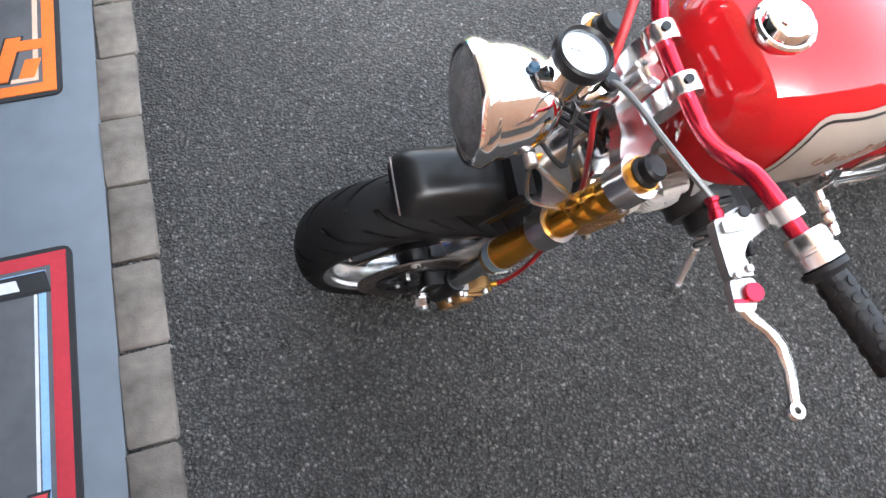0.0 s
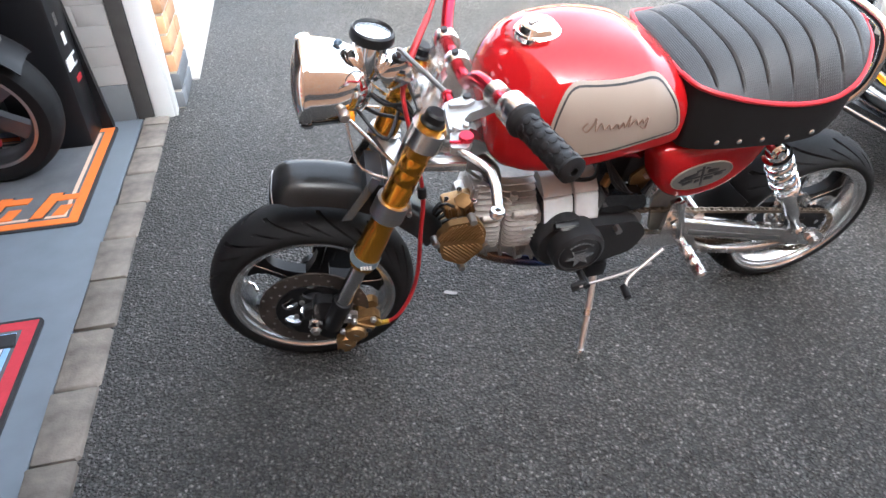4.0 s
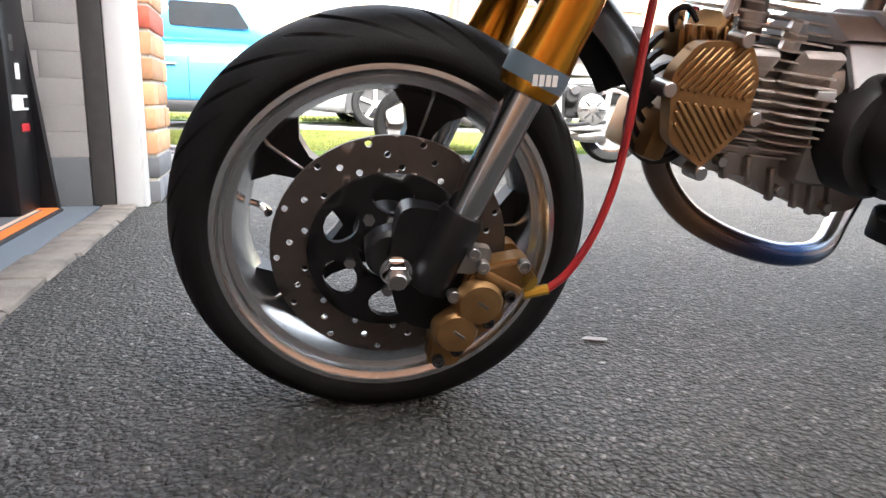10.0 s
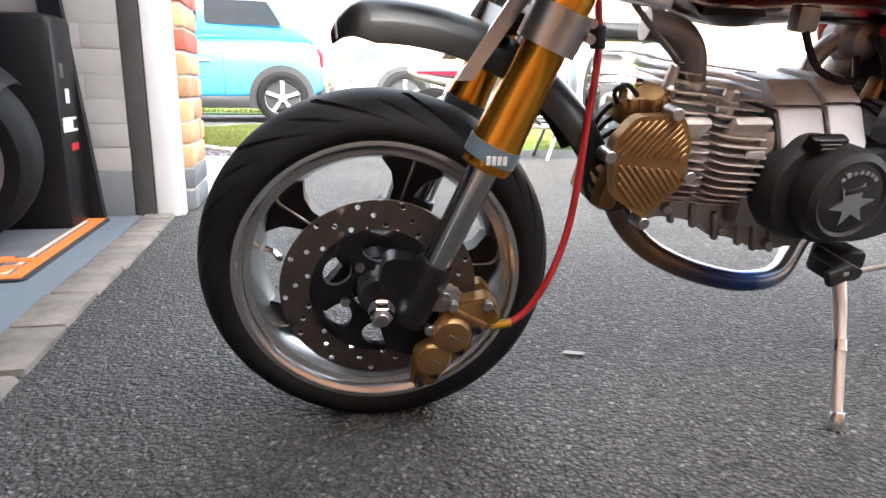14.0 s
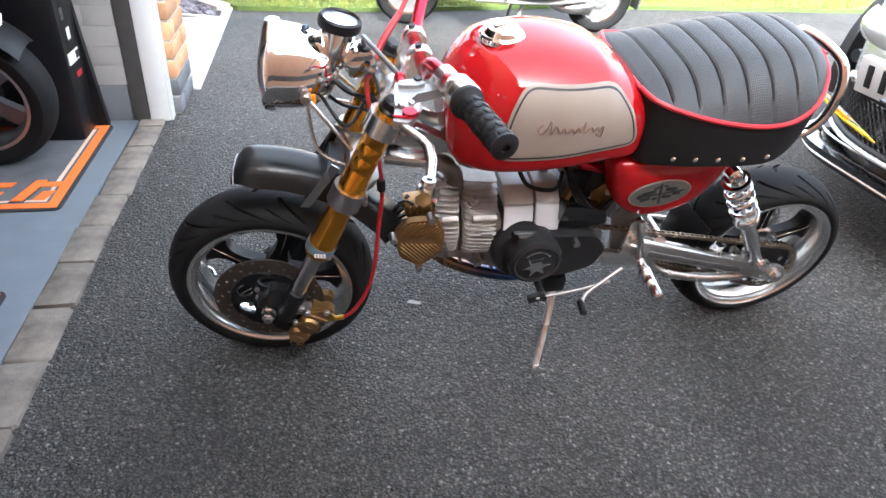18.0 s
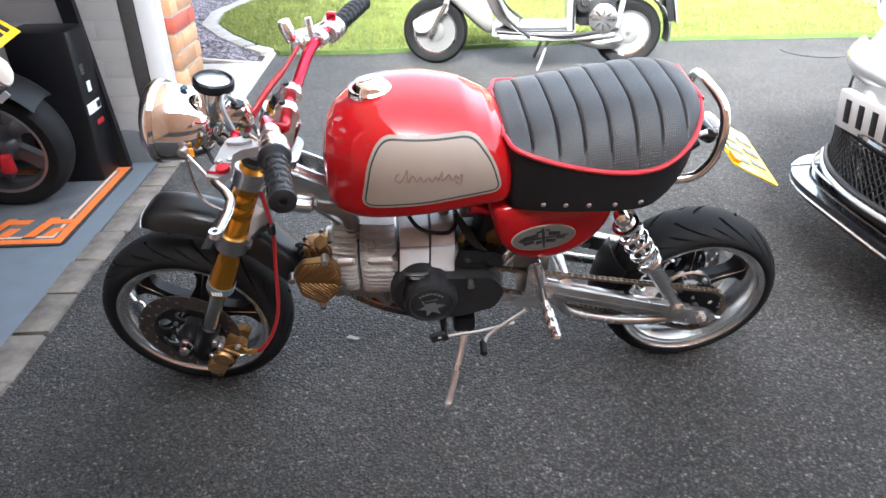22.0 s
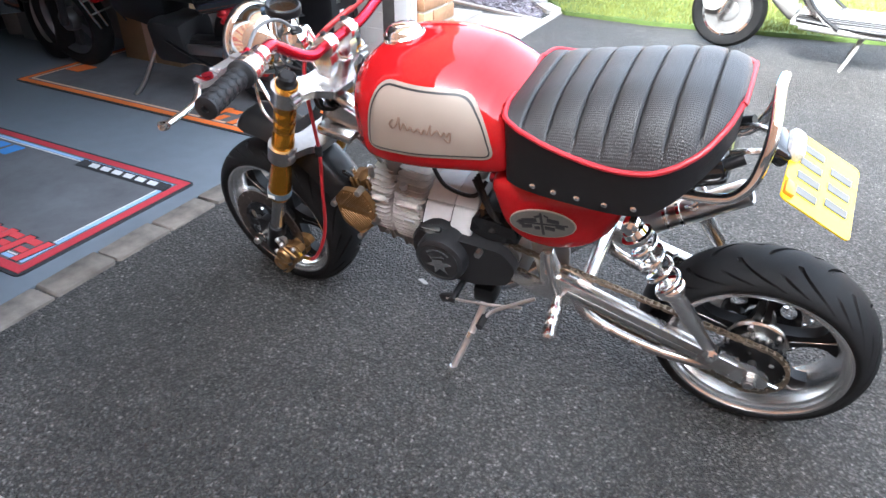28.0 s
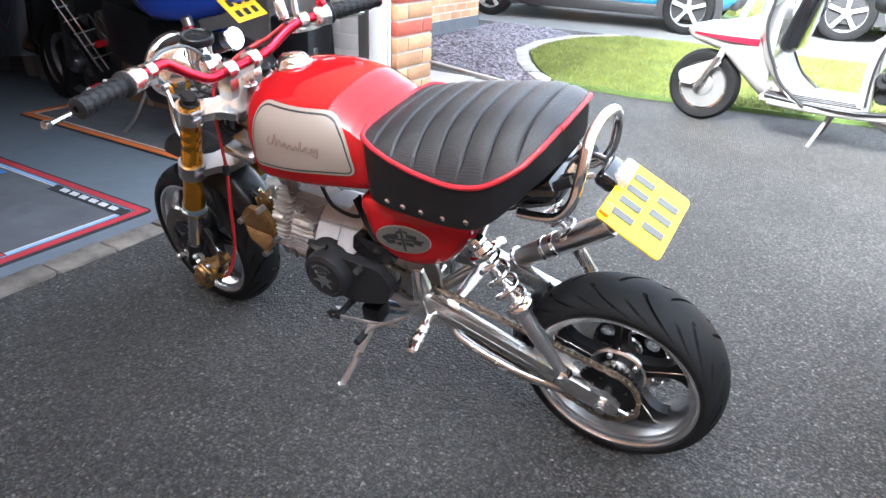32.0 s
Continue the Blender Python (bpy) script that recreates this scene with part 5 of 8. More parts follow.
# frame
fram = part("frame", M().tube([fk(0.60, 0, 0.045), (0.36, 0, 0.53), (0.52, 0, 0.535), (0.66, 0, 0.52), (0.74, 0, 0.43), (0.745, 0, 0.33)], 0.019, 12), SILVER, bike, "satin silver steel frame")
for s in (-1, 1):
    part("frame_rail", M().tube([(0.66, s * 0.03, 0.53), (0.74, s * 0.075, 0.565), (0.86, s * 0.085, 0.575), (0.98, s * 0.075, 0.63), (1.04, s * 0.06, 0.66)], 0.010, 10), BLACK, bike, "black rear frame rail")
    part("pivot_plate", M().prism(wrap_round([(-0.03, -0.05), (0.035, -0.05), (0.03, 0.06), (-0.02, 0.09), (-0.05, 0.05)], 0.012), 0.008, pose(0.745, s * 0.078, 0.345, 90, 0, 0)), CAST, bike, "alloy pivot plate")
    part("frame_spar", M().prism(wrap_round([(0, 0), (0.10, -0.03), (0.13, -0.012), (0.05, 0.03)], 0.008), 0.006, pose(0.215, s * 0.045, 0.575, 90, 0, 0)), SILVER, bike, "silver head bracket")
part("undertray", M().box((0.955, 0, 0.618), (0.14, 0.17, 0.055), (0, -22, 0), b=0.015), BLACKG, bike, "black undertray")
part("rear_hugger", solid(M().sheet(lambda u, v: (RC[0] + (0.232 - 0.02 * abs(2 * v - 1) ** 2) * math.cos(radians(150 + 40 * u)), 0.066 * (2 * v - 1), RC[2] + (0.232 - 0.02 * abs(2 * v - 1) ** 2) * math.sin(radians(150 + 40 * u))), 14, 8), 0.003), BLACK, bike, "black inner mudguard")
part("battery_box", M().box((0.665, 0.0, 0.475), (0.075, 0.12, 0.10), (0, 12, 0), b=0.008), DARKM, bike, "dark electrics box")
part("ignition_coil", M().cyl((0.60, -0.045, 0.515), (0.655, -0.05, 0.505), 0.017, n=18, ch=0.003), REDM, bike, "red ignition coil")
part("oil_cooler_plate", M().box((0.245, -0.02, 0.545), (0.085, 0.10, 0.022), (0, 10, 0), b=0.006), SILVER, bike, "silver bracket under the yoke")
part("horn", M().lathe([(0.012, 0), (0.034, 0.004), (0.036, 0.012), (0.020, 0.022), (0.006, 0.024)], (0.385, -0.035, 0.535), (0, -0.1, -1), 26), BLACK, bike, "black horn")

# engine
engine = part("engine", M().box((0.565, 0.0, 0.330), (0.235, 0.160, 0.150), (0, 6, 0), b=0.03, seg=3).box((0.470, 0.0, 0.335), (0.09, 0.165, 0.135), (0, 4, 0), b=0.02), CAST, bike, "cast alloy horizontal engine")


def casing(x0, x1, prof, k, tilt=0.06):
    """A flat-faced block of the upper crankcase between two places along the engine."""
    rim = [(y * k, 0.34 + (z - 0.34) * k) for y, z in wrap_round(prof, 0.004, 2)]
    return M().loft([[(x + tilt * (z - 0.34), y * q, 0.40 + (z - 0.40) * q) for y, z in rim] for x, q in ((x0, 0.0), (x0, 0.97), (x0 + 0.003, 1.0), (x1 - 0.003, 1.0), (x1, 0.97), (x1, 0.0))])


LOWCASE = [(-0.096, 0.340), (-0.094, 0.384), (-0.068, 0.424), (0.070, 0.424), (0.085, 0.380), (0.085, 0.338)]
HIGHCASE = [(-0.067, 0.4275), (-0.030, 0.452), (0.030, 0.452), (0.068, 0.4275)]
for x0, x1, k in ((0.450, 0.512, 1.0), (0.516, 0.566, 1.05)):
    part("case_block", casing(x0, x1, LOWCASE, k), CASE, engine, "bright flat-faced upper crankcase")
    part("case_lid", casing(x0, x1, HIGHCASE, k), CASE, engine, "bright sloping crankcase lid")
part("case_joint", casing(0.446, 0.568, [(y * 0.97, 0.34 + (z - 0.34) * 0.97) for y, z in LOWCASE], 1.0), DARKM, engine, "dark joint between the casings")
part("case_wedge", M().prism([(0, 0), (0.040, 0.0), (0.028, 0.022), (0.008, 0.026)], 0.010, pose(0.462, -0.096, 0.362, 70, 0, 0)), CASE, engine)
part("rear_casing", M().box((0.606, -0.01, 0.398), (0.076, 0.130, 0.072), (0, 8, 0), b=0.014, seg=3), DARKM, engine, "dark rear casing")
part("copper_strap", M().box((0.584, -0.062, 0.436), (0.010, 0.020, 0.052), (0, 16, 0), b=0.002), BRONZE, engine, "brown metal strap")
SUMP = wrap_round([(0.300, 0.318), (0.308, 0.278), (0.330, 0.284), (0.368, 0.278), (0.396, 0.269), (0.408, 0.254), (0.440, 0.250), (0.496, 0.227), (0.553, 0.233), (0.580, 0.300), (0.440, 0.312)], 0.006, 2)
sump = part("sump", M().prism(SUMP, 0.096, pose(0, -0.006, 0, 90, 0, 0)), CAST, engine, "lumpy cast alloy sump")
for x, z, h in ((0.345, 0.290, 0.030), (0.378, 0.284, 0.034), (0.414, 0.268, 0.040), (0.452, 0.258, 0.040), (0.478, 0.250, 0.042), (0.505, 0.246, 0.040)):
    part("sump_rib", M().box((x, -0.056, z), (0.007, 0.010, h), (0, -14, 0), b=0.002), CAST, sump)
for x, z in ((0.336, 0.296), (0.424, 0.262), (0.500, 0.240)):
    part("sump_bolt", M().cyl((x, -0.052, z), (x, -0.066, z), 0.0062, n=8, ch=0.001), STEEL, sump)
part("cylinder", M().box((0.410, -0.002, 0.358), (0.085, 0.100, 0.110), (0, 4, 0), b=0.02), CAST, engine, "finned alloy cylinder")
# fins follow the round barrel: widest low down, short at the top
FINW = [(0.300, 0.058), (0.315, 0.078), (0.335, 0.086), (0.370, 0.088), (0.392, 0.079), (0.412, 0.068), (0.430, 0.056), (0.447, 0.043), (0.470, 0.022)]
for k in range(17):
    z = 0.300 + 0.0102 * k
    w = interp(z, FINW)
    low = max(0.0, 0.345 - z)
    c1 = wrap_round([(0.371, -w * 0.90), (0.380, -w), (0.436 - 0.25 * low, -w), (0.445 - 0.3 * low, -w * 0.86), (0.445 - 0.3 * low, w * 0.86), (0.436, w), (0.380, w), (0.371, w * 0.9)], 0.006, 2)
    c2 = wrap_round([(0.312, -w * 0.92), (0.356, -w * 0.96), (0.364, -w * 0.86), (0.364, w * 0.86), (0.356, w * 0.96), (0.312, w * 0.92)], 0.006, 2)
    part("cylinder_fin", M().prism(c1, 0.0021, Matrix.Translation((0.40, -0.004, z)) @ pose(0, 0, 0, 0, 5, 0) @ pose(-0.40, 0, 0)), FINS, engine)
    part("head_fin", M().prism(c2, 0.0020, Matrix.Translation((0.40, -0.004, z)) @ pose(0, 0, 0, 0, 5, 0) @ pose(-0.40, 0, 0)), FINS, engine)
part("fin_block", M().box((0.412, -0.070, 0.396), (0.052, 0.014, 0.046), (38, 0, 0), b=0.005), FINS, engine, "smooth sloping block among the fins")
part("fin_block", M().box((0.340, -0.070, 0.398), (0.036, 0.014, 0.040), (38, 0, 0), b=0.006), FINS, engine)
part("fin_label", M().box((0.418, -0.0915, 0.374), (0.024, 0.004, 0.009), (12, 0, 0), b=0.001), CASE, engine, "small pale label")
part("cylinder_head", M().box((0.325, -0.002, 0.358), (0.080, 0.100, 0.112), (0, 4, 0), b=0.018), CAST, engine, "alloy cylinder head")
for z in (0.300, 0.330, 0.360, 0.390):
    part("head_ring", M().lathe([(0.040, -0.004), (0.046, -0.004), (0.046, 0.004), (0.040, 0.004)], (0.276, -0.030, 0.330 + (z - 0.3) * 0.6), YAX, 22, close=True), DARKM, engine)
hc = wrap_round([(-0.052, 0.030), (-0.028, 0.060), (0.030, 0.062), (0.048, 0.030), (0.046, -0.022), (0.004, -0.062), (-0.040, -0.034)], 0.010)
hcm = pose(0.281, -0.086, 0.360, 90, 0, 0)
cover = part("head_side_cover", M().prism(hc, 0.016, hcm), BRONZE, engine, "gold ribbed rocker side cover")
hci = inset(hc, 0.005)


def within(p, poly):
    hit = False
    for (ax, ay), (bx, by) in zip(poly, poly[1:] + poly[:1]):
        if (ay > p[1]) != (by > p[1]) and p[0] < (bx - ax) * (p[1] - ay) / (by - ay) + ax:
            hit = not hit
    return hit


# slanting ribs on both sides of a plain band
for up in (1, -1):
    dx, dy = math.sin(radians(42)), math.cos(radians(42)) * up
    for k in range(-9, 10):
        ox = 0.0088 * k
        band = lambda x: 0.006 - 0.10 * x + (0.005 if up > 0 else -0.005)
        run = [(ox + dx * 0.001 * q, 0.001 * q * dy) for q in range(-90, 91)]
        run = [p for p in run if within(p, hci) and up * (p[1] - band(p[0])) > 0]
        if len(run) < 8:
            continue
        (ax, ay), (bx, by) = run[0], run[-1]
        part("cover_rib", M().box(((ax + bx) / 2, (ay + by) / 2, 0.0085), (0.0040, math.dist(run[0], run[-1]), 0.0036), (0, 0, -42 * up), b=0.001, seg=1).move(hcm), BRONZE, cover)
for x, z in ((0.299, 0.424), (0.226, 0.376), (0.331, 0.350), (0.283, 0.294)):
    part("cover_bolt", M().cyl((x, -0.078, z), (x, -0.102, z), 0.0085, 0.0075, n=10, ch=0.001), STEEL, cover)
RCAX = Vector((-0.35, -0.45, 1.0))
RC0 = Vector((0.292, -0.046, 0.432))
rc = part("rocker_cap", M().lathe([(0.017, -0.014), (0.020, -0.006), (0.020, 0.004), (0.017, 0.008), (0.002, 0.009)], RC0, RCAX, 6), BRONZE, engine, "gold tappet cap")
part("cap_housing", M().box((0.284, -0.034, 0.418), (0.062, 0.050, 0.030), (0, -8, 0), b=0.006), BRONZE, engine, "brown ribbed tappet housing")
for k in range(4):
    part("housing_rib", M().box((0.262 + 0.014 * k, -0.060, 0.420), (0.005, 0.008, 0.026), (0, -8, 0), b=0.001, seg=1), BRONZE, engine)
for dx, dy in ((-0.026, 0.006), (0.026, -0.010), (0.006, 0.028)):
    part("cap_bolt", M().cyl((0.288 + dx, -0.044 + dy, 0.424), (0.283 + dx, -0.051 + dy, 0.446), 0.0058, n=8, ch=0.001), CHROME, rc)
part("sensor_plug", M().cyl((0.310, -0.050, 0.440), (0.314, -0.052, 0.470), 0.008, 0.006, n=8, ch=0.001), STEEL, engine, "bright metal plug")
part("cap_loop", M().tube([(0.250, -0.05, 0.425), (0.240, -0.058, 0.440), (0.252, -0.062, 0.448), (0.268, -0.060, 0.436)], 0.003, 7), BLACK, engine)
part("lower_rocker_cap", M().box((0.262, -0.01, 0.320), (0.028, 0.09, 0.055), (0, 14, 0), b=0.008), BRONZE, engine, "gold lower rocker cap")
stud = part("tensioner_stud", M().cyl((0.393, -0.050, 0.412), (0.394, -0.056, 0.444), 0.0105, 0.009, n=6, ch=0.002), STEEL, engine, "steel tensioner stud")
part("stud_nut", M().cyl((0.394, -0.052, 0.424), (0.394, -0.054, 0.432), 0.0135, n=6, ch=0.001), CAST, stud)
sta = part("stator_cover", M().lathe([(0.058, 0), (0.058, 0.040), (0.055, 0.051), (0.047, 0.056), (0.043, 0.053), (0.040, 0.054), (0.020, 0.056), (0.002, 0.056)], (0.515, -0.096, 0.337), (0, -1, 0), 48), DARKM, engine, "dark grey round stator cover with an etched star")
part("stator_drum", M().lathe([(0.066, 0), (0.066, 0.034), (0.060, 0.042), (0.02, 0.043)], (0.497, -0.074, 0.333), (0, -1, 0), 40), DARKM, engine, "dark grey flywheel housing")
part("gearbox_cover", M().prism(wrap_round([(-0.02, 0.055), (0.125, 0.050), (0.155, 0.010), (0.135, -0.040), (0.06, -0.062), (-0.03, -0.06)], 0.018), 0.044, pose(0.523, -0.100, 0.330, 90, 0, 0)), DARKM, engine, "dark grey gearbox cover")
part("cover_badge", M().box((0.487, -0.118, 0.396), (0.050, 0.014, 0.018), (24, 0, 0), b=0.003), BLACK, engine, "small black name plate with pale bars")
for k in range(3):
    part("badge_bar", M().box((0.487, -0.1262, 0.4005 - 0.005 * k), (0.034 - 0.006 * k, 0.002, 0.0022), (24, 0, 0)), BADGE, engine)
star = []
for k in range(12):
    a = math.pi * k / 6 + 0.2
    r = 0.037 if k % 2 == 0 else 0.016
    star.append((r * math.cos(a), r * math.sin(a) * 0.9 - 0.006))
part("etched_star", M().prism([(x * 0.86, z * 0.86) for x, z in star], 0.002, pose(0.515, -0.1525, 0.337, 90, 0, 0)), SPRINGC, sta, "bare metal star")
for k in range(7):
    a = radians(48 + 14 * k)
    part("etched_mark", M().box((0, 0, 0), (0.006, 0.0016, 0.005), (0, 0, 0)).move(pose(0.515 + 0.034 * math.cos(a), -0.1525, 0.337 + 0.034 * math.sin(a), 0, 90 - math.degrees(a), 0)), SPRINGC, sta)
part("etched_bar", M().box((0.515, -0.1535, 0.349), (0.030, 0.002, 0.007), (0, -10, 0), b=0.001), DARKM, sta)
part("kick_boss", M().cyl((0.60, -0.118, 0.372), (0.60, -0.138, 0.372), 0.008, n=6), STEEL, engine)
part("sprocket_guard", M().prism(wrap_round([(-0.04, 0.035), (0.05, 0.03), (0.065, -0.005), (0.0, -0.02), (-0.045, -0.01)], 0.01), 0.034, pose(0.612, -0.080, 0.402, 90, 0, 0) @ pose(0, 0, 0, 0, 0, -6)), BLACKG, engine, "glossy black sprocket guard")
part("intake", M().tube([(0.356, -0.020, 0.420), (0.357, -0.020, 0.452), (0.350, -0.018, 0.482), (0.328, -0.015, 0.502), (0.290, -0.01, 0.508)], 0.0185, 16), mat("grey_intake", (0.16, 0.15, 0.145), 0.35, 0.6), engine, "dark grey intake pipe")
part("intake_clip", M().cyl((0.357, -0.020, 0.432), (0.357, -0.020, 0.448), 0.021, n=24), STEEL, engine, "hose clip")
part("carburettor", M().lathe([(0.012, -0.03), (0.024, -0.028), (0.026, -0.010), (0.031, -0.008), (0.031, 0.006), (0.026, 0.008), (0.024, 0.022), (0.016, 0.028), (0.004, 0.029)], (0.606, 0.010, 0.497), (0.1, -1, 0.05), 32).box((0.606, 0.015, 0.462), (0.034, 0.036, 0.030), b=0.008), CAST, engine, "grey cast carburettor")
part("carburettor_cap", M().cyl((0.618, 0.016, 0.520), (0.624, 0.016, 0.545), 0.015, n=18, ch=0.003), BLACK, engine, "black carburettor cap")
part("inlet_stub", M().tube([(0.550, 0.010, 0.440), (0.556, 0.012, 0.470), (0.575, 0.012, 0.492), (0.592, 0.012, 0.496)], 0.012, 12), CAST, engine, "cast inlet stub")
part("mount_plate", M().prism(wrap_round([(-0.02, -0.030), (0.018, -0.036), (0.026, 0.020), (0.0, 0.036), (-0.026, 0.014)], 0.006), 0.008, pose(0.664, -0.062, 0.438, 90, 0, 0)), BRONZE, engine, "brown engine mounting plate")
for x, z in ((0.655, 0.422), (0.672, 0.452)):
    part("mount_bolt", M().cyl((x, -0.065, z), (x, -0.074, z), 0.0065, n=6, ch=0.001), STEEL, engine)
part("fuel_tap", M().box((0.47, -0.05, 0.525), (0.03, 0.02, 0.03), b=0.004), CAST, bike)
part("fuel_hose", M().tube([(0.47, -0.055, 0.515), (0.50, -0.06, 0.47), (0.56, -0.055, 0.455), (0.58, -0.03, 0.48)], 0.0045, 8), RUBBER, bike, "black fuel hose")
for k in range(3):
    part("wiring", M().tube([(0.57, -0.05 - 0.01 * k, 0.51), (0.60, -0.075, 0.47 - 0.012 * k), (0.63, -0.09, 0.43), (0.66, -0.085, 0.40 + 0.012 * k), (0.70, -0.06, 0.44)], 0.0038, 7), RUBBER, bike)
# exhaust
exh = part("exhaust_pipe", M().tube([(0.296, 0.010, 0.310), (0.304, 0.012, 0.280), (0.326, 0.014, 0.246), (0.366, 0.014, 0.208), (0.416, 0.012, 0.180), (0.476, 0.010, 0.158), (0.542, 0.010, 0.144), (0.605, 0.018, 0.149), (0.66, 0.05, 0.19), (0.76, 0.105, 0.265), (0.85, 0.122, 0.305)], 0.0160, 16), HEAT, bike, "heat-coloured exhaust pipe")
part("muffler", M().lathe([(0.016, 0.0), (0.019, 0.012), (0.025, 0.05), (0.0265, 0.10), (0.0275, 0.27), (0.024, 0.275), (0.020, 0.272), (0.019, 0.20)], (0.845, 0.120, 0.302), (0.225, 0.01, 0.165), 32), STEEL, bike, "slim brushed steel silencer")
for k, q in enumerate((0.02, 0.10, 0.13)):
    part("silencer_ring", M().lathe([(0.024, 0), (0.029, 0.002), (0.029, 0.010), (0.024, 0.012)], Vector((0.845, 0.120, 0.302)) + Vector((0.225, 0.01, 0.165)).normalized() * q, (0.225, 0.01, 0.165), 28, close=True), (CHROME, HEAT, CHROME)[k], bike, "bright band round the silencer")

# side stand, gear linkage, foot rest
st = part("side_stand", M().tube([(0.597, -0.095, 0.205), (0.588, -0.125, 0.165), (0.563, -0.180, 0.088), (0.549, -0.206, 0.052)], [0.010, 0.0085, 0.0075, 0.0075], 12), mat("pinkish_silver", (0.58, 0.52, 0.49), 0.3, 0.8), bike, "silver side stand with a pale foot")
part("stand_collar", M().cyl((0.578, -0.147, 0.136), (0.574, -0.156, 0.124), 0.0095, n=14), ALLOY, st)
part("stand_foot", M().lathe([(0.008, -0.012), (0.0105, -0.008), (0.0105, 0.006), (0.008, 0.014)], (0.549, -0.207, 0.052), (0.2, 0.3, 1), 16), ALLOY, st, "pale foot")
part("stand_bracket", M().box((0.595, -0.085, 0.222), (0.05, 0.05, 0.045), b=0.008), BLACK, bike, "black stand bracket")
part("gear_shaft", M().cyl((0.545, -0.10, 0.245), (0.545, -0.165, 0.245), 0.008, n=12).box((0.530, -0.155, 0.240), (0.035, 0.012, 0.022), (0, -20, 0), b=0.004), DARKM, bike, "gear shaft")
part("gear_rod", M().tube([(0.53, -0.16, 0.243), (0.62, -0.155, 0.252), (0.70, -0.145, 0.262)], 0.0034, 8), mat("dull_rod", (0.30, 0.27, 0.25), 0.4, 0.7), bike, "thin gear linkage rod")
part("gear_lever", M().tube([(0.725, -0.135, 0.290), (0.68, -0.150, 0.268), (0.64, -0.165, 0.246), (0.628, -0.185, 0.236)], 0.0042, 8), bpy.data.materials["dull_rod"], bike, "silver gear lever")
part("gear_pedal", M().cyl((0.628, -0.172, 0.236), (0.626, -0.205, 0.232), 0.0085, n=14, ch=0.002), RUBBER, bike, "black rubber gear pedal")
for s in (-1, 1):
    rset = part("footrest_plate", M().prism(wrap_round([(-0.03, 0.075), (-0.005, 0.085), (0.030, -0.02), (0.05, -0.035), (0.035, -0.055), (-0.045, -0.05), (-0.10, -0.02), (-0.095, 0.0), (-0.03, -0.015)], 0.008), 0.010, pose(0.755, s * 0.105, 0.325, 90, 0, 0)), ALLOY, bike, "bright alloy footrest bracket")
    part("foot_peg", M().lathe([(0.010, 0), (0.011, 0.004), (0.011, 0.034), (0.0150, 0.038), (0.0150, 0.054), (0.0130, 0.057), (0.0150, 0.060), (0.0150, 0.078), (0.0130, 0.081), (0.0150, 0.084), (0.0150, 0.106), (0.010, 0.111)], (0.768, s * 0.110, 0.300), (0.10, s * 1.0, -0.22), 20), ALLOY, rset, "knurled alloy foot peg")
    part("heel_arm", M().tube([(0.742, s * 0.112, 0.405), (0.752, s * 0.122, 0.36), (0.768, s * 0.120, 0.300)], 0.0085, 10), SILVER, rset)

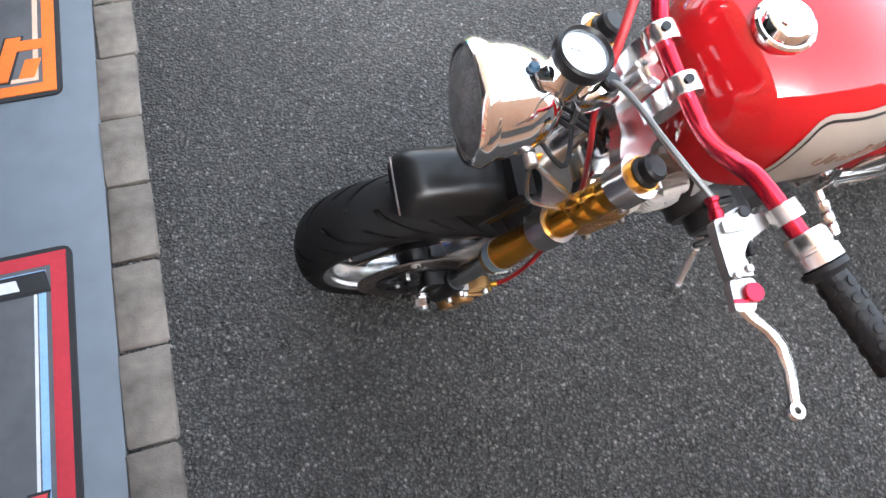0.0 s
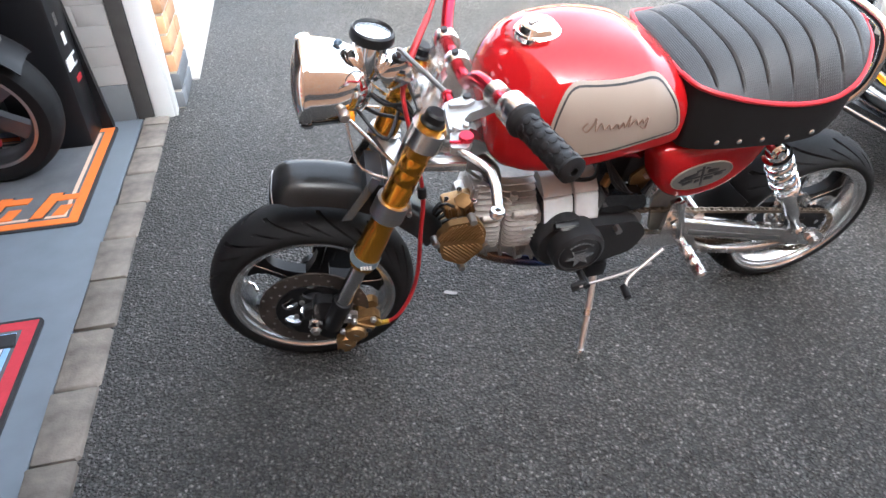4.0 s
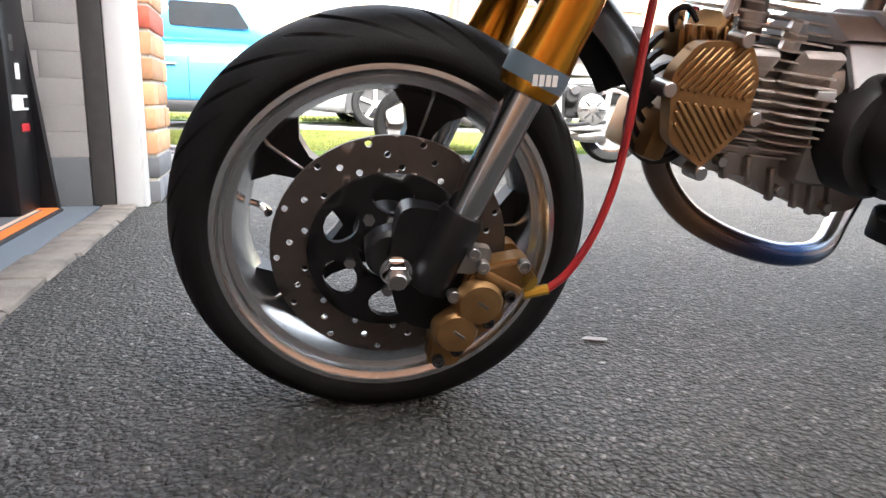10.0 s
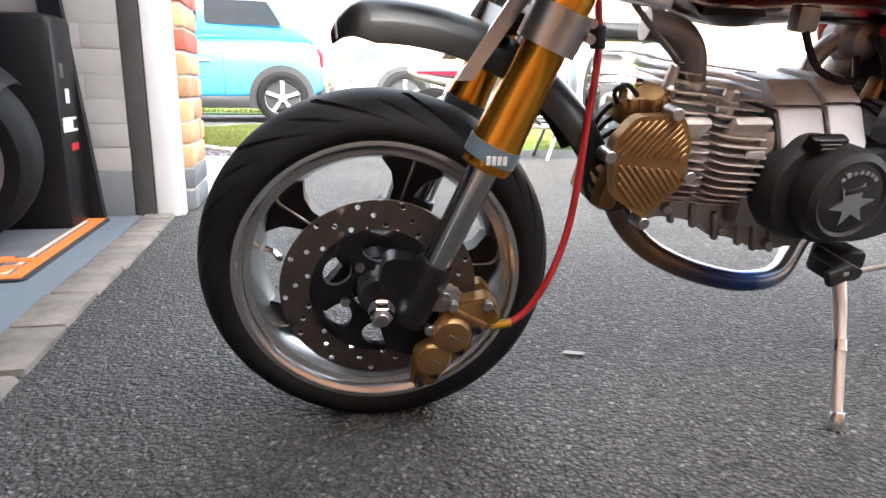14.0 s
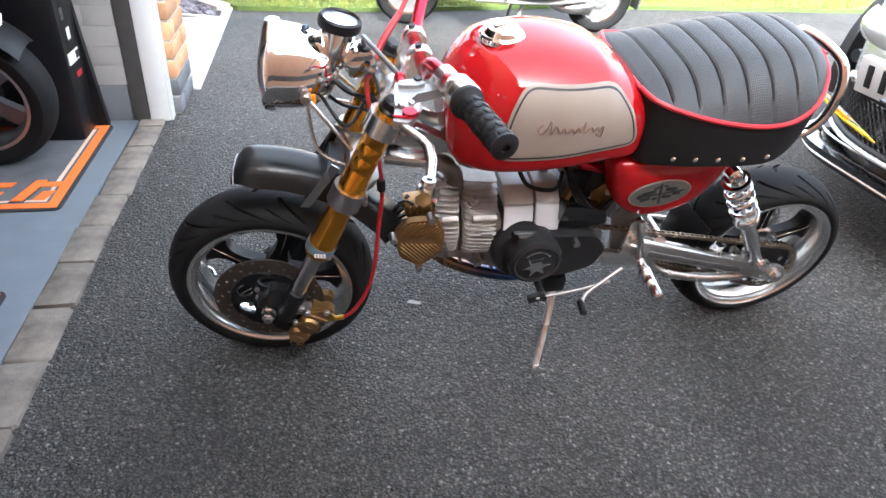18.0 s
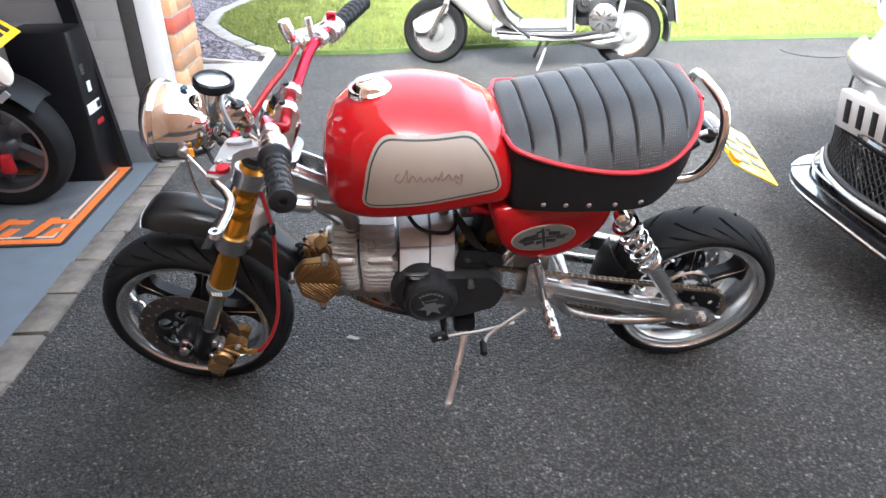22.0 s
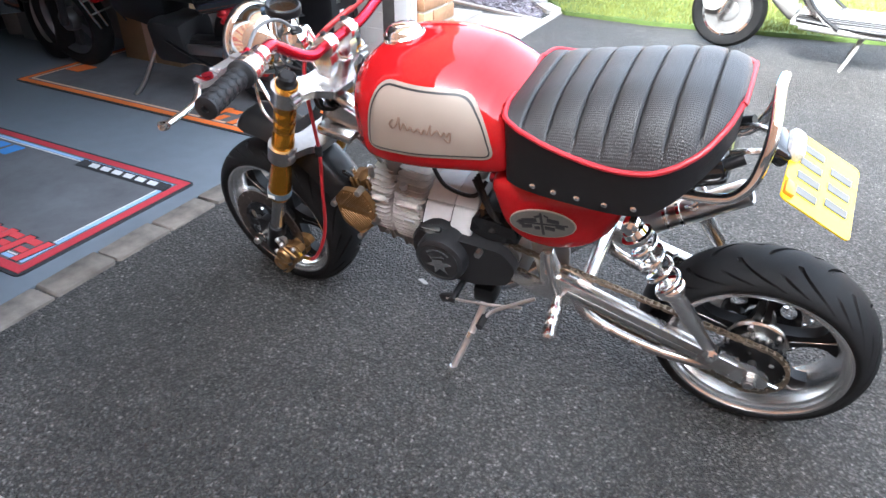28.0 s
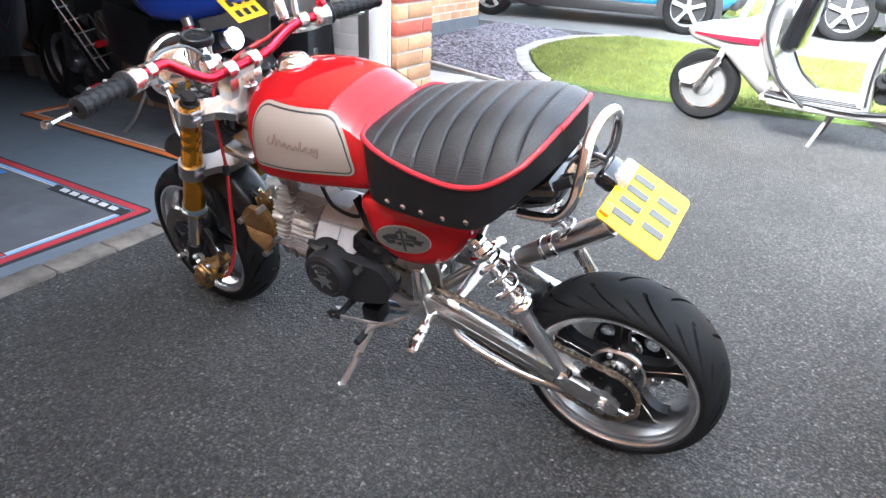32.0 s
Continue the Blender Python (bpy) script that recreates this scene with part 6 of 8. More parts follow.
# swingarm, chain, shocks
for s in (-1, 1):
    y = s * 0.104
    a, b = Vector((0.755, y, 0.330)), Vector((1.120, y * 1.04, 0.222))
    ang = math.degrees(math.atan2(a.z - b.z, b.x - a.x))
    arm = part("swingarm", M().box((a + b) / 2, ((b - a).length, 0.026, 0.041), (0, ang, 0), b=0.004), ARM, bike, "bright box-section swingarm")
    part("arm_groove", M().box((a + b) / 2 + Vector((-0.02, s * 0.0125, 0.0)), ((b - a).length * 0.72, 0.003, 0.012), (0, ang, 0), b=0.001), STEEL, arm)
    part("arm_brace", M().tube([(0.800, y, 0.315), (0.812, y, 0.272), (0.838, y, 0.246), (0.90, y, 0.222), (0.98, y, 0.206), (1.05, y, 0.206), (1.10, y * 1.03, 0.220)], 0.0120, 14), ARM, arm, "bright lower brace tube")
    part("dropout", M().prism(wrap_round([(-0.045, 0.018), (0.02, 0.022), (0.048, 0.010), (0.048, -0.012), (0.02, -0.022), (-0.045, -0.020)], 0.006), 0.016, pose(1.135, y * 1.06, 0.218, 90, 0, 0) @ pose(0, 0, 0, 0, 0, -12)), ALLOY, arm, "alloy axle block")
    part("axle_bolt", M().cyl((1.150, y * 1.05, 0.214), (1.150, y * 1.05 + s * 0.018, 0.214), 0.011, n=6, ch=0.001), CHROME, arm)
    part("adjuster_bolt", M().cyl((1.160, y * 1.06, 0.212), (1.20, y * 1.06, 0.202), 0.004, n=8), CHROME, arm)
    t, bt = Vector((0.893, s * 0.131, 0.535)), Vector((1.072, s * 0.128, 0.272))
    ax = (bt - t).normalized()
    sh = part("shock_absorber", M().lathe([(0.013, 0.0), (0.013, 0.02), (0.006, 0.025), (0.006, 0.14), (0.018, 0.142), (0.020, 0.150), (0.0165, 0.165), (0.0165, 0.25), (0.012, 0.262), (0.012, (bt - t).length)], t, ax, 24), ALLOY, bike, "chrome-sprung rear shock absorber")
    q = ax.to_track_quat("Z", "Y")
    coil = [t + q @ Vector((0.0245 * math.cos(k * 0.44), 0.0245 * math.sin(k * 0.44), 0.034 + 0.108 * k / 52)) for k in range(53)]
    part("spring", M().tube(coil, 0.0048, 8, 2), SPRINGC, sh, "bright coil spring")
    part("spring_seat", M().lathe([(0.010, -0.012), (0.020, -0.010), (0.022, 0.0), (0.028, 0.002), (0.028, 0.008), (0.024, 0.014), (0.010, 0.014)], t + ax * 0.018, ax, 24), CHROME, sh, "chrome spring seat")
    part("preload_ring", M().lathe([(0.010, 0), (0.026, 0.0), (0.028, 0.004), (0.028, 0.012), (0.020, 0.024)], t + ax * 0.142, ax, 24), CHROME, sh)
    for e in (t, bt):
        part("shock_eye", M().cyl(e - Vector((0, 0.012, 0)), e + Vector((0, 0.012, 0)), 0.015, n=18, ch=0.002).cyl(e + Vector((0, s * 0.012, 0)), e + Vector((0, s * 0.02, 0)), 0.008, n=6), CHROME, sh, "chrome shock eye")
    part("shock_mount", M().cyl((0.885, s * 0.07, 0.548), (0.893, s * 0.125, 0.538), 0.009, n=12), STEEL, bike)
part("swingarm_cross", M().cyl((0.815, -0.10, 0.33), (0.815, 0.10, 0.33), 0.016, n=16), ALLOY, bike)
part("pivot_bolt", M().cyl((0.747, -0.125, 0.352), (0.747, 0.125, 0.352), 0.010, n=14, ch=0.001).cyl((0.747, -0.124, 0.352), (0.747, -0.114, 0.352), 0.014, n=6), CHROME, bike)
part("front_sprocket", M().cyl((0.648, -0.096, 0.352), (0.648, -0.084, 0.352), 0.028, n=16), STEEL, bike)
chain = M()
c1, r1, c2, r2, yy = Vector((0.648, 0, 0.352)), 0.028, Vector((1.150, 0, 0.214)), 0.064, -0.090
dd = c2 - c1
base = math.atan2(dd.z, dd.x)
off = math.acos((r1 - r2) / dd.length)
run = []
for sg in (1, -1):
    th = base + sg * off
    n = Vector((math.cos(th), 0, math.sin(th)))
    seg = [(c1 + n * r1).lerp(c2 + n * r2, k / 40) for k in range(41)]
    run.append(seg)
arc2 = []
t0, t1 = base + off, base - off
for k in range(1, 13):
    th = t0 + (t1 - t0) * k / 13
    arc2.append(c2 + r2 * Vector((math.cos(th), 0, math.sin(th))))
allp = run[0] + arc2 + run[1][::-1]
for i, (p, q) in enumerate(zip(allp, allp[1:])):
    mid, d = (p + q) / 2, q - p
    wd = 0.010 if i % 2 else 0.007
    for o in (-wd / 2, wd / 2):
        chain.box((mid.x, yy + o, mid.z), (d.length * 1.15, 0.0014, 0.0075), (0, -math.degrees(math.atan2(d.z, d.x)), 0))
    chain.cyl((p.x, yy - 0.006, p.z), (p.x, yy + 0.006, p.z), 0.003, n=6)
part("chain", chain, mat("chain_steel", (0.22, 0.175, 0.13), 0.4, 0.9, 0.3, 200), bike, "oily steel drive chain")
part("rear_caliper", M().box((1.085, 0.075, 0.300), (0.05, 0.04, 0.075), (0, 30, 0), b=0.010), BRONZE, bike, "bronze rear brake caliper")
part("caliper_stay", M().box((1.105, 0.085, 0.255), (0.07, 0.01, 0.05), (0, 30, 0), b=0.01), CAST, bike)

# tail
half = [(0.960, 0.098, 0.598), (0.995, 0.100, 0.600), (1.034, 0.104, 0.612), (1.058, 0.104, 0.646), (1.066, 0.098, 0.690), (1.068, 0.084, 0.724), (1.066, 0.060, 0.744)]
rail = [(x, -y, z) for x, y, z in half] + [(1.063, 0, 0.751)] + half[::-1]
part("grab_rail", M().tube(rail, 0.0095, 14), CHROME, bike, "chrome grab rail behind the seat")
tl = part("tail_lamp", M().box((1.086, 0.014, 0.646), (0.040, 0.074, 0.034), (0, 30, 0), b=0.012, seg=3), BLACKG, bike, "small black tail lamp unit")
part("tail_lens", M().box((1.106, 0.020, 0.646), (0.030, 0.072, 0.034), (0, 30, 0), b=0.010), mat("silvered_lens", (0.55, 0.55, 0.56), 0.15, 0.5, 0.3, 200, 0.5, 300), tl, "clear ribbed tail lens")
part("tail_bracket", M().tube([(1.0, -0.04, 0.645), (1.04, -0.04, 0.66), (1.07, -0.03, 0.662)], 0.006, 8).tube([(1.0, 0.04, 0.645), (1.04, 0.04, 0.66), (1.07, 0.03, 0.662)], 0.006, 8), SILVER, bike, "silver tail bracket")
PX, PY = Vector((0.055, -0.001, -0.029)).normalized(), Vector((0.004, 0.093, 0.004)).normalized()
PY = (PY - PX * PX.dot(PY)).normalized()
PN = PX.cross(PY)
pm = Matrix(((PX.x, PY.x, PN.x, 1.158), (PX.y, PY.y, PN.y, -0.021), (PX.z, PY.z, PN.z, 0.614), (0, 0, 0, 1)))
plate = part("number_plate", M().prism(wrap_round([(-0.062, -0.092), (0.062, -0.092), (0.062, 0.092), (-0.062, 0.092)], 0.012), 0.003, pm), YELLOW, bike, "yellow number plate with dark bars for its characters")
for row, x in enumerate((-0.024, 0.030)):
    for k in range(4 if row == 0 else 3):
        y = -0.054 + 0.037 * k if row == 0 else -0.040 + 0.040 * k
        part("plate_bar", M().box((x, y, 0.0022), (0.040, 0.018, 0.002), b=0.0008, seg=1).move(pm), PLATEINK, plate)
for s in (-1, 1):
    part("plate_bolt", M().cyl((-0.058, s * 0.040, 0), (-0.058, s * 0.040, 0.004), 0.005, n=10).move(pm), YELLOW, plate)
part("amber_reflector", M().box((-0.052, -0.066, 0.004), (0.018, 0.032, 0.010), b=0.003).move(pm), AMBER, plate, "small amber reflector")
part("heat_plate", M().box((0.805, 0.012, 0.420), (0.052, 0.055, 0.056), (0, -8, 0), b=0.006), CHROME, bike, "bright metal plate behind the footrest")
part("plate_screw", M().cyl((0.805, -0.016, 0.435), (0.805, -0.020, 0.435), 0.004, n=8), STEEL, bike)
# stance: mirror stalk stub on the right bar
part("mirror_stub", M().cyl((0.300, 0.150, 0.80), (0.296, 0.156, 0.835), 0.007, n=10), ALLOY, bike)

# the steering is turned a little to the right
STEER = -6.5


def steered(names, pivot):
    turn = Matrix.Translation((-0.004, -0.008, -0.003)) @ Matrix.Translation(pivot) @ Matrix.Rotation(radians(STEER), 4, "Z") @ Matrix.Translation(-Vector(pivot))
    for ob in bike.children:
        if ob.name.split(".")[0] in names:
            ob.matrix_basis = turn @ ob.matrix_basis


steered({"front_wheel", "fork_leg", "yoke", "front_mudguard", "guard_bracket", "guard_stay", "front_caliper"}, fk(0.4, -0.06))
steered({"headlamp", "lamp_bracket"}, Vector((0.178, 0.0, 0.70)))

# ------------------------------------------------------------- garage: mats and what stands on them
MATG = mat("grey_mat_carpet", (0.100, 0.102, 0.110), 0.95, 0.0, 0.26, 36, 0.5, 700, fine=0.25)
MATK = mat("black_mat_edge", (0.022, 0.022, 0.024), 0.9, 0.0, 0.2, 60, 0.4, 500)
ORANGE = mat("orange_mat_pile", (0.70, 0.155, 0.025), 0.9, 0.0, 0.12, 80, 0.4, 700)
PALEO = mat("pale_orange_pile", (0.62, 0.42, 0.32), 0.9, 0.0, 0.12, 80, 0.4, 700)
REDMAT = mat("red_mat_pile", (0.42, 0.030, 0.045), 0.9, 0.0, 0.12, 80, 0.4, 700)
BLUEMAT = mat("light_blue_pile", (0.25, 0.42, 0.66), 0.9, 0.0, 0.12, 80, 0.4, 700)
LETTERR = mat("red_letter_pile", (0.55, 0.05, 0.06), 0.9, 0.0, 0.1, 80, 0.4, 700)
WHITEMAT = mat("white_pile", (0.60, 0.60, 0.60), 0.9, 0.0, 0.1, 80, 0.4, 700)


def mat_rug(name, label, n1, d0, d1, length, bands, logos):
    """A flat workshop mat: n1 its edge by the door; bands of (inset, width, material); logos of plain blocks."""
    wd = d1 - d0
    base = thing(name, label, "mat", group="workshop mats", m=M().prism(wrap_round([(n1 - length, d0), (n1, d0), (n1, d1), (n1 - length, d1)], 0.025), 0.006, pose(0, 0, 0.0085)), material=MATK, at=GM)
    part("field", M().prism([(n1 - length + 0.04, d0 + 0.04), (n1 - 0.04, d0 + 0.04), (n1 - 0.04, d1 - 0.04), (n1 - length + 0.04, d1 - 0.04)], 0.003, pose(0, 0, 0.0112)), MATG, base, "grey carpet field")
    z = 0.0122
    for ins, w, m in bands:
        for a, b, c, d in ((n1 - length + ins, n1 - ins, d0 + ins, d0 + ins + w), (n1 - length + ins, n1 - ins, d1 - ins - w, d1 - ins), (n1 - ins - w, n1 - ins, d0 + ins + w, d1 - ins - w), (n1 - length + ins, n1 - length + ins + w, d0 + ins + w, d1 - ins - w)):
            part("border_band", M().box(((a + b) / 2, (c + d) / 2, z), (b - a, d - c, 0.003)), m, base)
    for i, (n, d, sx, sy, m, sk, bk) in enumerate(logos):
        if bk:
            part("logo_shadow", M().prism([(-sx / 2 - 0.006, -sy / 2 - 0.006), (sx / 2 + 0.006, -sy / 2 - 0.006), (sx / 2 + sk + 0.006, sy / 2 + 0.006), (-sx / 2 + sk - 0.006, sy / 2 + 0.006)], 0.0025, pose(n, d, 0.0125)), MATK, base)
        part("logo_block", M().prism([(-sx / 2, -sy / 2), (sx / 2, -sy / 2), (sx / 2 + sk, sy / 2), (-sx / 2 + sk, sy / 2)], 0.003, pose(n, d, 0.0134 + 0.0003 * (i % 7))), m, base)
    return base


# the orange mat: blocks stand for the maker's letters
o_log = []
for k in range(3):
    x = -0.90 + 0.150 * k
    o_log += [(x, 1.465, 0.034, 0.145, ORANGE, 0.03, True), (x + 0.066, 1.508, 0.070, 0.034, ORANGE, 0.008, False), (x + 0.060, 1.428, 0.036, 0.06, ORANGE, 0.015, False)]
o_log += [(-0.76, 1.930, 0.16, 0.032, WHITEMAT, -0.01, True), (-2.0, 1.62, 0.10, 0.10, ORANGE, 0.02, False)]
mat_rug("workshop_mat", "grey workshop mat with orange borders and orange blocks", -0.462, 1.335, 2.035, 1.66, [(0.012, 0.030, ORANGE), (0.052, 0.012, PALEO)], o_log)
r_log = [(-0.73, 0.825, 0.45, 0.040, MATK, -0.012, True)]
for k in range(6):
    r_log += [(-0.58 - 0.060 * k, 0.827, 0.042, 0.026, WHITEMAT, -0.008, False)]
for k in range(5):
    x = -0.545 - 0.085 * k
    r_log += [(x, 0.34, 0.028, 0.11, LETTERR, 0.015, True), (x - 0.035, 0.375, 0.045, 0.026, LETTERR, 0.0, False), (x - 0.032, 0.33, 0.04, 0.024, LETTERR, 0.0, False)]
for k in range(6):
    r_log += [(-1.31 - 0.088 * k, 0.775, 0.060, 0.075, mat("blue_letter_pile", (0.05, 0.20, 0.50), 0.9) if k == 0 else bpy.data.materials["blue_letter_pile"], 0.012, False)]
mat_rug("workshop_mat", "grey workshop mat with red and light-blue borders", -0.458, 0.235, 0.905, 1.66, [(0.012, 0.030, REDMAT), (0.052, 0.014, BLUEMAT), (0.069, 0.006, WHITEMAT)], r_log)

BLUEP = mat("blue_gloss_paint", (0.012, 0.05, 0.36), 0.18, 0.0, 0.1, 10, coat=0.8)
SPRRED = mat("red_spring", (0.50, 0.02, 0.03), 0.3, 0.3, 0.1, 60)
CARD = mat("cardboard", (0.36, 0.23, 0.13), 0.9, 0.0, 0.12, 20, 0.3, 90)


def simple_wheel(name, parent, R, rr, w, c, rim_mat, label, spokes=6, nt=64):
    rim = part(name, M().lathe([(rr, -w * 0.8), (rr + 0.006, -w * 0.8), (rr - 0.01, -w * 0.4), (rr - 0.012, 0), (rr - 0.01, w * 0.4), (rr + 0.006, w * 0.8), (rr, w * 0.8), (rr - 0.02, w * 0.4), (rr - 0.022, 0), (rr - 0.02, -w * 0.4)], (0, 0, 0), YAX, nt, close=True), rim_mat, parent, label)
    rim.location = c
    cr = R - rr
    prof = [(rr - 0.002, -w * 0.8), (rr + cr * 0.3, -w * 1.02), (rr + cr * 0.6, -w), (R - cr * 0.12, -w * 0.72), (R - 0.002, -w * 0.35), (R, 0), (R - 0.002, w * 0.35), (R - cr * 0.12, w * 0.72), (rr + cr * 0.6, w), (rr + cr * 0.3, w * 1.02), (rr - 0.002, w * 0.8)]
    part("tyre", M().lathe(prof, (0, 0, 0), YAX, nt, close=True), TYRE, rim, "black tyre")
    part("hub", M().lathe([(0.02, -w * 0.9), (0.05, -w * 0.8), (0.06, -w * 0.2), (0.06, w * 0.2), (0.05, w * 0.8), (0.02, w * 0.9)], (0, 0, 0), YAX, 24), rim_mat, rim)
    for i in range(spokes):
        a = 2 * math.pi * i / spokes
        part("spoke", M().prism([(0.045, -0.022), (rr - 0.015, -0.03), (rr - 0.015, 0.03), (0.045, 0.022)], w * 0.5, pose(0, -w * 0.25, 0, 0, -math.degrees(a), 0) @ pose(0, 0, 0, 90, 0, 0)), rim_mat, rim)
    return rim


# the dark bike in the garage: x forward into the garage, leaning to the near side
gb = thing("parked_motorcycle", "black motorcycle with blue tail and red rear spring", "motorcycle", at=GM @ pose(-0.76, 1.715, 0.012, -9, 0, 180))
gw = simple_wheel("rear_wheel", gb, 0.245, 0.175, 0.062, (0, 0, 0.245), mat("dark_wheel_alloy", (0.16, 0.16, 0.17), 0.35, 0.8), "dark alloy rear wheel", 5)
part("rim_edge", M().lathe([(0.168, 0.046), (0.180, 0.048), (0.180, 0.053), (0.168, 0.052)], (0, 0, 0), YAX, 64, close=True), STEEL, gw, "grey rim edge")
part("silencer", M().lathe([(0.020, 0), (0.046, 0.01), (0.048, 0.05), (0.048, 0.28), (0.040, 0.33), (0.02, 0.33)], (0.12, 0.165, 0.50), (-0.85, 0, 0.22), 32), BLACKG, gb, "gloss black silencer")
part("silencer_tip", M().lathe([(0.030, 0), (0.047, 0.004), (0.049, 0.02), (0.049, 0.045), (0.044, 0.05)], Vector((0.12, 0.165, 0.50)) + Vector((-0.85, 0, 0.22)).normalized() * 0.30, (-0.85, 0, 0.22), 32), CHROME, gb, "chrome silencer end")
part("brake_caliper", M().box((-0.035, 0.07, 0.20), (0.05, 0.03, 0.075), b=0.01), SPRRED, gb, "red brake caliper")
part("final_drive", M().lathe([(0.02, 0), (0.075, 0.01), (0.085, 0.04), (0.075, 0.08), (0.03, 0.09)], (0.045, 0.055, 0.245), (0, 1, 0), 32), SILVER, gb, "bright alloy final drive case")
part("swing_engine", M().box((0.27, 0.055, 0.235), (0.42, 0.09, 0.13), (0, 4, 0), b=0.03).box((0.45, 0.03, 0.27), (0.22, 0.22, 0.2), b=0.04), DARKM, gb, "dark engine casing")
part("case_trim", M().box((0.25, 0.105, 0.255), (0.24, 0.02, 0.05), (0, 4, 0), b=0.01), STEEL, gb)
coil = [(0.00 + 0.07 * k / 60 + 0.024 * math.cos(k * 0.75) , 0.16, 0.40 + 0.19 * k / 60 + 0.006 * math.cos(k * 0.75)) for k in range(61)]
coil = [(x, 0.15 + 0.024 * math.sin(i * 0.75), z) for i, (x, y, z) in enumerate(coil)]
part("spring", M().tube(coil, 0.0065, 7, 2), SPRRED, gb, "red coil spring")
part("damper", M().cyl((-0.01, 0.15, 0.36), (0.075, 0.15, 0.62), 0.015, n=14).cyl((-0.012, 0.15, 0.355), (0.0, 0.15, 0.395), 0.026, n=16), SPRRED, gb, "red shock absorber")
part("damper_cap", M().cyl((0.07, 0.15, 0.60), (0.08, 0.15, 0.64), 0.024, n=18, ch=0.004), STEEL, gb, "steel spring cap")
part("mudguard", solid(M().sheet(lambda u, v: (0.02 + 0.275 * math.cos(radians(35 + 110 * u)) * 1.0, 0.075 * (2 * v - 1), 0.245 + (0.285 - 0.02 * abs(2 * v - 1) ** 3) * math.sin(radians(35 + 110 * u))), 18, 8), 0.004), BLACK, gb, "black rear mudguard with a white sticker")
part("sticker", M().box((-0.13, 0.078, 0.46), (0.05, 0.003, 0.022), (0, 35, 0)), WHITEP, gb, "small white sticker")
rg = []
for x, w, z0, z1 in ((-0.14, 0.05, 0.70, 0.76), (-0.02, 0.09, 0.63, 0.80), (0.18, 0.12, 0.58, 0.82), (0.36, 0.13, 0.57, 0.82), (0.47, 0.11, 0.60, 0.80), (0.54, 0.06, 0.64, 0.76)):
    rg.append([(x, w * math.copysign(abs(math.cos(a)) ** 0.6, math.cos(a)), (z0 + z1) / 2 + (z1 - z0) / 2 * math.copysign(abs(math.sin(a)) ** 0.6, math.sin(a))) for a in [2 * math.pi * j / 28 for j in range(28)]])
part("tail_fairing", M().loft(rg), BLUEP, gb, "glossy blue tail body", 60)
part("seat_pad", M().box((0.30, 0, 0.835), (0.56, 0.20, 0.06), b=0.025), SKIRT, gb, "black seat")
part("belly", M().box((0.66, -0.02, 0.46), (0.40, 0.20, 0.34), (0, -8, 0), b=0.08), BLACK, gb, "black belly fairing")
part("lower_bracket", M().box((0.42, 0, 0.50), (0.36, 0.12, 0.14), b=0.03), BLACK, gb)
gp = part("number_plate", M().box((-0.135, 0.02, 0.672), (0.14, 0.17, 0.004), (0, -38, 0), b=0.001), mat("orange_yellow_plate", (0.78, 0.42, 0.01), 0.4), gb, "yellow number plate with dark bars")
for k in range(3):
    for r in (-0.03, 0.03):
        part("plate_bar", M().box((0, 0, 0), (0.035, 0.024, 0.003)).move(pose(-0.135, 0.02 + 0.045 * (k - 1), 0.672, 0, -38, 0) @ pose(r, 0, 0.003)), INK, gp)
part("tail_lamp", M().box((-0.15, 0, 0.745), (0.05, 0.09, 0.03), b=0.01), mat("red_lens", (0.4, 0.01, 0.015), 0.15, coat=0.5), gb)
fwb = simple_wheel("front_wheel", gb, 0.245, 0.175, 0.055, (1.27, 0, 0.245), bpy.data.materials["dark_wheel_alloy"], "dark alloy front wheel", 5)
part("front_fork", M().tube([(1.22, 0.08, 0.25), (1.06, 0.08, 0.75)], 0.02, 12).tube([(1.22, -0.08, 0.25), (1.06, -0.08, 0.75)], 0.02, 12), DARKM, gb)
for k, (ya, za, yb, zb) in enumerate(((0.215, 0.66, 0.055, 0.245), (0.175, 0.66, 0.015, 0.245), (0.105, 0.65, -0.10, 0.23), (0.065, 0.65, -0.14, 0.23))):
    part("guard_rod", M().cyl((0.99, ya, za + 0.08), (0.99, yb, zb), 0.0055, n=8), SPRINGC, gb, "bright guard rod")
for k in range(5):
    part("guard_rung", M().cyl((0.99, 0.190 - 0.028 * k, 0.60 - 0.07 * k), (0.99, 0.085 - 0.034 * k, 0.60 - 0.07 * k), 0.004, n=8), STEEL, gb)
part("red_lamp", M().box((0.975, 0.02, 0.385), (0.04, 0.06, 0.035), b=0.012), bpy.data.materials["red_lens"] if "red_lens" in bpy.data.materials else SPRRED, gb, "red lamp")
part("front_body", M().box((1.0, 0, 0.72), (0.22, 0.26, 0.36), (0, -20, 0), b=0.08), BLACK, gb, "black front body")
part("handlebar", M().tube([(0.98, -0.33, 0.98), (1.0, -0.1, 0.95), (1.0, 0.1, 0.95), (0.98, 0.33, 0.98)], 0.012, 10), BLACK, gb)
part("side_stand", M().tube([(0.56, 0.10, 0.24), (0.60, 0.20, 0.10), (0.63, 0.255, 0.045)], 0.009, 10), STEEL, gb, "silver side stand")
part("lever", M().tube([(0.5, 0.12, 0.30), (0.32, 0.16, 0.26), (0.12, 0.15, 0.19)], 0.007, 8), BLACK, gb)

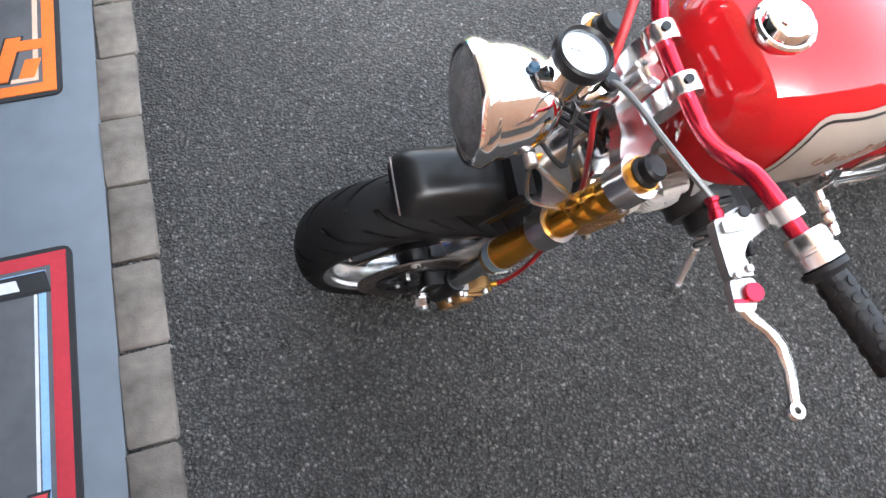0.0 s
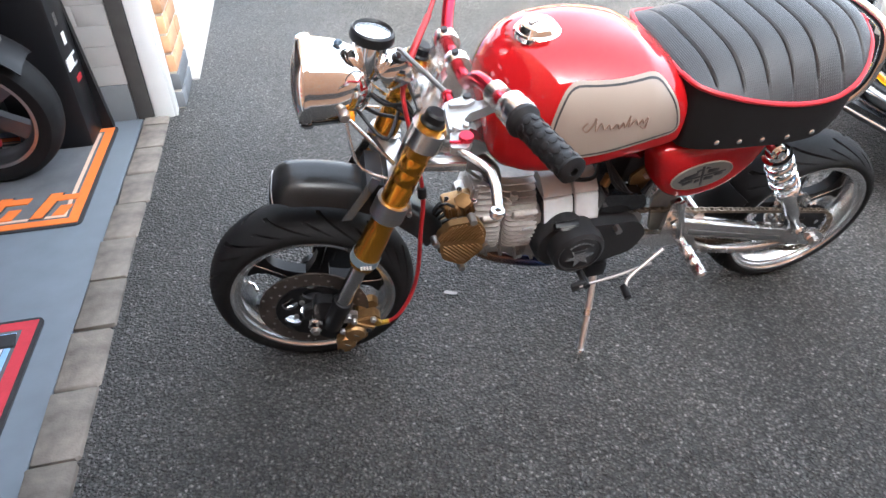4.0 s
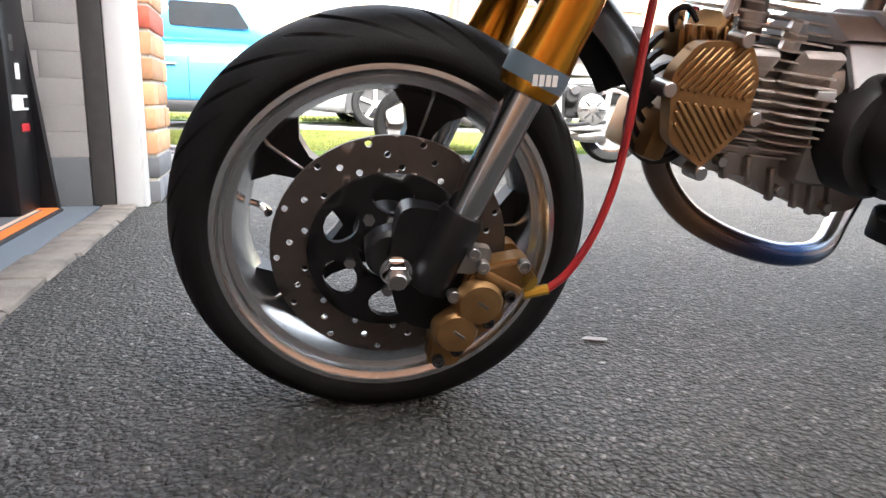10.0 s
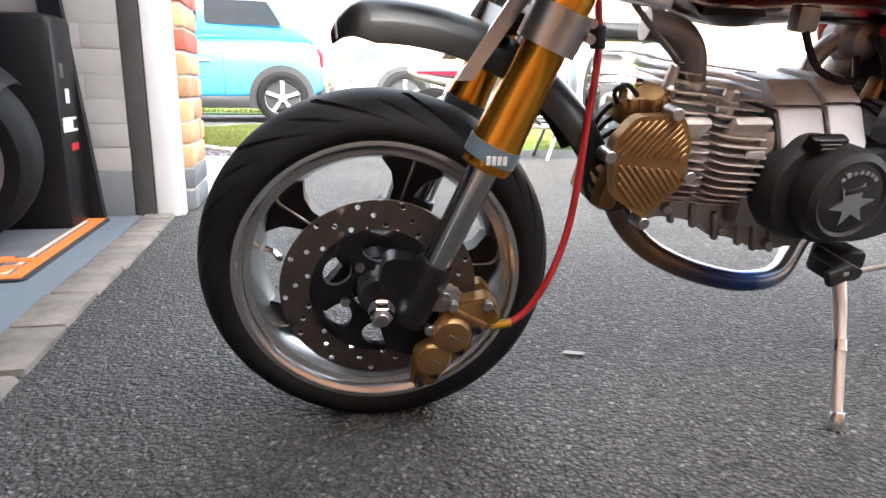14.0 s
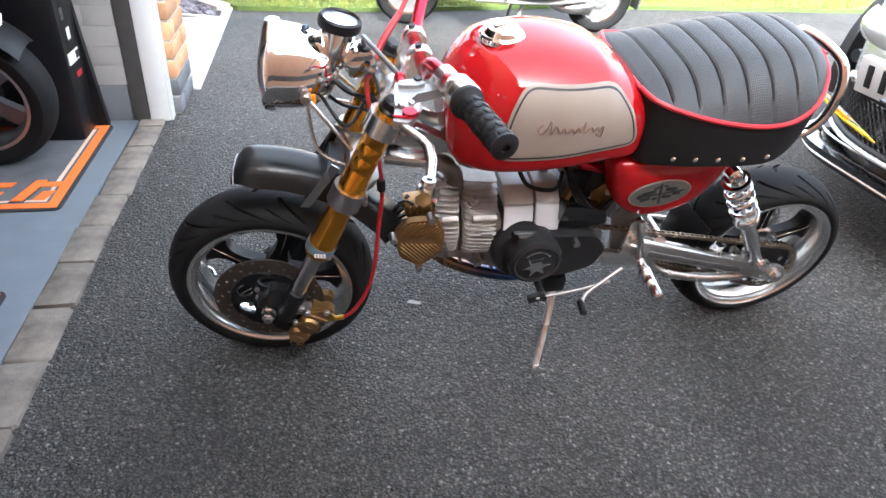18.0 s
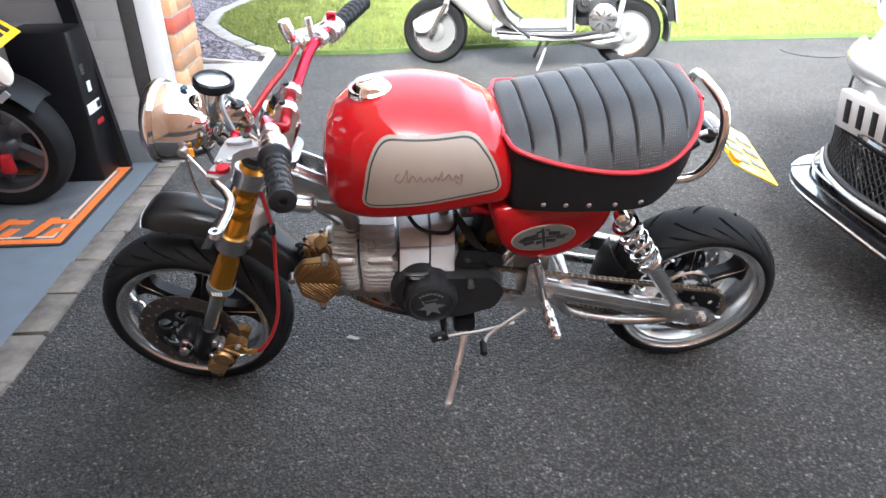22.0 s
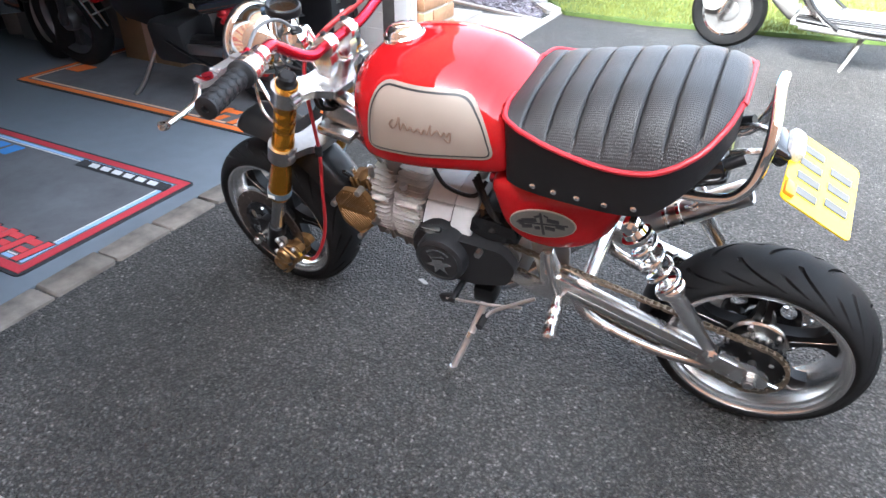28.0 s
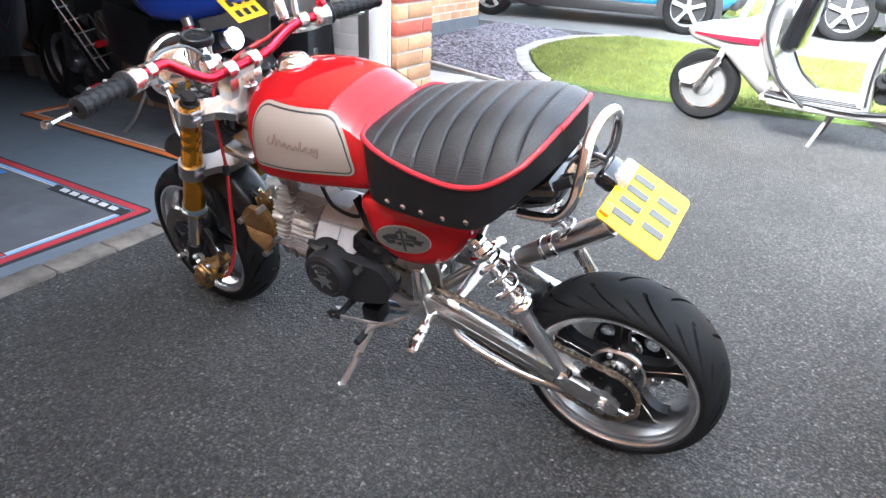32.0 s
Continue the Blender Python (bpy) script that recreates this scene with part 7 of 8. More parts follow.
# clutter by the side wall
tall = thing("storage_box", "black upright case with white labels beside the garage door", "box", at=GM @ pose(-0.62, 1.965, 0.006))
part("body", M().box((-0.02, 0, 0.30), (0.24, 0.18, 0.60), b=0.02), BLACK, tall)
part("label_strip", M().box((0.10, -0.02, 0.30), (0.004, 0.11, 0.04), (0, 0, 0)), WHITEP, tall, "white printed strip")
part("label_code", M().box((0.1025, 0.015, 0.30), (0.002, 0.03, 0.025)), INK, tall)
part("label_small", M().box((0.10, -0.02, 0.38), (0.004, 0.03, 0.04)), WHITEP, tall)
part("label_red", M().box((0.10, 0.0, 0.235), (0.004, 0.06, 0.02)), SPRRED, tall)
part("metal_fitting", M().box((0.09, -0.04, 0.45), (0.02, 0.04, 0.05), b=0.005), STEEL, tall)
slab = thing("leaning_board", "black board leaning against the white wall", "board", M().prism([(0, 0), (0.05, 0), (-0.06, 1.25), (-0.13, 1.25)], 0.03, GM.inverted() @ GM @ pose(0, 0, 0, 90, 0, 0)), BLACK, at=GM @ pose(-0.53, 2.045, 0.006, 0, 0, 0))
hook = thing("hanging_cable", "black cable hanging on the white wall with a metal end", "cable", at=GM)
part("cord", M().tube([(-0.60, 2.088, 1.35), (-0.57, 2.085, 1.0), (-0.56, 2.085, 0.82), (-0.555, 2.085, 0.76)], 0.010, 8), RUBBER, hook)
part("metal_end", M().cyl((-0.555, 2.085, 0.775), (-0.553, 2.085, 0.735), 0.013, n=12), STEEL, hook, "metal end")
part("wall_clip", M().box((-0.598, 2.094, 1.2), (0.03, 0.012, 0.02)), STEEL, hook)
vent = thing("air_brick", "white louvred air brick set in the wall", "vent", at=GM @ pose(-0.46, 2.095, 1.02))
part("plate", M().box((0, 0, 0), (0.10, 0.008, 0.07), b=0.003), WHITEWALL, vent)
for i in range(3):
    for k in range(2):
        part("slot", M().box((-0.03 + 0.03 * i, -0.004, -0.015 + 0.03 * k), (0.018, 0.003, 0.016)), DADO, vent)
fan = thing("red_fan", "round red wire fan hanging in the garage", "fan", at=GM @ pose(-1.0, 1.9, 1.12, 0, 20, 10))
for k in range(7):
    part("ring", M().lathe([(0.03 + 0.022 * k, 0.03 - 0.0045 * k), (0.035 + 0.022 * k, 0.03 - 0.0045 * k), (0.035 + 0.022 * k, 0.025 - 0.0045 * k)], (0, 0, 0), (1, 0, 0), 32, close=True), SPRRED, fan)
part("back_shell", M().lathe([(0.17, 0), (0.15, -0.05), (0.05, -0.08), (0.02, -0.08)], (0, 0, 0), (1, 0, 0), 32), SPRRED, fan, "red shell")
part("hanger", M().cyl((-0.05, 0, 0.1), (-0.05, 0, 1.28), 0.006, n=8), DARKM, fan)
carton = thing("cardboard_box", "brown cardboard box on the garage floor", "box", at=GM @ pose(-1.75, 2.0, 0.006))
part("body", M().box((0, -0.02, 0.30), (0.42, 0.19, 0.60), b=0.004), CARD, carton)
part("tape", M().box((0, -0.118, 0.30), (0.05, 0.002, 0.60)), PALEO, carton)

# the dark scooter further in, leaning rack side out
ds = thing("dark_scooter", "black scooter standing deep in the garage", "scooter", at=GM @ pose(-2.3, 1.72, 0.006, 0, 0, 168))
dw = simple_wheel("front_wheel", ds, 0.22, 0.13, 0.05, (-0.02, 0, 0.22), CAST, "scooter wheel", 5)
part("leg_shield", M().sheet(lambda u, v: (0.20 - 0.16 * u + 0.10 * (2 * v - 1) ** 2, 0.26 * (2 * v - 1) * (1 - 0.25 * u), 0.22 + 0.85 * u), 12, 12), BLACKG, ds, "black leg shield")
part("horn_cover", M().box((0.06, 0, 0.62), (0.10, 0.16, 0.7), (0, -11, 0), b=0.05), BLACK, ds)
part("body", M().box((0.72, 0, 0.48), (0.8, 0.32, 0.42), b=0.12), BLACKG, ds, "black body")
part("seat_pad", M().box((0.72, 0, 0.75), (0.6, 0.24, 0.1), b=0.04), SKIRT, ds)
jack = thing("trolley_jack", "red trolley jack on the garage floor", "jack", at=GM @ pose(-2.55, 1.15, 0.006, 0, 0, 15))
part("chassis", M().box((0, 0, 0.13), (0.16, 0.5, 0.05), b=0.01).box((0, -0.02, 0.06), (0.12, 0.3, 0.10), b=0.02), SPRRED, jack, "red steel chassis")
for s in (-1, 1):
    for y in (-0.2, 0.2):
        part("caster", M().cyl((0.06 * s - 0.01, y, 0.03), (0.06 * s + 0.01, y, 0.03), 0.03, n=14), DARKM, jack)
part("saddle", M().cyl((0, 0.18, 0.155), (0, 0.18, 0.18), 0.035, n=16), STEEL, jack)
rnd = random.Random(11)
for k in range(7):
    c = rnd.choice([(0.30, 0.28, 0.25), (0.10, 0.10, 0.11), (0.36, 0.23, 0.13), (0.22, 0.20, 0.18)])
    h = rnd.uniform(0.22, 0.5)
    tub = thing("paint_tub" if k % 2 else "storage_carton", "dull plastic tub against the garage wall" if k % 2 else "dull carton against the garage wall", "tub" if k % 2 else "box", at=GM @ pose(-2.75 - 0.26 * k, 1.98, 0.006))
    mm = mat("tub_colour", c, 0.6)
    if k % 2:
        part("body", M().lathe([(0.08, 0), (0.10, h), (0.10, h + 0.01)], (0, 0, 0), (0, 0, 1), 20), mm, tub)
        part("lid", M().cyl((0, 0, h + 0.01), (0, 0, h + 0.03), 0.105, n=20), WHITEP, tub)
    else:
        part("body", M().box((0, 0, h / 2), (0.2, 0.2, h), b=0.004), mm, tub)
        part("flap", M().box((0, 0, h + 0.004), (0.19, 0.19, 0.006)), CARD, tub)

# ------------------------------------------------------------- white scooter on the drive
SCW = mat("white_scooter_paint", (0.25, 0.245, 0.236), 0.22, 0.0, 0.04, 10, coat=0.6)
SCR = mat("scooter_red_stripe", (0.18, 0.010, 0.026), 0.25, 0.0, 0.06, 10)
SCWHEEL = mat("pale_grey_wheel", (0.17, 0.168, 0.165), 0.4, 0.3, 0.12, 30)
sc = thing("scooter", "white vintage scooter with a red stripe and bare engine", "scooter", at=Matrix.Translation((-0.407, 3.90, 0)) @ pose(0, 0, 0, 0, 0, 12.4))
for nm, x in (("front_wheel", 0.0), ("rear_wheel", 1.25)):
    w_ = part(nm, M().lathe([(0.135, -0.030), (0.140, -0.034), (0.130, -0.02), (0.100, -0.012), (0.06, -0.026), (0.03, -0.03), (0.01, -0.03)], (0, 0, 0), YAX, 40), SCWHEEL, sc, "pale grey ribbed scooter wheel")
    w_.location = (x, 0, 0.212)
    part("tyre", M().lathe([(0.133, -0.03), (0.16, -0.044), (0.19, -0.044), (0.207, -0.026), (0.212, 0), (0.207, 0.026), (0.19, 0.044), (0.16, 0.044), (0.133, 0.03)], (0, 0, 0), YAX, 64, close=True), TYRE, w_, "black scooter tyre")
    part("rim_lip", M().lathe([(0.131, -0.034), (0.142, -0.037), (0.142, -0.030), (0.131, -0.028)], (0, 0, 0), YAX, 48, close=True), CHROME, w_)
    part("far_disc", M().cyl((0, -0.008, 0), (0, 0.03, 0), 0.134, n=36), SILVER, w_)
    part("hub_nut", M().cyl((0, -0.044, 0), (0, -0.028, 0), 0.017, n=16, ch=0.003), STEEL, w_)
    part("brake_drum", M().lathe([(0.062, -0.024), (0.062, -0.034), (0.052, -0.040), (0.02, -0.042)], (0, 0, 0), YAX, 32), SCWHEEL, w_, "grey brake drum")
    for k in range(18):
        a = 2 * math.pi * k / 18
        part("wheel_rib", M().box((0.094 * math.cos(a), -0.022, 0.094 * math.sin(a)), (0.060, 0.006, 0.005), (0, -math.degrees(a), 0), b=0.0015, seg=1), DADO if k % 2 else STEEL, w_)
part("fork_link", M().prism(wrap_round([(-0.14, 0.01), (-0.145, 0.05), (-0.10, 0.075), (0.075, 0.155), (0.095, 0.125), (0.0, 0.03), (-0.06, -0.025), (-0.12, -0.02)], 0.02), 0.022, pose(0, -0.065, 0.235, 90, 0, 0)), SCW, sc, "white trailing link cover")
part("fork_damper", M().cyl((-0.03, -0.085, 0.20), (0.075, -0.085, 0.40), 0.014, n=14, ch=0.003), SILVER, sc, "silver front damper")
part("fork_tube", M().tube([(0.07, -0.07, 0.38), (0.14, -0.04, 0.60), (0.20, 0, 0.85), (0.24, 0, 1.02)], 0.02, 12), SCW, sc)
rg = []
for x, w, z0, z1 in ((-0.155, 0.010, 0.505, 0.530), (-0.11, 0.045, 0.470, 0.560), (-0.02, 0.075, 0.445, 0.585), (0.08, 0.092, 0.420, 0.600), (0.18, 0.105, 0.33, 0.62), (0.26, 0.115, 0.26, 0.66), (0.33, 0.12, 0.205, 0.72), (0.37, 0.12, 0.20, 0.76)):
    rg.append([(x, w * math.copysign(abs(math.cos(a)) ** 0.7, math.cos(a)), (z0 + z1) / 2 + (z1 - z0) / 2 * math.copysign(abs(math.sin(a)) ** 0.7, math.sin(a))) for a in [2 * math.pi * j / 28 for j in range(28)]])
part("front_mudguard", M().loft(rg), SCW, sc, "white pointed front mudguard", 60)
for s in (-1, 1):
    part("red_stripe", solid(M().sheet(lambda u, v: (-0.145 + 0.43 * u, s * (0.012 + 0.108 * min(1, u * 1.6) ** 0.6), 0.515 + 0.006 * u - (0.010 + 0.028 * u) * v), 14, 2), 0.004), SCR, sc, "red stripe along the mudguard")
def shield(u, v):
    q = 2 * v - 1
    z = 0.225 + 0.80 * u
    return (0.52 - 0.28 * min(1, u * 2.2) ** 0.55 + 0.06 * max(0, u - 0.45) + 0.09 * q * q, 0.25 * q * (1 - 0.3 * max(0, u - 0.5)), z)


part("leg_shield", solid(M().sheet(shield, 24, 14), 0.006), SCW, sc, "white leg shield with dark trim", 60)
for s in (-1, 1):
    part("shield_trim", M().tube([Vector(shield(i / 8, 0 if s < 0 else 1)) for i in range(9)], 0.009, 8), DARKM, sc, "dark rubber shield trim")
part("spare_box", M().box((0.47, 0, 0.66), (0.10, 0.30, 0.40), (0, 14, 0), b=0.048, seg=3), BLACKG, sc, "black glove box behind the shield")
part("head_set", M().box((0.22, 0, 1.04), (0.16, 0.14, 0.13), b=0.05, seg=3), SCW, sc, "white headset")
part("handlebar", M().tube([(0.30, -0.33, 1.05), (0.25, -0.12, 1.05), (0.25, 0.12, 1.05), (0.30, 0.33, 1.05)], 0.014, 10), SCW, sc)
part("floor_board", M().box((0.62, 0, 0.235), (0.50, 0.46, 0.035), b=0.012), SCW, sc, "white footboard")
for k in range(3):
    part("floor_strip", M().box((0.63, -0.12 - 0.05 * k, 0.255), (0.48, 0.012, 0.008), b=0.002), DARKM, sc, "dark rubber floor strip")
part("floor_edge", M().tube([(0.40, -0.235, 0.255), (0.62, -0.24, 0.240), (0.86, -0.235, 0.236), (1.10, -0.13, 0.245), (1.17, -0.10, 0.25)], 0.011, 8), DARKM, sc, "dark edge trim")
part("side_member", M().tube([(0.42, -0.22, 0.222), (0.66, -0.22, 0.215), (0.90, -0.19, 0.215), (1.14, -0.10, 0.222)], 0.022, 10), SCW, sc, "white lower frame rail")
part("bridge", M().box((0.86, 0, 0.40), (0.05, 0.34, 0.36), (0, -6, 0), b=0.02), SCW, sc, "white bridge panel")
part("engine_hoop", M().tube([(0.86, -0.16, 0.25), (0.85, -0.17, 0.45), (0.88, -0.17, 0.60), (0.96, -0.17, 0.655), (1.10, -0.17, 0.66), (1.30, -0.16, 0.62)], 0.022, 10), SCW, sc, "white engine hoop with dark trim")
part("hoop_trim", M().tube([(0.88, -0.185, 0.26), (0.872, -0.19, 0.45), (0.90, -0.19, 0.585), (0.97, -0.19, 0.635), (1.10, -0.19, 0.638)], 0.007, 8), DARKM, sc)
part("fuel_tank", M().box((1.02, 0, 0.57), (0.22, 0.26, 0.13), b=0.04), SCW, sc, "white tank")
part("engine_block", M().box((1.02, -0.03, 0.37), (0.24, 0.20, 0.20), b=0.03).cyl((0.93, -0.10, 0.40), (0.93, -0.18, 0.40), 0.045, n=20, ch=0.01), DARKM, sc, "dark engine")
part("flywheel_cover", M().lathe([(0.03, 0), (0.085, 0.01), (0.09, 0.04), (0.06, 0.055), (0.02, 0.06)], (1.06, -0.12, 0.32), (0, -1, 0), 28), ALLOY, sc, "silver flywheel cover")
for k in range(8):
    a = 2 * math.pi * k / 8
    part("cover_rib", M().box((1.06 + 0.05 * math.cos(a), -0.178, 0.32 + 0.05 * math.sin(a)), (0.04, 0.006, 0.008), (0, -math.degrees(a), 0)), DARKM, sc)
part("carburettor", M().cyl((0.94, -0.16, 0.43), (0.94, -0.20, 0.43), 0.028, n=18, ch=0.004).cyl((0.98, -0.12, 0.47), (1.08, -0.12, 0.47), 0.02, n=14), CHROME, sc, "bright carburettor")
part("rear_damper", M().cyl((1.16, -0.10, 0.26), (1.20, -0.10, 0.56), 0.018, n=14, ch=0.003), SCW, sc, "white rear damper")
part("exhaust", M().tube([(0.88, -0.06, 0.20), (1.0, -0.10, 0.165), (1.12, -0.09, 0.165), (1.2, -0.05, 0.18)], [0.018, 0.03, 0.04, 0.03], 12), STEEL, sc, "dull exhaust")
part("seat", M().box((1.08, 0, 0.76), (0.62, 0.26, 0.10), b=0.045, seg=3), SKIRT, sc, "black seat")
part("rear_mudguard", solid(M().sheet(lambda u, v: (1.25 + (0.262 - 0.012 * abs(2 * v - 1) ** 3) * math.cos(radians(-12 + 150 * u)), 0.075 * (2 * v - 1), 0.212 + (0.262 - 0.012 * abs(2 * v - 1) ** 3) * math.sin(radians(-12 + 150 * u))), 24, 8), 0.005), DARKM, sc, "dark rear mudguard", 60)
for q in (-1, 1):
    part("mudguard_trim", M().tube([(1.25 + 0.252 * math.cos(radians(-12 + 15 * k)), 0.077 * q, 0.212 + 0.252 * math.sin(radians(-12 + 15 * k))) for k in range(11)], 0.008, 8, 3), CHROME, sc, "bright mudguard edge")
part("saddle", M().box((1.08, 0, 0.765), (0.46, 0.27, 0.085), (0, 3, 0), b=0.04, seg=3), SKIRT, sc, "black saddle")
part("carrier", M().tube([(1.30, -0.10, 0.70), (1.46, -0.10, 0.72), (1.52, -0.06, 0.72), (1.52, 0.06, 0.72), (1.46, 0.10, 0.72), (1.30, 0.10, 0.70)], 0.009, 8), CHROME, sc, "chrome rear carrier")
part("tail_frame", M().box((1.36, 0, 0.60), (0.28, 0.22, 0.12), (0, 12, 0), b=0.05), SCW, sc)
part("mud_flap", M().box((1.47, 0, 0.42), (0.05, 0.18, 0.26), (0, -14, 0), b=0.015), DARKM, sc, "dark rear mudguard flap")
part("flap_edge", M().box((1.50, -0.02, 0.42), (0.012, 0.17, 0.27), (0, -14, 0), b=0.004), SCW, sc)
for q in (-1, 1):
    part("stand_leg", M().tube([(0.74, 0.14 * q, 0.215), (0.71, 0.16 * q, 0.12), (0.675, 0.175 * q, 0.02), (0.67, 0.175 * q, 0.01)], 0.011, 10), SCW, sc, "pale prop stand leg")

# ------------------------------------------------------------- cars


def rounded(x, w, z0, z1, e=0.45, n=32):
    out = []
    for j in range(n):
        a = 2 * math.pi * j / n
        c, s = math.cos(a), math.sin(a)
        out.append((x, w * math.copysign(abs(c) ** e, c), (z0 + z1) / 2 + (z1 - z0) / 2 * math.copysign(abs(s) ** e, s)))
    return out


CARWHEEL = mat("painted_silver_wheel", (0.46, 0.46, 0.46), 0.32, 0.4, 0.05, 20)


def car(name, label, at, paint, body, cabin, axles, R, hw, trim, rimspokes=5):
    """A car from body sections (x, half width, sill, shoulder) and cabin sections (x, half width, base, top); x runs from its nose back."""
    c = thing(name, label, "car", at=at)
    part("body", M().loft([rounded(*s) for s in body]), paint, c, "painted body", 55)
    part("cabin", M().loft([rounded(x, w, z0, z1, 0.55) for x, w, z0, z1 in cabin]), paint, c, "painted roof and pillars", 55)
    x0, x1 = cabin[0][0], cabin[-1][0]
    for s in (-1, 1):
        for k, (a, b) in enumerate(((0.16, 0.50), (0.53, 0.86))):
            xa, xb = x0 + (x1 - x0) * a, x0 + (x1 - x0) * b
            wm = max(q[1] for q in cabin)
            zb, zt = cabin[0][2] + 0.0, max(q[3] for q in cabin)
            lo, hi = zb + 0.40 * (zt - zb), zb + 0.86 * (zt - zb)
            sl = 0.10 if k == 0 else 0.0
            sr = 0.16 if k == 1 else 0.0
            poly = wrap_round([(xa, lo), (xb, lo), (xb - sr, hi), (xa + sl, hi)], 0.04)
            part("side_window", M().prism(poly, 0.03, pose(0, s * (wm - 0.022), 0, 90, 0, 0) @ pose(0, 0, 0, 0, 0, 0)), DGLASS, c, "dark reflecting side window")
        for x in axles:
            arch = [(x + (R + 0.075) * math.cos(math.pi * k / 18), R + (R + 0.075) * math.sin(math.pi * k / 18)) for k in range(19)]
            part("wheel_arch", M().prism(arch + [(x - R - 0.075, R - 0.12), (x + R + 0.075, R - 0.12)], 0.05, pose(0, s * (hw - 0.02), 0, 90, 0, 0)), trim, c, "dark wheel arch")
            wl_ = part("wheel", M().lathe([(R * 0.68, -0.07), (R * 0.70, -0.085), (R * 0.66, -0.06), (R * 0.62, 0.0), (R * 0.62, 0.08), (R * 0.66, 0.08)], (0, 0, 0), YAX, 40, close=True), CARWHEEL, c, "silver alloy wheel")
            wl_.matrix_basis = pose(x, s * (hw - 0.055), R, 0, 0, 0 if s < 0 else 180)
            part("tyre", M().lathe([(R * 0.68, -0.09), (R * 0.85, -0.105), (R * 0.96, -0.095), (R, -0.06), (R, 0.06), (R * 0.85, 0.1), (R * 0.68, 0.09)], (0, 0, 0), YAX, 48, close=True), TYRE, wl_, "black tyre")
            part("brake_drum", M().cyl((0, -0.01, 0), (0, 0.08, 0), R * 0.6, n=32), DARKM, wl_)
            for k in range(rimspokes):
                a = 2 * math.pi * k / rimspokes + 0.3
                rot = pose(0, -0.075, 0, 0, -math.degrees(a), 0)
                part("spoke", M().prism(wrap_round([(R * 0.08, -R * 0.06), (R * 0.66, -R * 0.075), (R * 0.66, R * 0.075), (R * 0.08, R * 0.06)], R * 0.04, 2), 0.03, rot @ pose(0, 0, 0, 90, 0, 0)), CARWHEEL, wl_)
            part("hub_cap", M().cyl((0, -0.098, 0), (0, -0.07, 0), R * 0.17, n=20, ch=0.004), CARWHEEL, wl_)
        part("sill_trim", M().box(((axles[0] + axles[1]) / 2, s * (hw - 0.012), body[2][2] + 0.05), (axles[1] - axles[0] - 2 * R - 0.12, 0.035, 0.13), b=0.02), trim, c, "dark sill")
        part("door_handle", M().box((x0 + (x1 - x0) * 0.52, s * (hw + 0.008), body[2][3] - 0.16), (0.16, 0.02, 0.025), b=0.008), CHROME, c)
        part("door_gap", M().box((x0 + (x1 - x0) * 0.60, s * (hw - 0.002), (body[2][2] + body[2][3]) / 2 + 0.06), (0.006, 0.012, 0.5)), BLACK, c)
    return c


MINIB = mat("light_blue_car_paint", (0.07, 0.36, 0.64), 0.2, 0.1, 0.04, 6, coat=0.9)
SILCAR = mat("silver_car_paint", (0.56, 0.56, 0.55), 0.25, 0.35, 0.04, 6, coat=0.9)
WCAR = mat("pale_silver_car_paint", (0.54, 0.55, 0.555), 0.22, 0.25, 0.03, 6, coat=0.9)
PLAST = mat("black_car_trim", (0.022, 0.022, 0.024), 0.5, 0.0, 0.15, 20)
mini = car("hatchback_car", "light blue small hatchback with black arches parked on the far drive", GM @ pose(-3.26, 8.42, 0, 0, 0, 3), MINIB,
           [(0.0, 0.55, 0.30, 0.62), (0.08, 0.70, 0.22, 0.74), (0.35, 0.80, 0.19, 0.84), (0.9, 0.84, 0.18, 0.92), (2.0, 0.845, 0.18, 0.95), (3.1, 0.84, 0.20, 0.97), (3.5, 0.80, 0.24, 0.95), (3.66, 0.72, 0.32, 0.88), (3.70, 0.60, 0.40, 0.78)],
           [(1.05, 0.66, 0.86, 0.93), (1.35, 0.74, 0.86, 1.28), (1.62, 0.74, 0.86, 1.40), (2.4, 0.73, 0.86, 1.42), (3.1, 0.70, 0.86, 1.38), (3.40, 0.66, 0.86, 1.22), (3.58, 0.60, 0.86, 0.98)], (0.72, 3.19), 0.29, 0.845, PLAST)
part("rear_bumper", M().box((3.66, 0, 0.36), (0.10, 1.3, 0.16), b=0.04), PLAST, mini, "black rear bumper")
part("bumper_chrome", M().box((3.705, 0, 0.44), (0.03, 1.2, 0.03), b=0.01), CHROME, mini)
for s in (-1, 1):
    part("tail_lamp", M().box((3.64, s * 0.68, 0.74), (0.08, 0.10, 0.24), b=0.03), bpy.data.materials["red_lens"], mini, "red tail lamp")
    part("wing_mirror", M().box((1.30, s * 0.95, 0.98), (0.12, 0.16, 0.12), b=0.05), MINIB, mini)
car2 = car("family_car", "silver car parked beyond the lawn", GM @ pose(0.62, 9.55, 0, 0, 0, 2), SILCAR,
           [(0.0, 0.55, 0.26, 0.58), (0.10, 0.72, 0.20, 0.68), (0.45, 0.84, 0.17, 0.78), (1.1, 0.88, 0.17, 0.90), (2.2, 0.885, 0.17, 0.95), (3.4, 0.88, 0.18, 0.98), (4.0, 0.84, 0.22, 0.96), (4.25, 0.70, 0.32, 0.86)],
           [(1.15, 0.70, 0.84, 0.90), (1.75, 0.76, 0.86, 1.32), (2.2, 0.76, 0.86, 1.45), (3.1, 0.74, 0.86, 1.46), (3.8, 0.70, 0.86, 1.25), (4.1, 0.62, 0.86, 0.98)], (0.88, 3.5), 0.315, 0.885, PLAST)
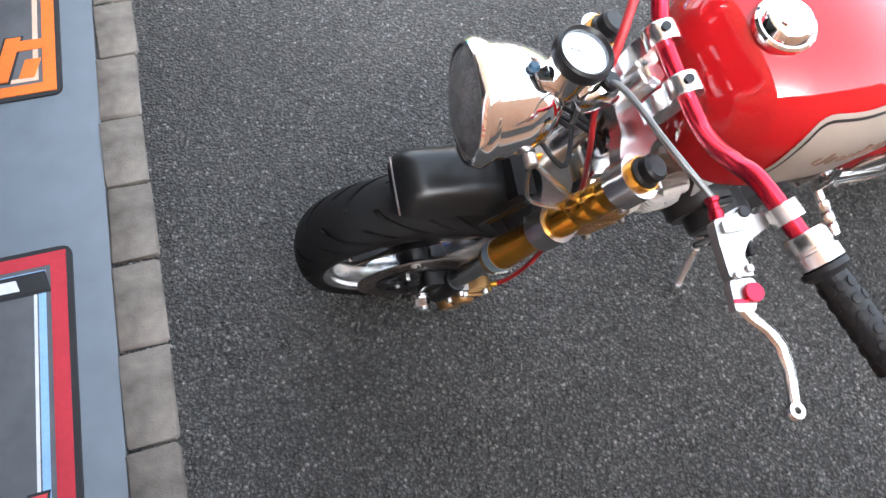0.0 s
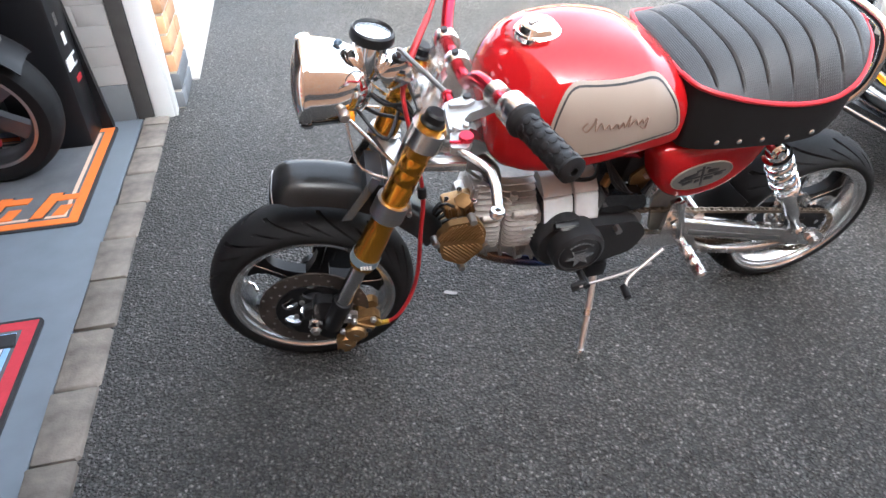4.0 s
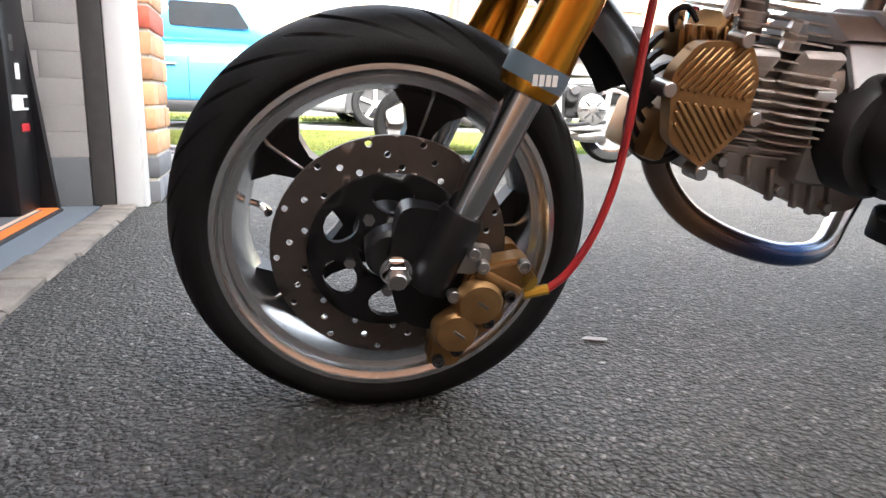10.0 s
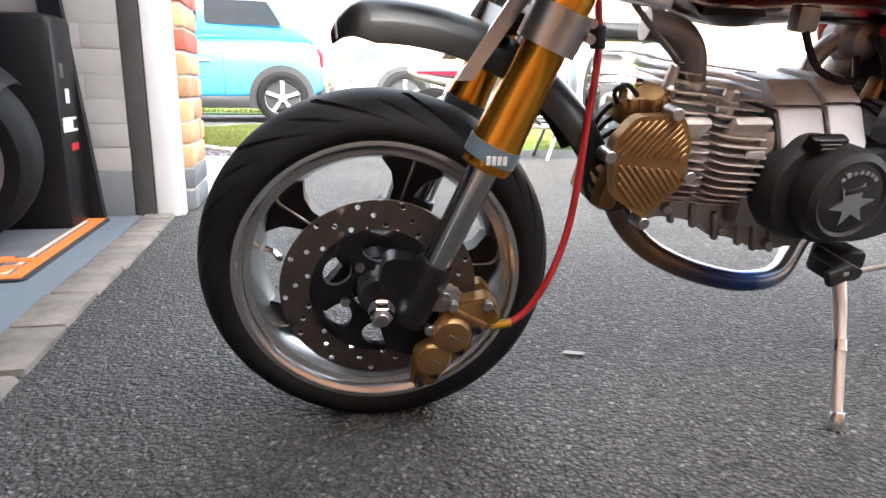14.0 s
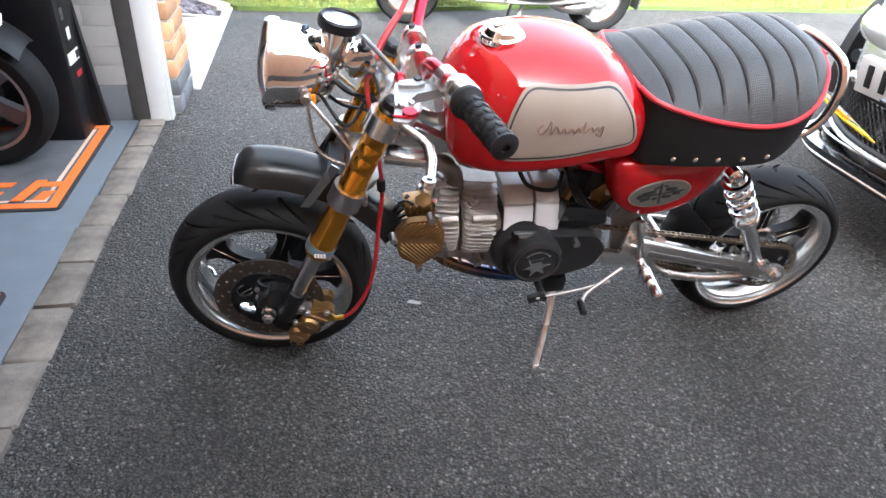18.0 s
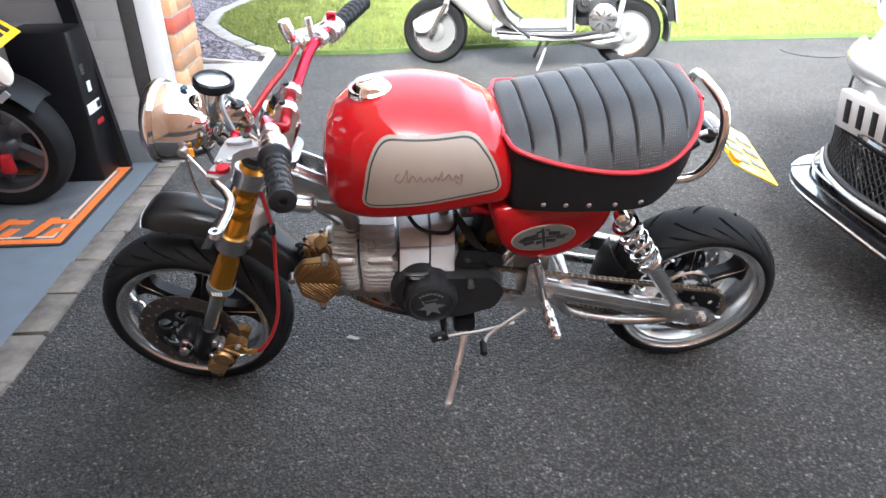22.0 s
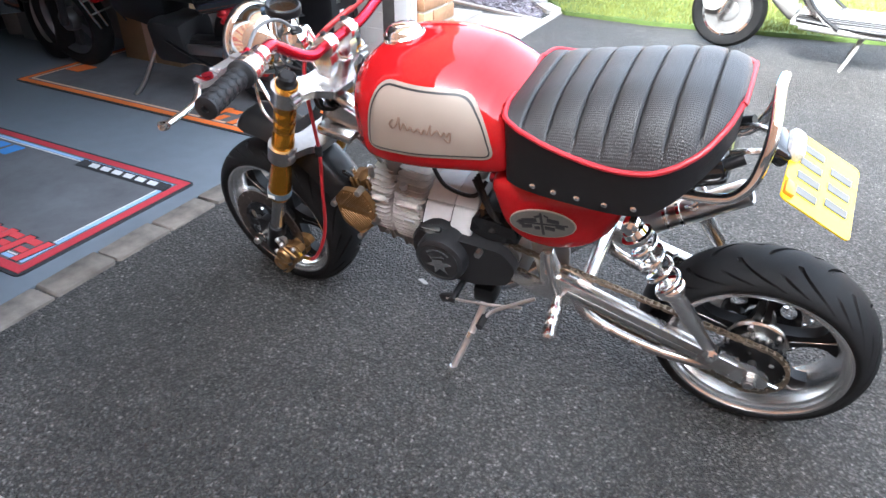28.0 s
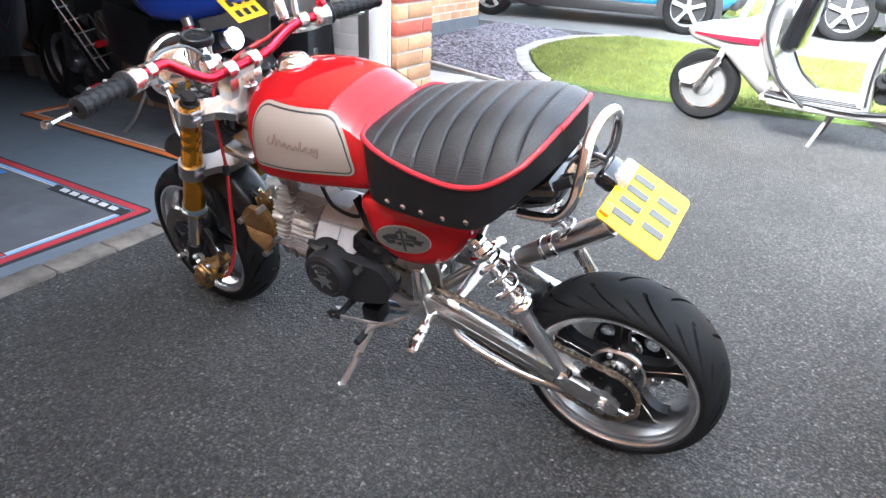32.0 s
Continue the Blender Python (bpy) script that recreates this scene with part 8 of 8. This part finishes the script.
part("front_grille", M().box((0.04, 0, 0.36), (0.10, 1.0, 0.14), b=0.03), PLAST, car2, "dark lower grille")
for s in (-1, 1):
    part("head_lamp", M().box((0.16, s * 0.62, 0.62), (0.22, 0.22, 0.13), (0, -20, s * 25), b=0.05), GLASS, car2, "clear headlamp")
    part("bumper_strip", M().box((0.14, s * 0.66, 0.50), (0.04, 0.24, 0.03), (0, 0, -s * 35), b=0.01), PLAST, car2)

# the pale car whose nose faces the garage
pc = car("sports_hatchback", "pale silver car with black mesh grilles and a front splitter", GM @ pose(2.04, 0.95, 0), WCAR,
         [(0.0, 0.10, 0.30, 0.58), (0.02, 0.19, 0.23, 0.62), (0.06, 0.29, 0.20, 0.655), (0.14, 0.43, 0.19, 0.70), (0.24, 0.54, 0.19, 0.74), (0.40, 0.68, 0.19, 0.79), (0.62, 0.82, 0.19, 0.85), (1.1, 0.90, 0.18, 0.97), (2.3, 0.90, 0.18, 1.0), (3.4, 0.90, 0.19, 1.02), (4.0, 0.85, 0.24, 1.0), (4.2, 0.70, 0.34, 0.88)],
         [(1.15, 0.70, 0.90, 0.96), (1.8, 0.76, 0.90, 1.36), (2.3, 0.76, 0.90, 1.46), (3.2, 0.74, 0.90, 1.46), (3.8, 0.70, 0.90, 1.28), (4.1, 0.62, 0.90, 1.0)], (0.86, 3.45), 0.32, 0.90, PLAST)


def nose(y, z, lift=0.0):
    """A point on the bumper's front at a place across and up it."""
    return (0.006 + 0.62 * (abs(y) / 0.84) ** 2.2 + 0.05 * abs(z - 0.46) - lift, y, z)


def lip(u, v, z, half, out):
    """The splitter's plan: nearly straight in front, rounded back at its ends."""
    q = 2 * u - 1
    y = half * q * (1 - 0.02 * v)
    return (0.05 - out + 0.16 * abs(q) ** 5 + 0.30 * v * (1 - 0.4 * abs(q) ** 6), y, z + 0.012 * v)


part("splitter", solid(M().sheet(lambda u, v: lip(u, v, 0.225, 0.47, 0.125), 48, 4), 0.026), BLACKG, pc, "black front splitter lip")
for e in (0.0, 0.91):
    part("splitter_end", solid(M().sheet(lambda u, v: lip(e + 0.09 * u, v * 0.8, 0.2285, 0.472, 0.128), 10, 4), 0.030), WCAR, pc, "pale end of the splitter")
part("splitter_blade", solid(M().sheet(lambda u, v: lip(u, v, 0.192, 0.455, 0.110), 48, 3), 0.014), PLAST, pc, "black splitter blade")
part("splitter_edge", M().tube([lip(i / 40, 0, 0.200, 0.463, 0.122) for i in range(41)], 0.006, 8, 2), SILVER, pc, "bright splitter edge line")
part("splitter_line", M().tube([lip(i / 40, 0.22, 0.243, 0.463, 0.122) for i in range(41)], 0.005, 8, 2), SILVER, pc, "bright line along the splitter")
part("bonnet_lip", solid(M().sheet(lambda u, v: (0.075 - 0.075 * math.sin(math.pi * (0.25 + 0.6 * v)) + 0.10 * abs(2 * u - 1) ** 3.0, 0.44 * (2 * u - 1), 0.545 + 0.10 * v), 40, 8), 0.03), WCAR, pc, "pale upper bumper lip", 60)
for k, z in enumerate((0.262, 0.276)):
    part("lip_line", M().tube([(nose(y, z)[0] - 0.05 + 0.012 * k, y, z) for y in [-0.44 + 0.88 * i / 30 for i in range(31)]], 0.008, 8, 2), PLAST if k else WCAR, pc)
gr = M().sheet(lambda u, v: nose((-0.46 + 0.92 * u) * (1 - 0.08 * v), 0.26 + 0.155 * v, 0.016), 40, 6)
grille = part("lower_grille", solid(gr, 0.01), BLACK, pc, "black mesh lower grille")
mesh = M()
for i in range(34):
    for dz in (-1, 1):
        y0 = -0.45 + 0.90 * i / 33
        y1 = y0 + 0.13 * dz
        a, b = Vector(nose(y0, 0.255, 0.026)), Vector(nose(max(-0.42, min(0.42, y1)), 0.405, 0.026))
        mesh.tube([a, b], 0.0028, 5, 1)
part("mesh_wire", mesh, PLAST, grille, "crossed black mesh")
up = part("upper_grille", solid(M().sheet(lambda u, v: nose((-0.20 + 0.40 * u) * (1 - 0.2 * v), 0.650 + 0.035 * v, -0.01 - 0.05 * v), 24, 4), 0.01), BLACK, pc, "narrow black upper grille")
mesh2 = M()
for i in range(20):
    for dz in (-1, 1):
        y0 = -0.19 + 0.38 * i / 19
        mesh2.tube([nose(y0, 0.652, 0.0), nose(max(-0.16, min(0.16, y0 + 0.05 * dz)), 0.684, -0.048)], 0.0025, 5, 1)
part("mesh_wire", mesh2, PLAST, up)
part("grille_frame", M().tube([nose(y, z, 0.016) for y, z in ((-0.465, 0.25), (-0.455, 0.33), (-0.425, 0.415), (-0.3, 0.42), (0, 0.42), (0.3, 0.42), (0.425, 0.415), (0.455, 0.33), (0.465, 0.25))], 0.012, 8), BLACKG, pc)
pl = part("number_plate", M().box((0.010, 0.0, 0.470), (0.030, 0.52, 0.112), (0, -6, 0), b=0.003), WHITEP, pc, "white number plate with dark bars")
for k in range(7):
    part("plate_bar", M().box((-0.0055, 0.21 - 0.062 * k - (0.03 if k > 3 else 0), 0.470), (0.003, 0.026, 0.070), (0, -6, 0), b=0.001), INK, pl)
for s in (-1, 1):
    part("head_lamp", M().box((0.50, s * 0.62, 0.74), (0.36, 0.22, 0.13), (0, -16, -s * 40), b=0.05, seg=3), GLASS, pc, "clear swept headlamp")
    part("side_intake", M().box((0.255, s * 0.555, 0.34), (0.04, 0.07, 0.08), (0, 0, -s * 48), b=0.015), BLACK, pc, "small dark bumper intake")
    part("fog_lamp", M().cyl(nose(s * 0.56, 0.44, -0.01), nose(s * 0.56, 0.44, 0.02), 0.024, n=18), DGLASS, pc)
    part("wing_mirror", M().box((1.5, s * 1.0, 1.02), (0.14, 0.18, 0.13), b=0.05), WCAR, pc)
part("badge", M().cyl((0.10, 0, 0.675), (0.085, 0, 0.695), 0.035, n=24), CHROME, pc, "plain round bonnet badge")

# manhole and a few bits on the drive
cover_ = thing("manhole_cover", "round cast cover let into the drive", "cover", at=GM @ pose(3.65, 3.95, 0))
part("ring", M().lathe([(0.215, 0.001), (0.223, 0.001), (0.223, 0.005), (0.215, 0.005)], (0, 0, 0), (0, 0, 1), 40, close=True), DARKM, cover_)
part("lid", M().cyl((0, 0, -0.02), (0, 0, 0.004), 0.215, n=40), ASPHALT, cover_)
leaf = thing("white_leaf", "small white petal lying on the tarmac", "petal", M().prism(wrap_round([(-0.018, -0.006), (0.016, -0.008), (0.020, 0.004), (-0.012, 0.008)], 0.005), 0.0012, pose(0, 0, 0.0025)), CONCRETE, at=pose(0.259, 0.901, 0.001))

# ------------------------------------------------------------- across the road


def shrub(name, label, c, r, h, n, seed, material=LEAF):
    """A bush: short stems and many small leaf clumps in an uneven heap."""
    rs = np.random.RandomState(seed)
    b = thing(name, label, "bush", at=GM @ pose(*c))
    st = M()
    for k in range(6):
        a = rs.uniform(0, 6.28)
        st.tube([(0, 0, 0), (0.2 * r * math.cos(a), 0.2 * r * math.sin(a), h * 0.3), (0.6 * r * math.cos(a), 0.6 * r * math.sin(a), h * 0.75)], [0.03, 0.02, 0.008], 6, 3)
    part("stems", st, BARK, b)
    m = M()
    lob = [(rs.uniform(-0.6, 0.6) * r, rs.uniform(-0.6, 0.6) * r, h * rs.uniform(0.35, 0.8), rs.uniform(0.3, 0.55)) for k in range(9)]
    for k in range(n):
        lx, ly, lz, lr = lob[rs.randint(9)]
        d = rs.normal(size=3)
        d /= np.linalg.norm(d)
        q = lr * rs.uniform(0.55, 1.05) ** 0.5
        x, y, z = lx + d[0] * r * q, ly + d[1] * r * q, max(0.05, lz + d[2] * h * 0.55 * q)
        s = 0.05 * rs.uniform(0.6, 1.5) * max(1, r)
        u, w = rs.normal(size=3), rs.normal(size=3)
        u /= np.linalg.norm(u)
        w -= u * w.dot(u)
        w /= np.linalg.norm(w)
        p = np.array((x, y, z))
        m.add([p - u * s, p - w * s * 0.5, p + u * s, p + w * s * 0.5], [(0, 1, 2, 3)])
    me = bpy.data.meshes.new("crown")
    me.from_pydata([tuple(map(float, p)) for p in m.v], [], m.f)
    me.materials.append(material)
    part("crown", me, None, b, "uneven leafy crown")
    return b


YLEAF = mat("yellow_green_leaves", (0.24, 0.26, 0.05), 0.6, 0.0, 0.35, 6, fine=0.4)
FLOWER = mat("pale_flowers", (0.26, 0.19, 0.20), 0.6, 0.0, 0.4, 9, fine=0.4)
shrub("bush", "clipped green bush at the roadside", (-1.6, 16.5, 0), 1.1, 1.5, 2600, 1)
shrub("bush", "yellow-green bush at the roadside", (-2.6, 17.4, 0), 1.0, 2.4, 2400, 2, YLEAF)
shrub("bush", "clipped green bush at the roadside", (0.4, 17.2, 0), 1.0, 1.2, 2000, 3)
shrub("flower_bed", "low bed of pale pink and white flowers before a house", (9.0, 17.0, 0.3), 2.6, 0.7, 3000, 4, FLOWER)
shrub("flower_bed", "low bed of pale pink and white flowers before a house", (13.5, 17.5, 0.3), 2.6, 0.7, 3000, 5, FLOWER)


def house(name, label, n0, n1, d, h, deep=7.0):
    hs = thing(name, label, "house", at=GM @ pose(0, 0, 0))
    part("wall", M().box(((n0 + n1) / 2, d + deep / 2, h / 2), (n1 - n0, deep, h)), BRICKWALL, hs, "orange brick walls")
    part("roof", M().prism([(d - 0.4, h - 0.02), (d + deep + 0.4, h - 0.02), (d + deep / 2, h + 2.8)], n1 - n0 + 0.8, Matrix.Translation(((n0 + n1) / 2, 0, 0)) @ Matrix(((0, 0, 1, 0), (1, 0, 0, 0), (0, 1, 0, 0), (0, 0, 0, 1)))), TILE, hs, "brown tiled roof")
    k = max(2, int((n1 - n0) / 2.6))
    for i in range(k):
        x = n0 + (n1 - n0) * (i + 0.5) / k
        for z in (1.55, 4.1):
            if z > h - 0.7:
                continue
            w_ = part("window", M().box((x, d - 0.01, z), (1.2, 0.08, 1.1), b=0.01), UPVC, hs, "white framed window")
            for s in (-1, 1):
                part("pane", M().box((x + s * 0.29, d - 0.055, z), (0.5, 0.012, 0.95)), WINDOW, w_)
            part("sill", M().box((x, d - 0.08, z - 0.6), (1.3, 0.14, 0.06)), CONCRETE, w_)
    part("gutter", M().box(((n0 + n1) / 2, d - 0.38, h), (n1 - n0 + 0.8, 0.1, 0.1), b=0.03), UPVC, hs)
    return hs


house("brick_house", "orange brick house across the road", -16, -5, 27, 5.0)
house("brick_house", "orange brick house across the road", -2, 5, 30, 5.0)
house("brick_house", "orange brick house with a flower bed across the road", 7.5, 19, 20.5, 5.0)
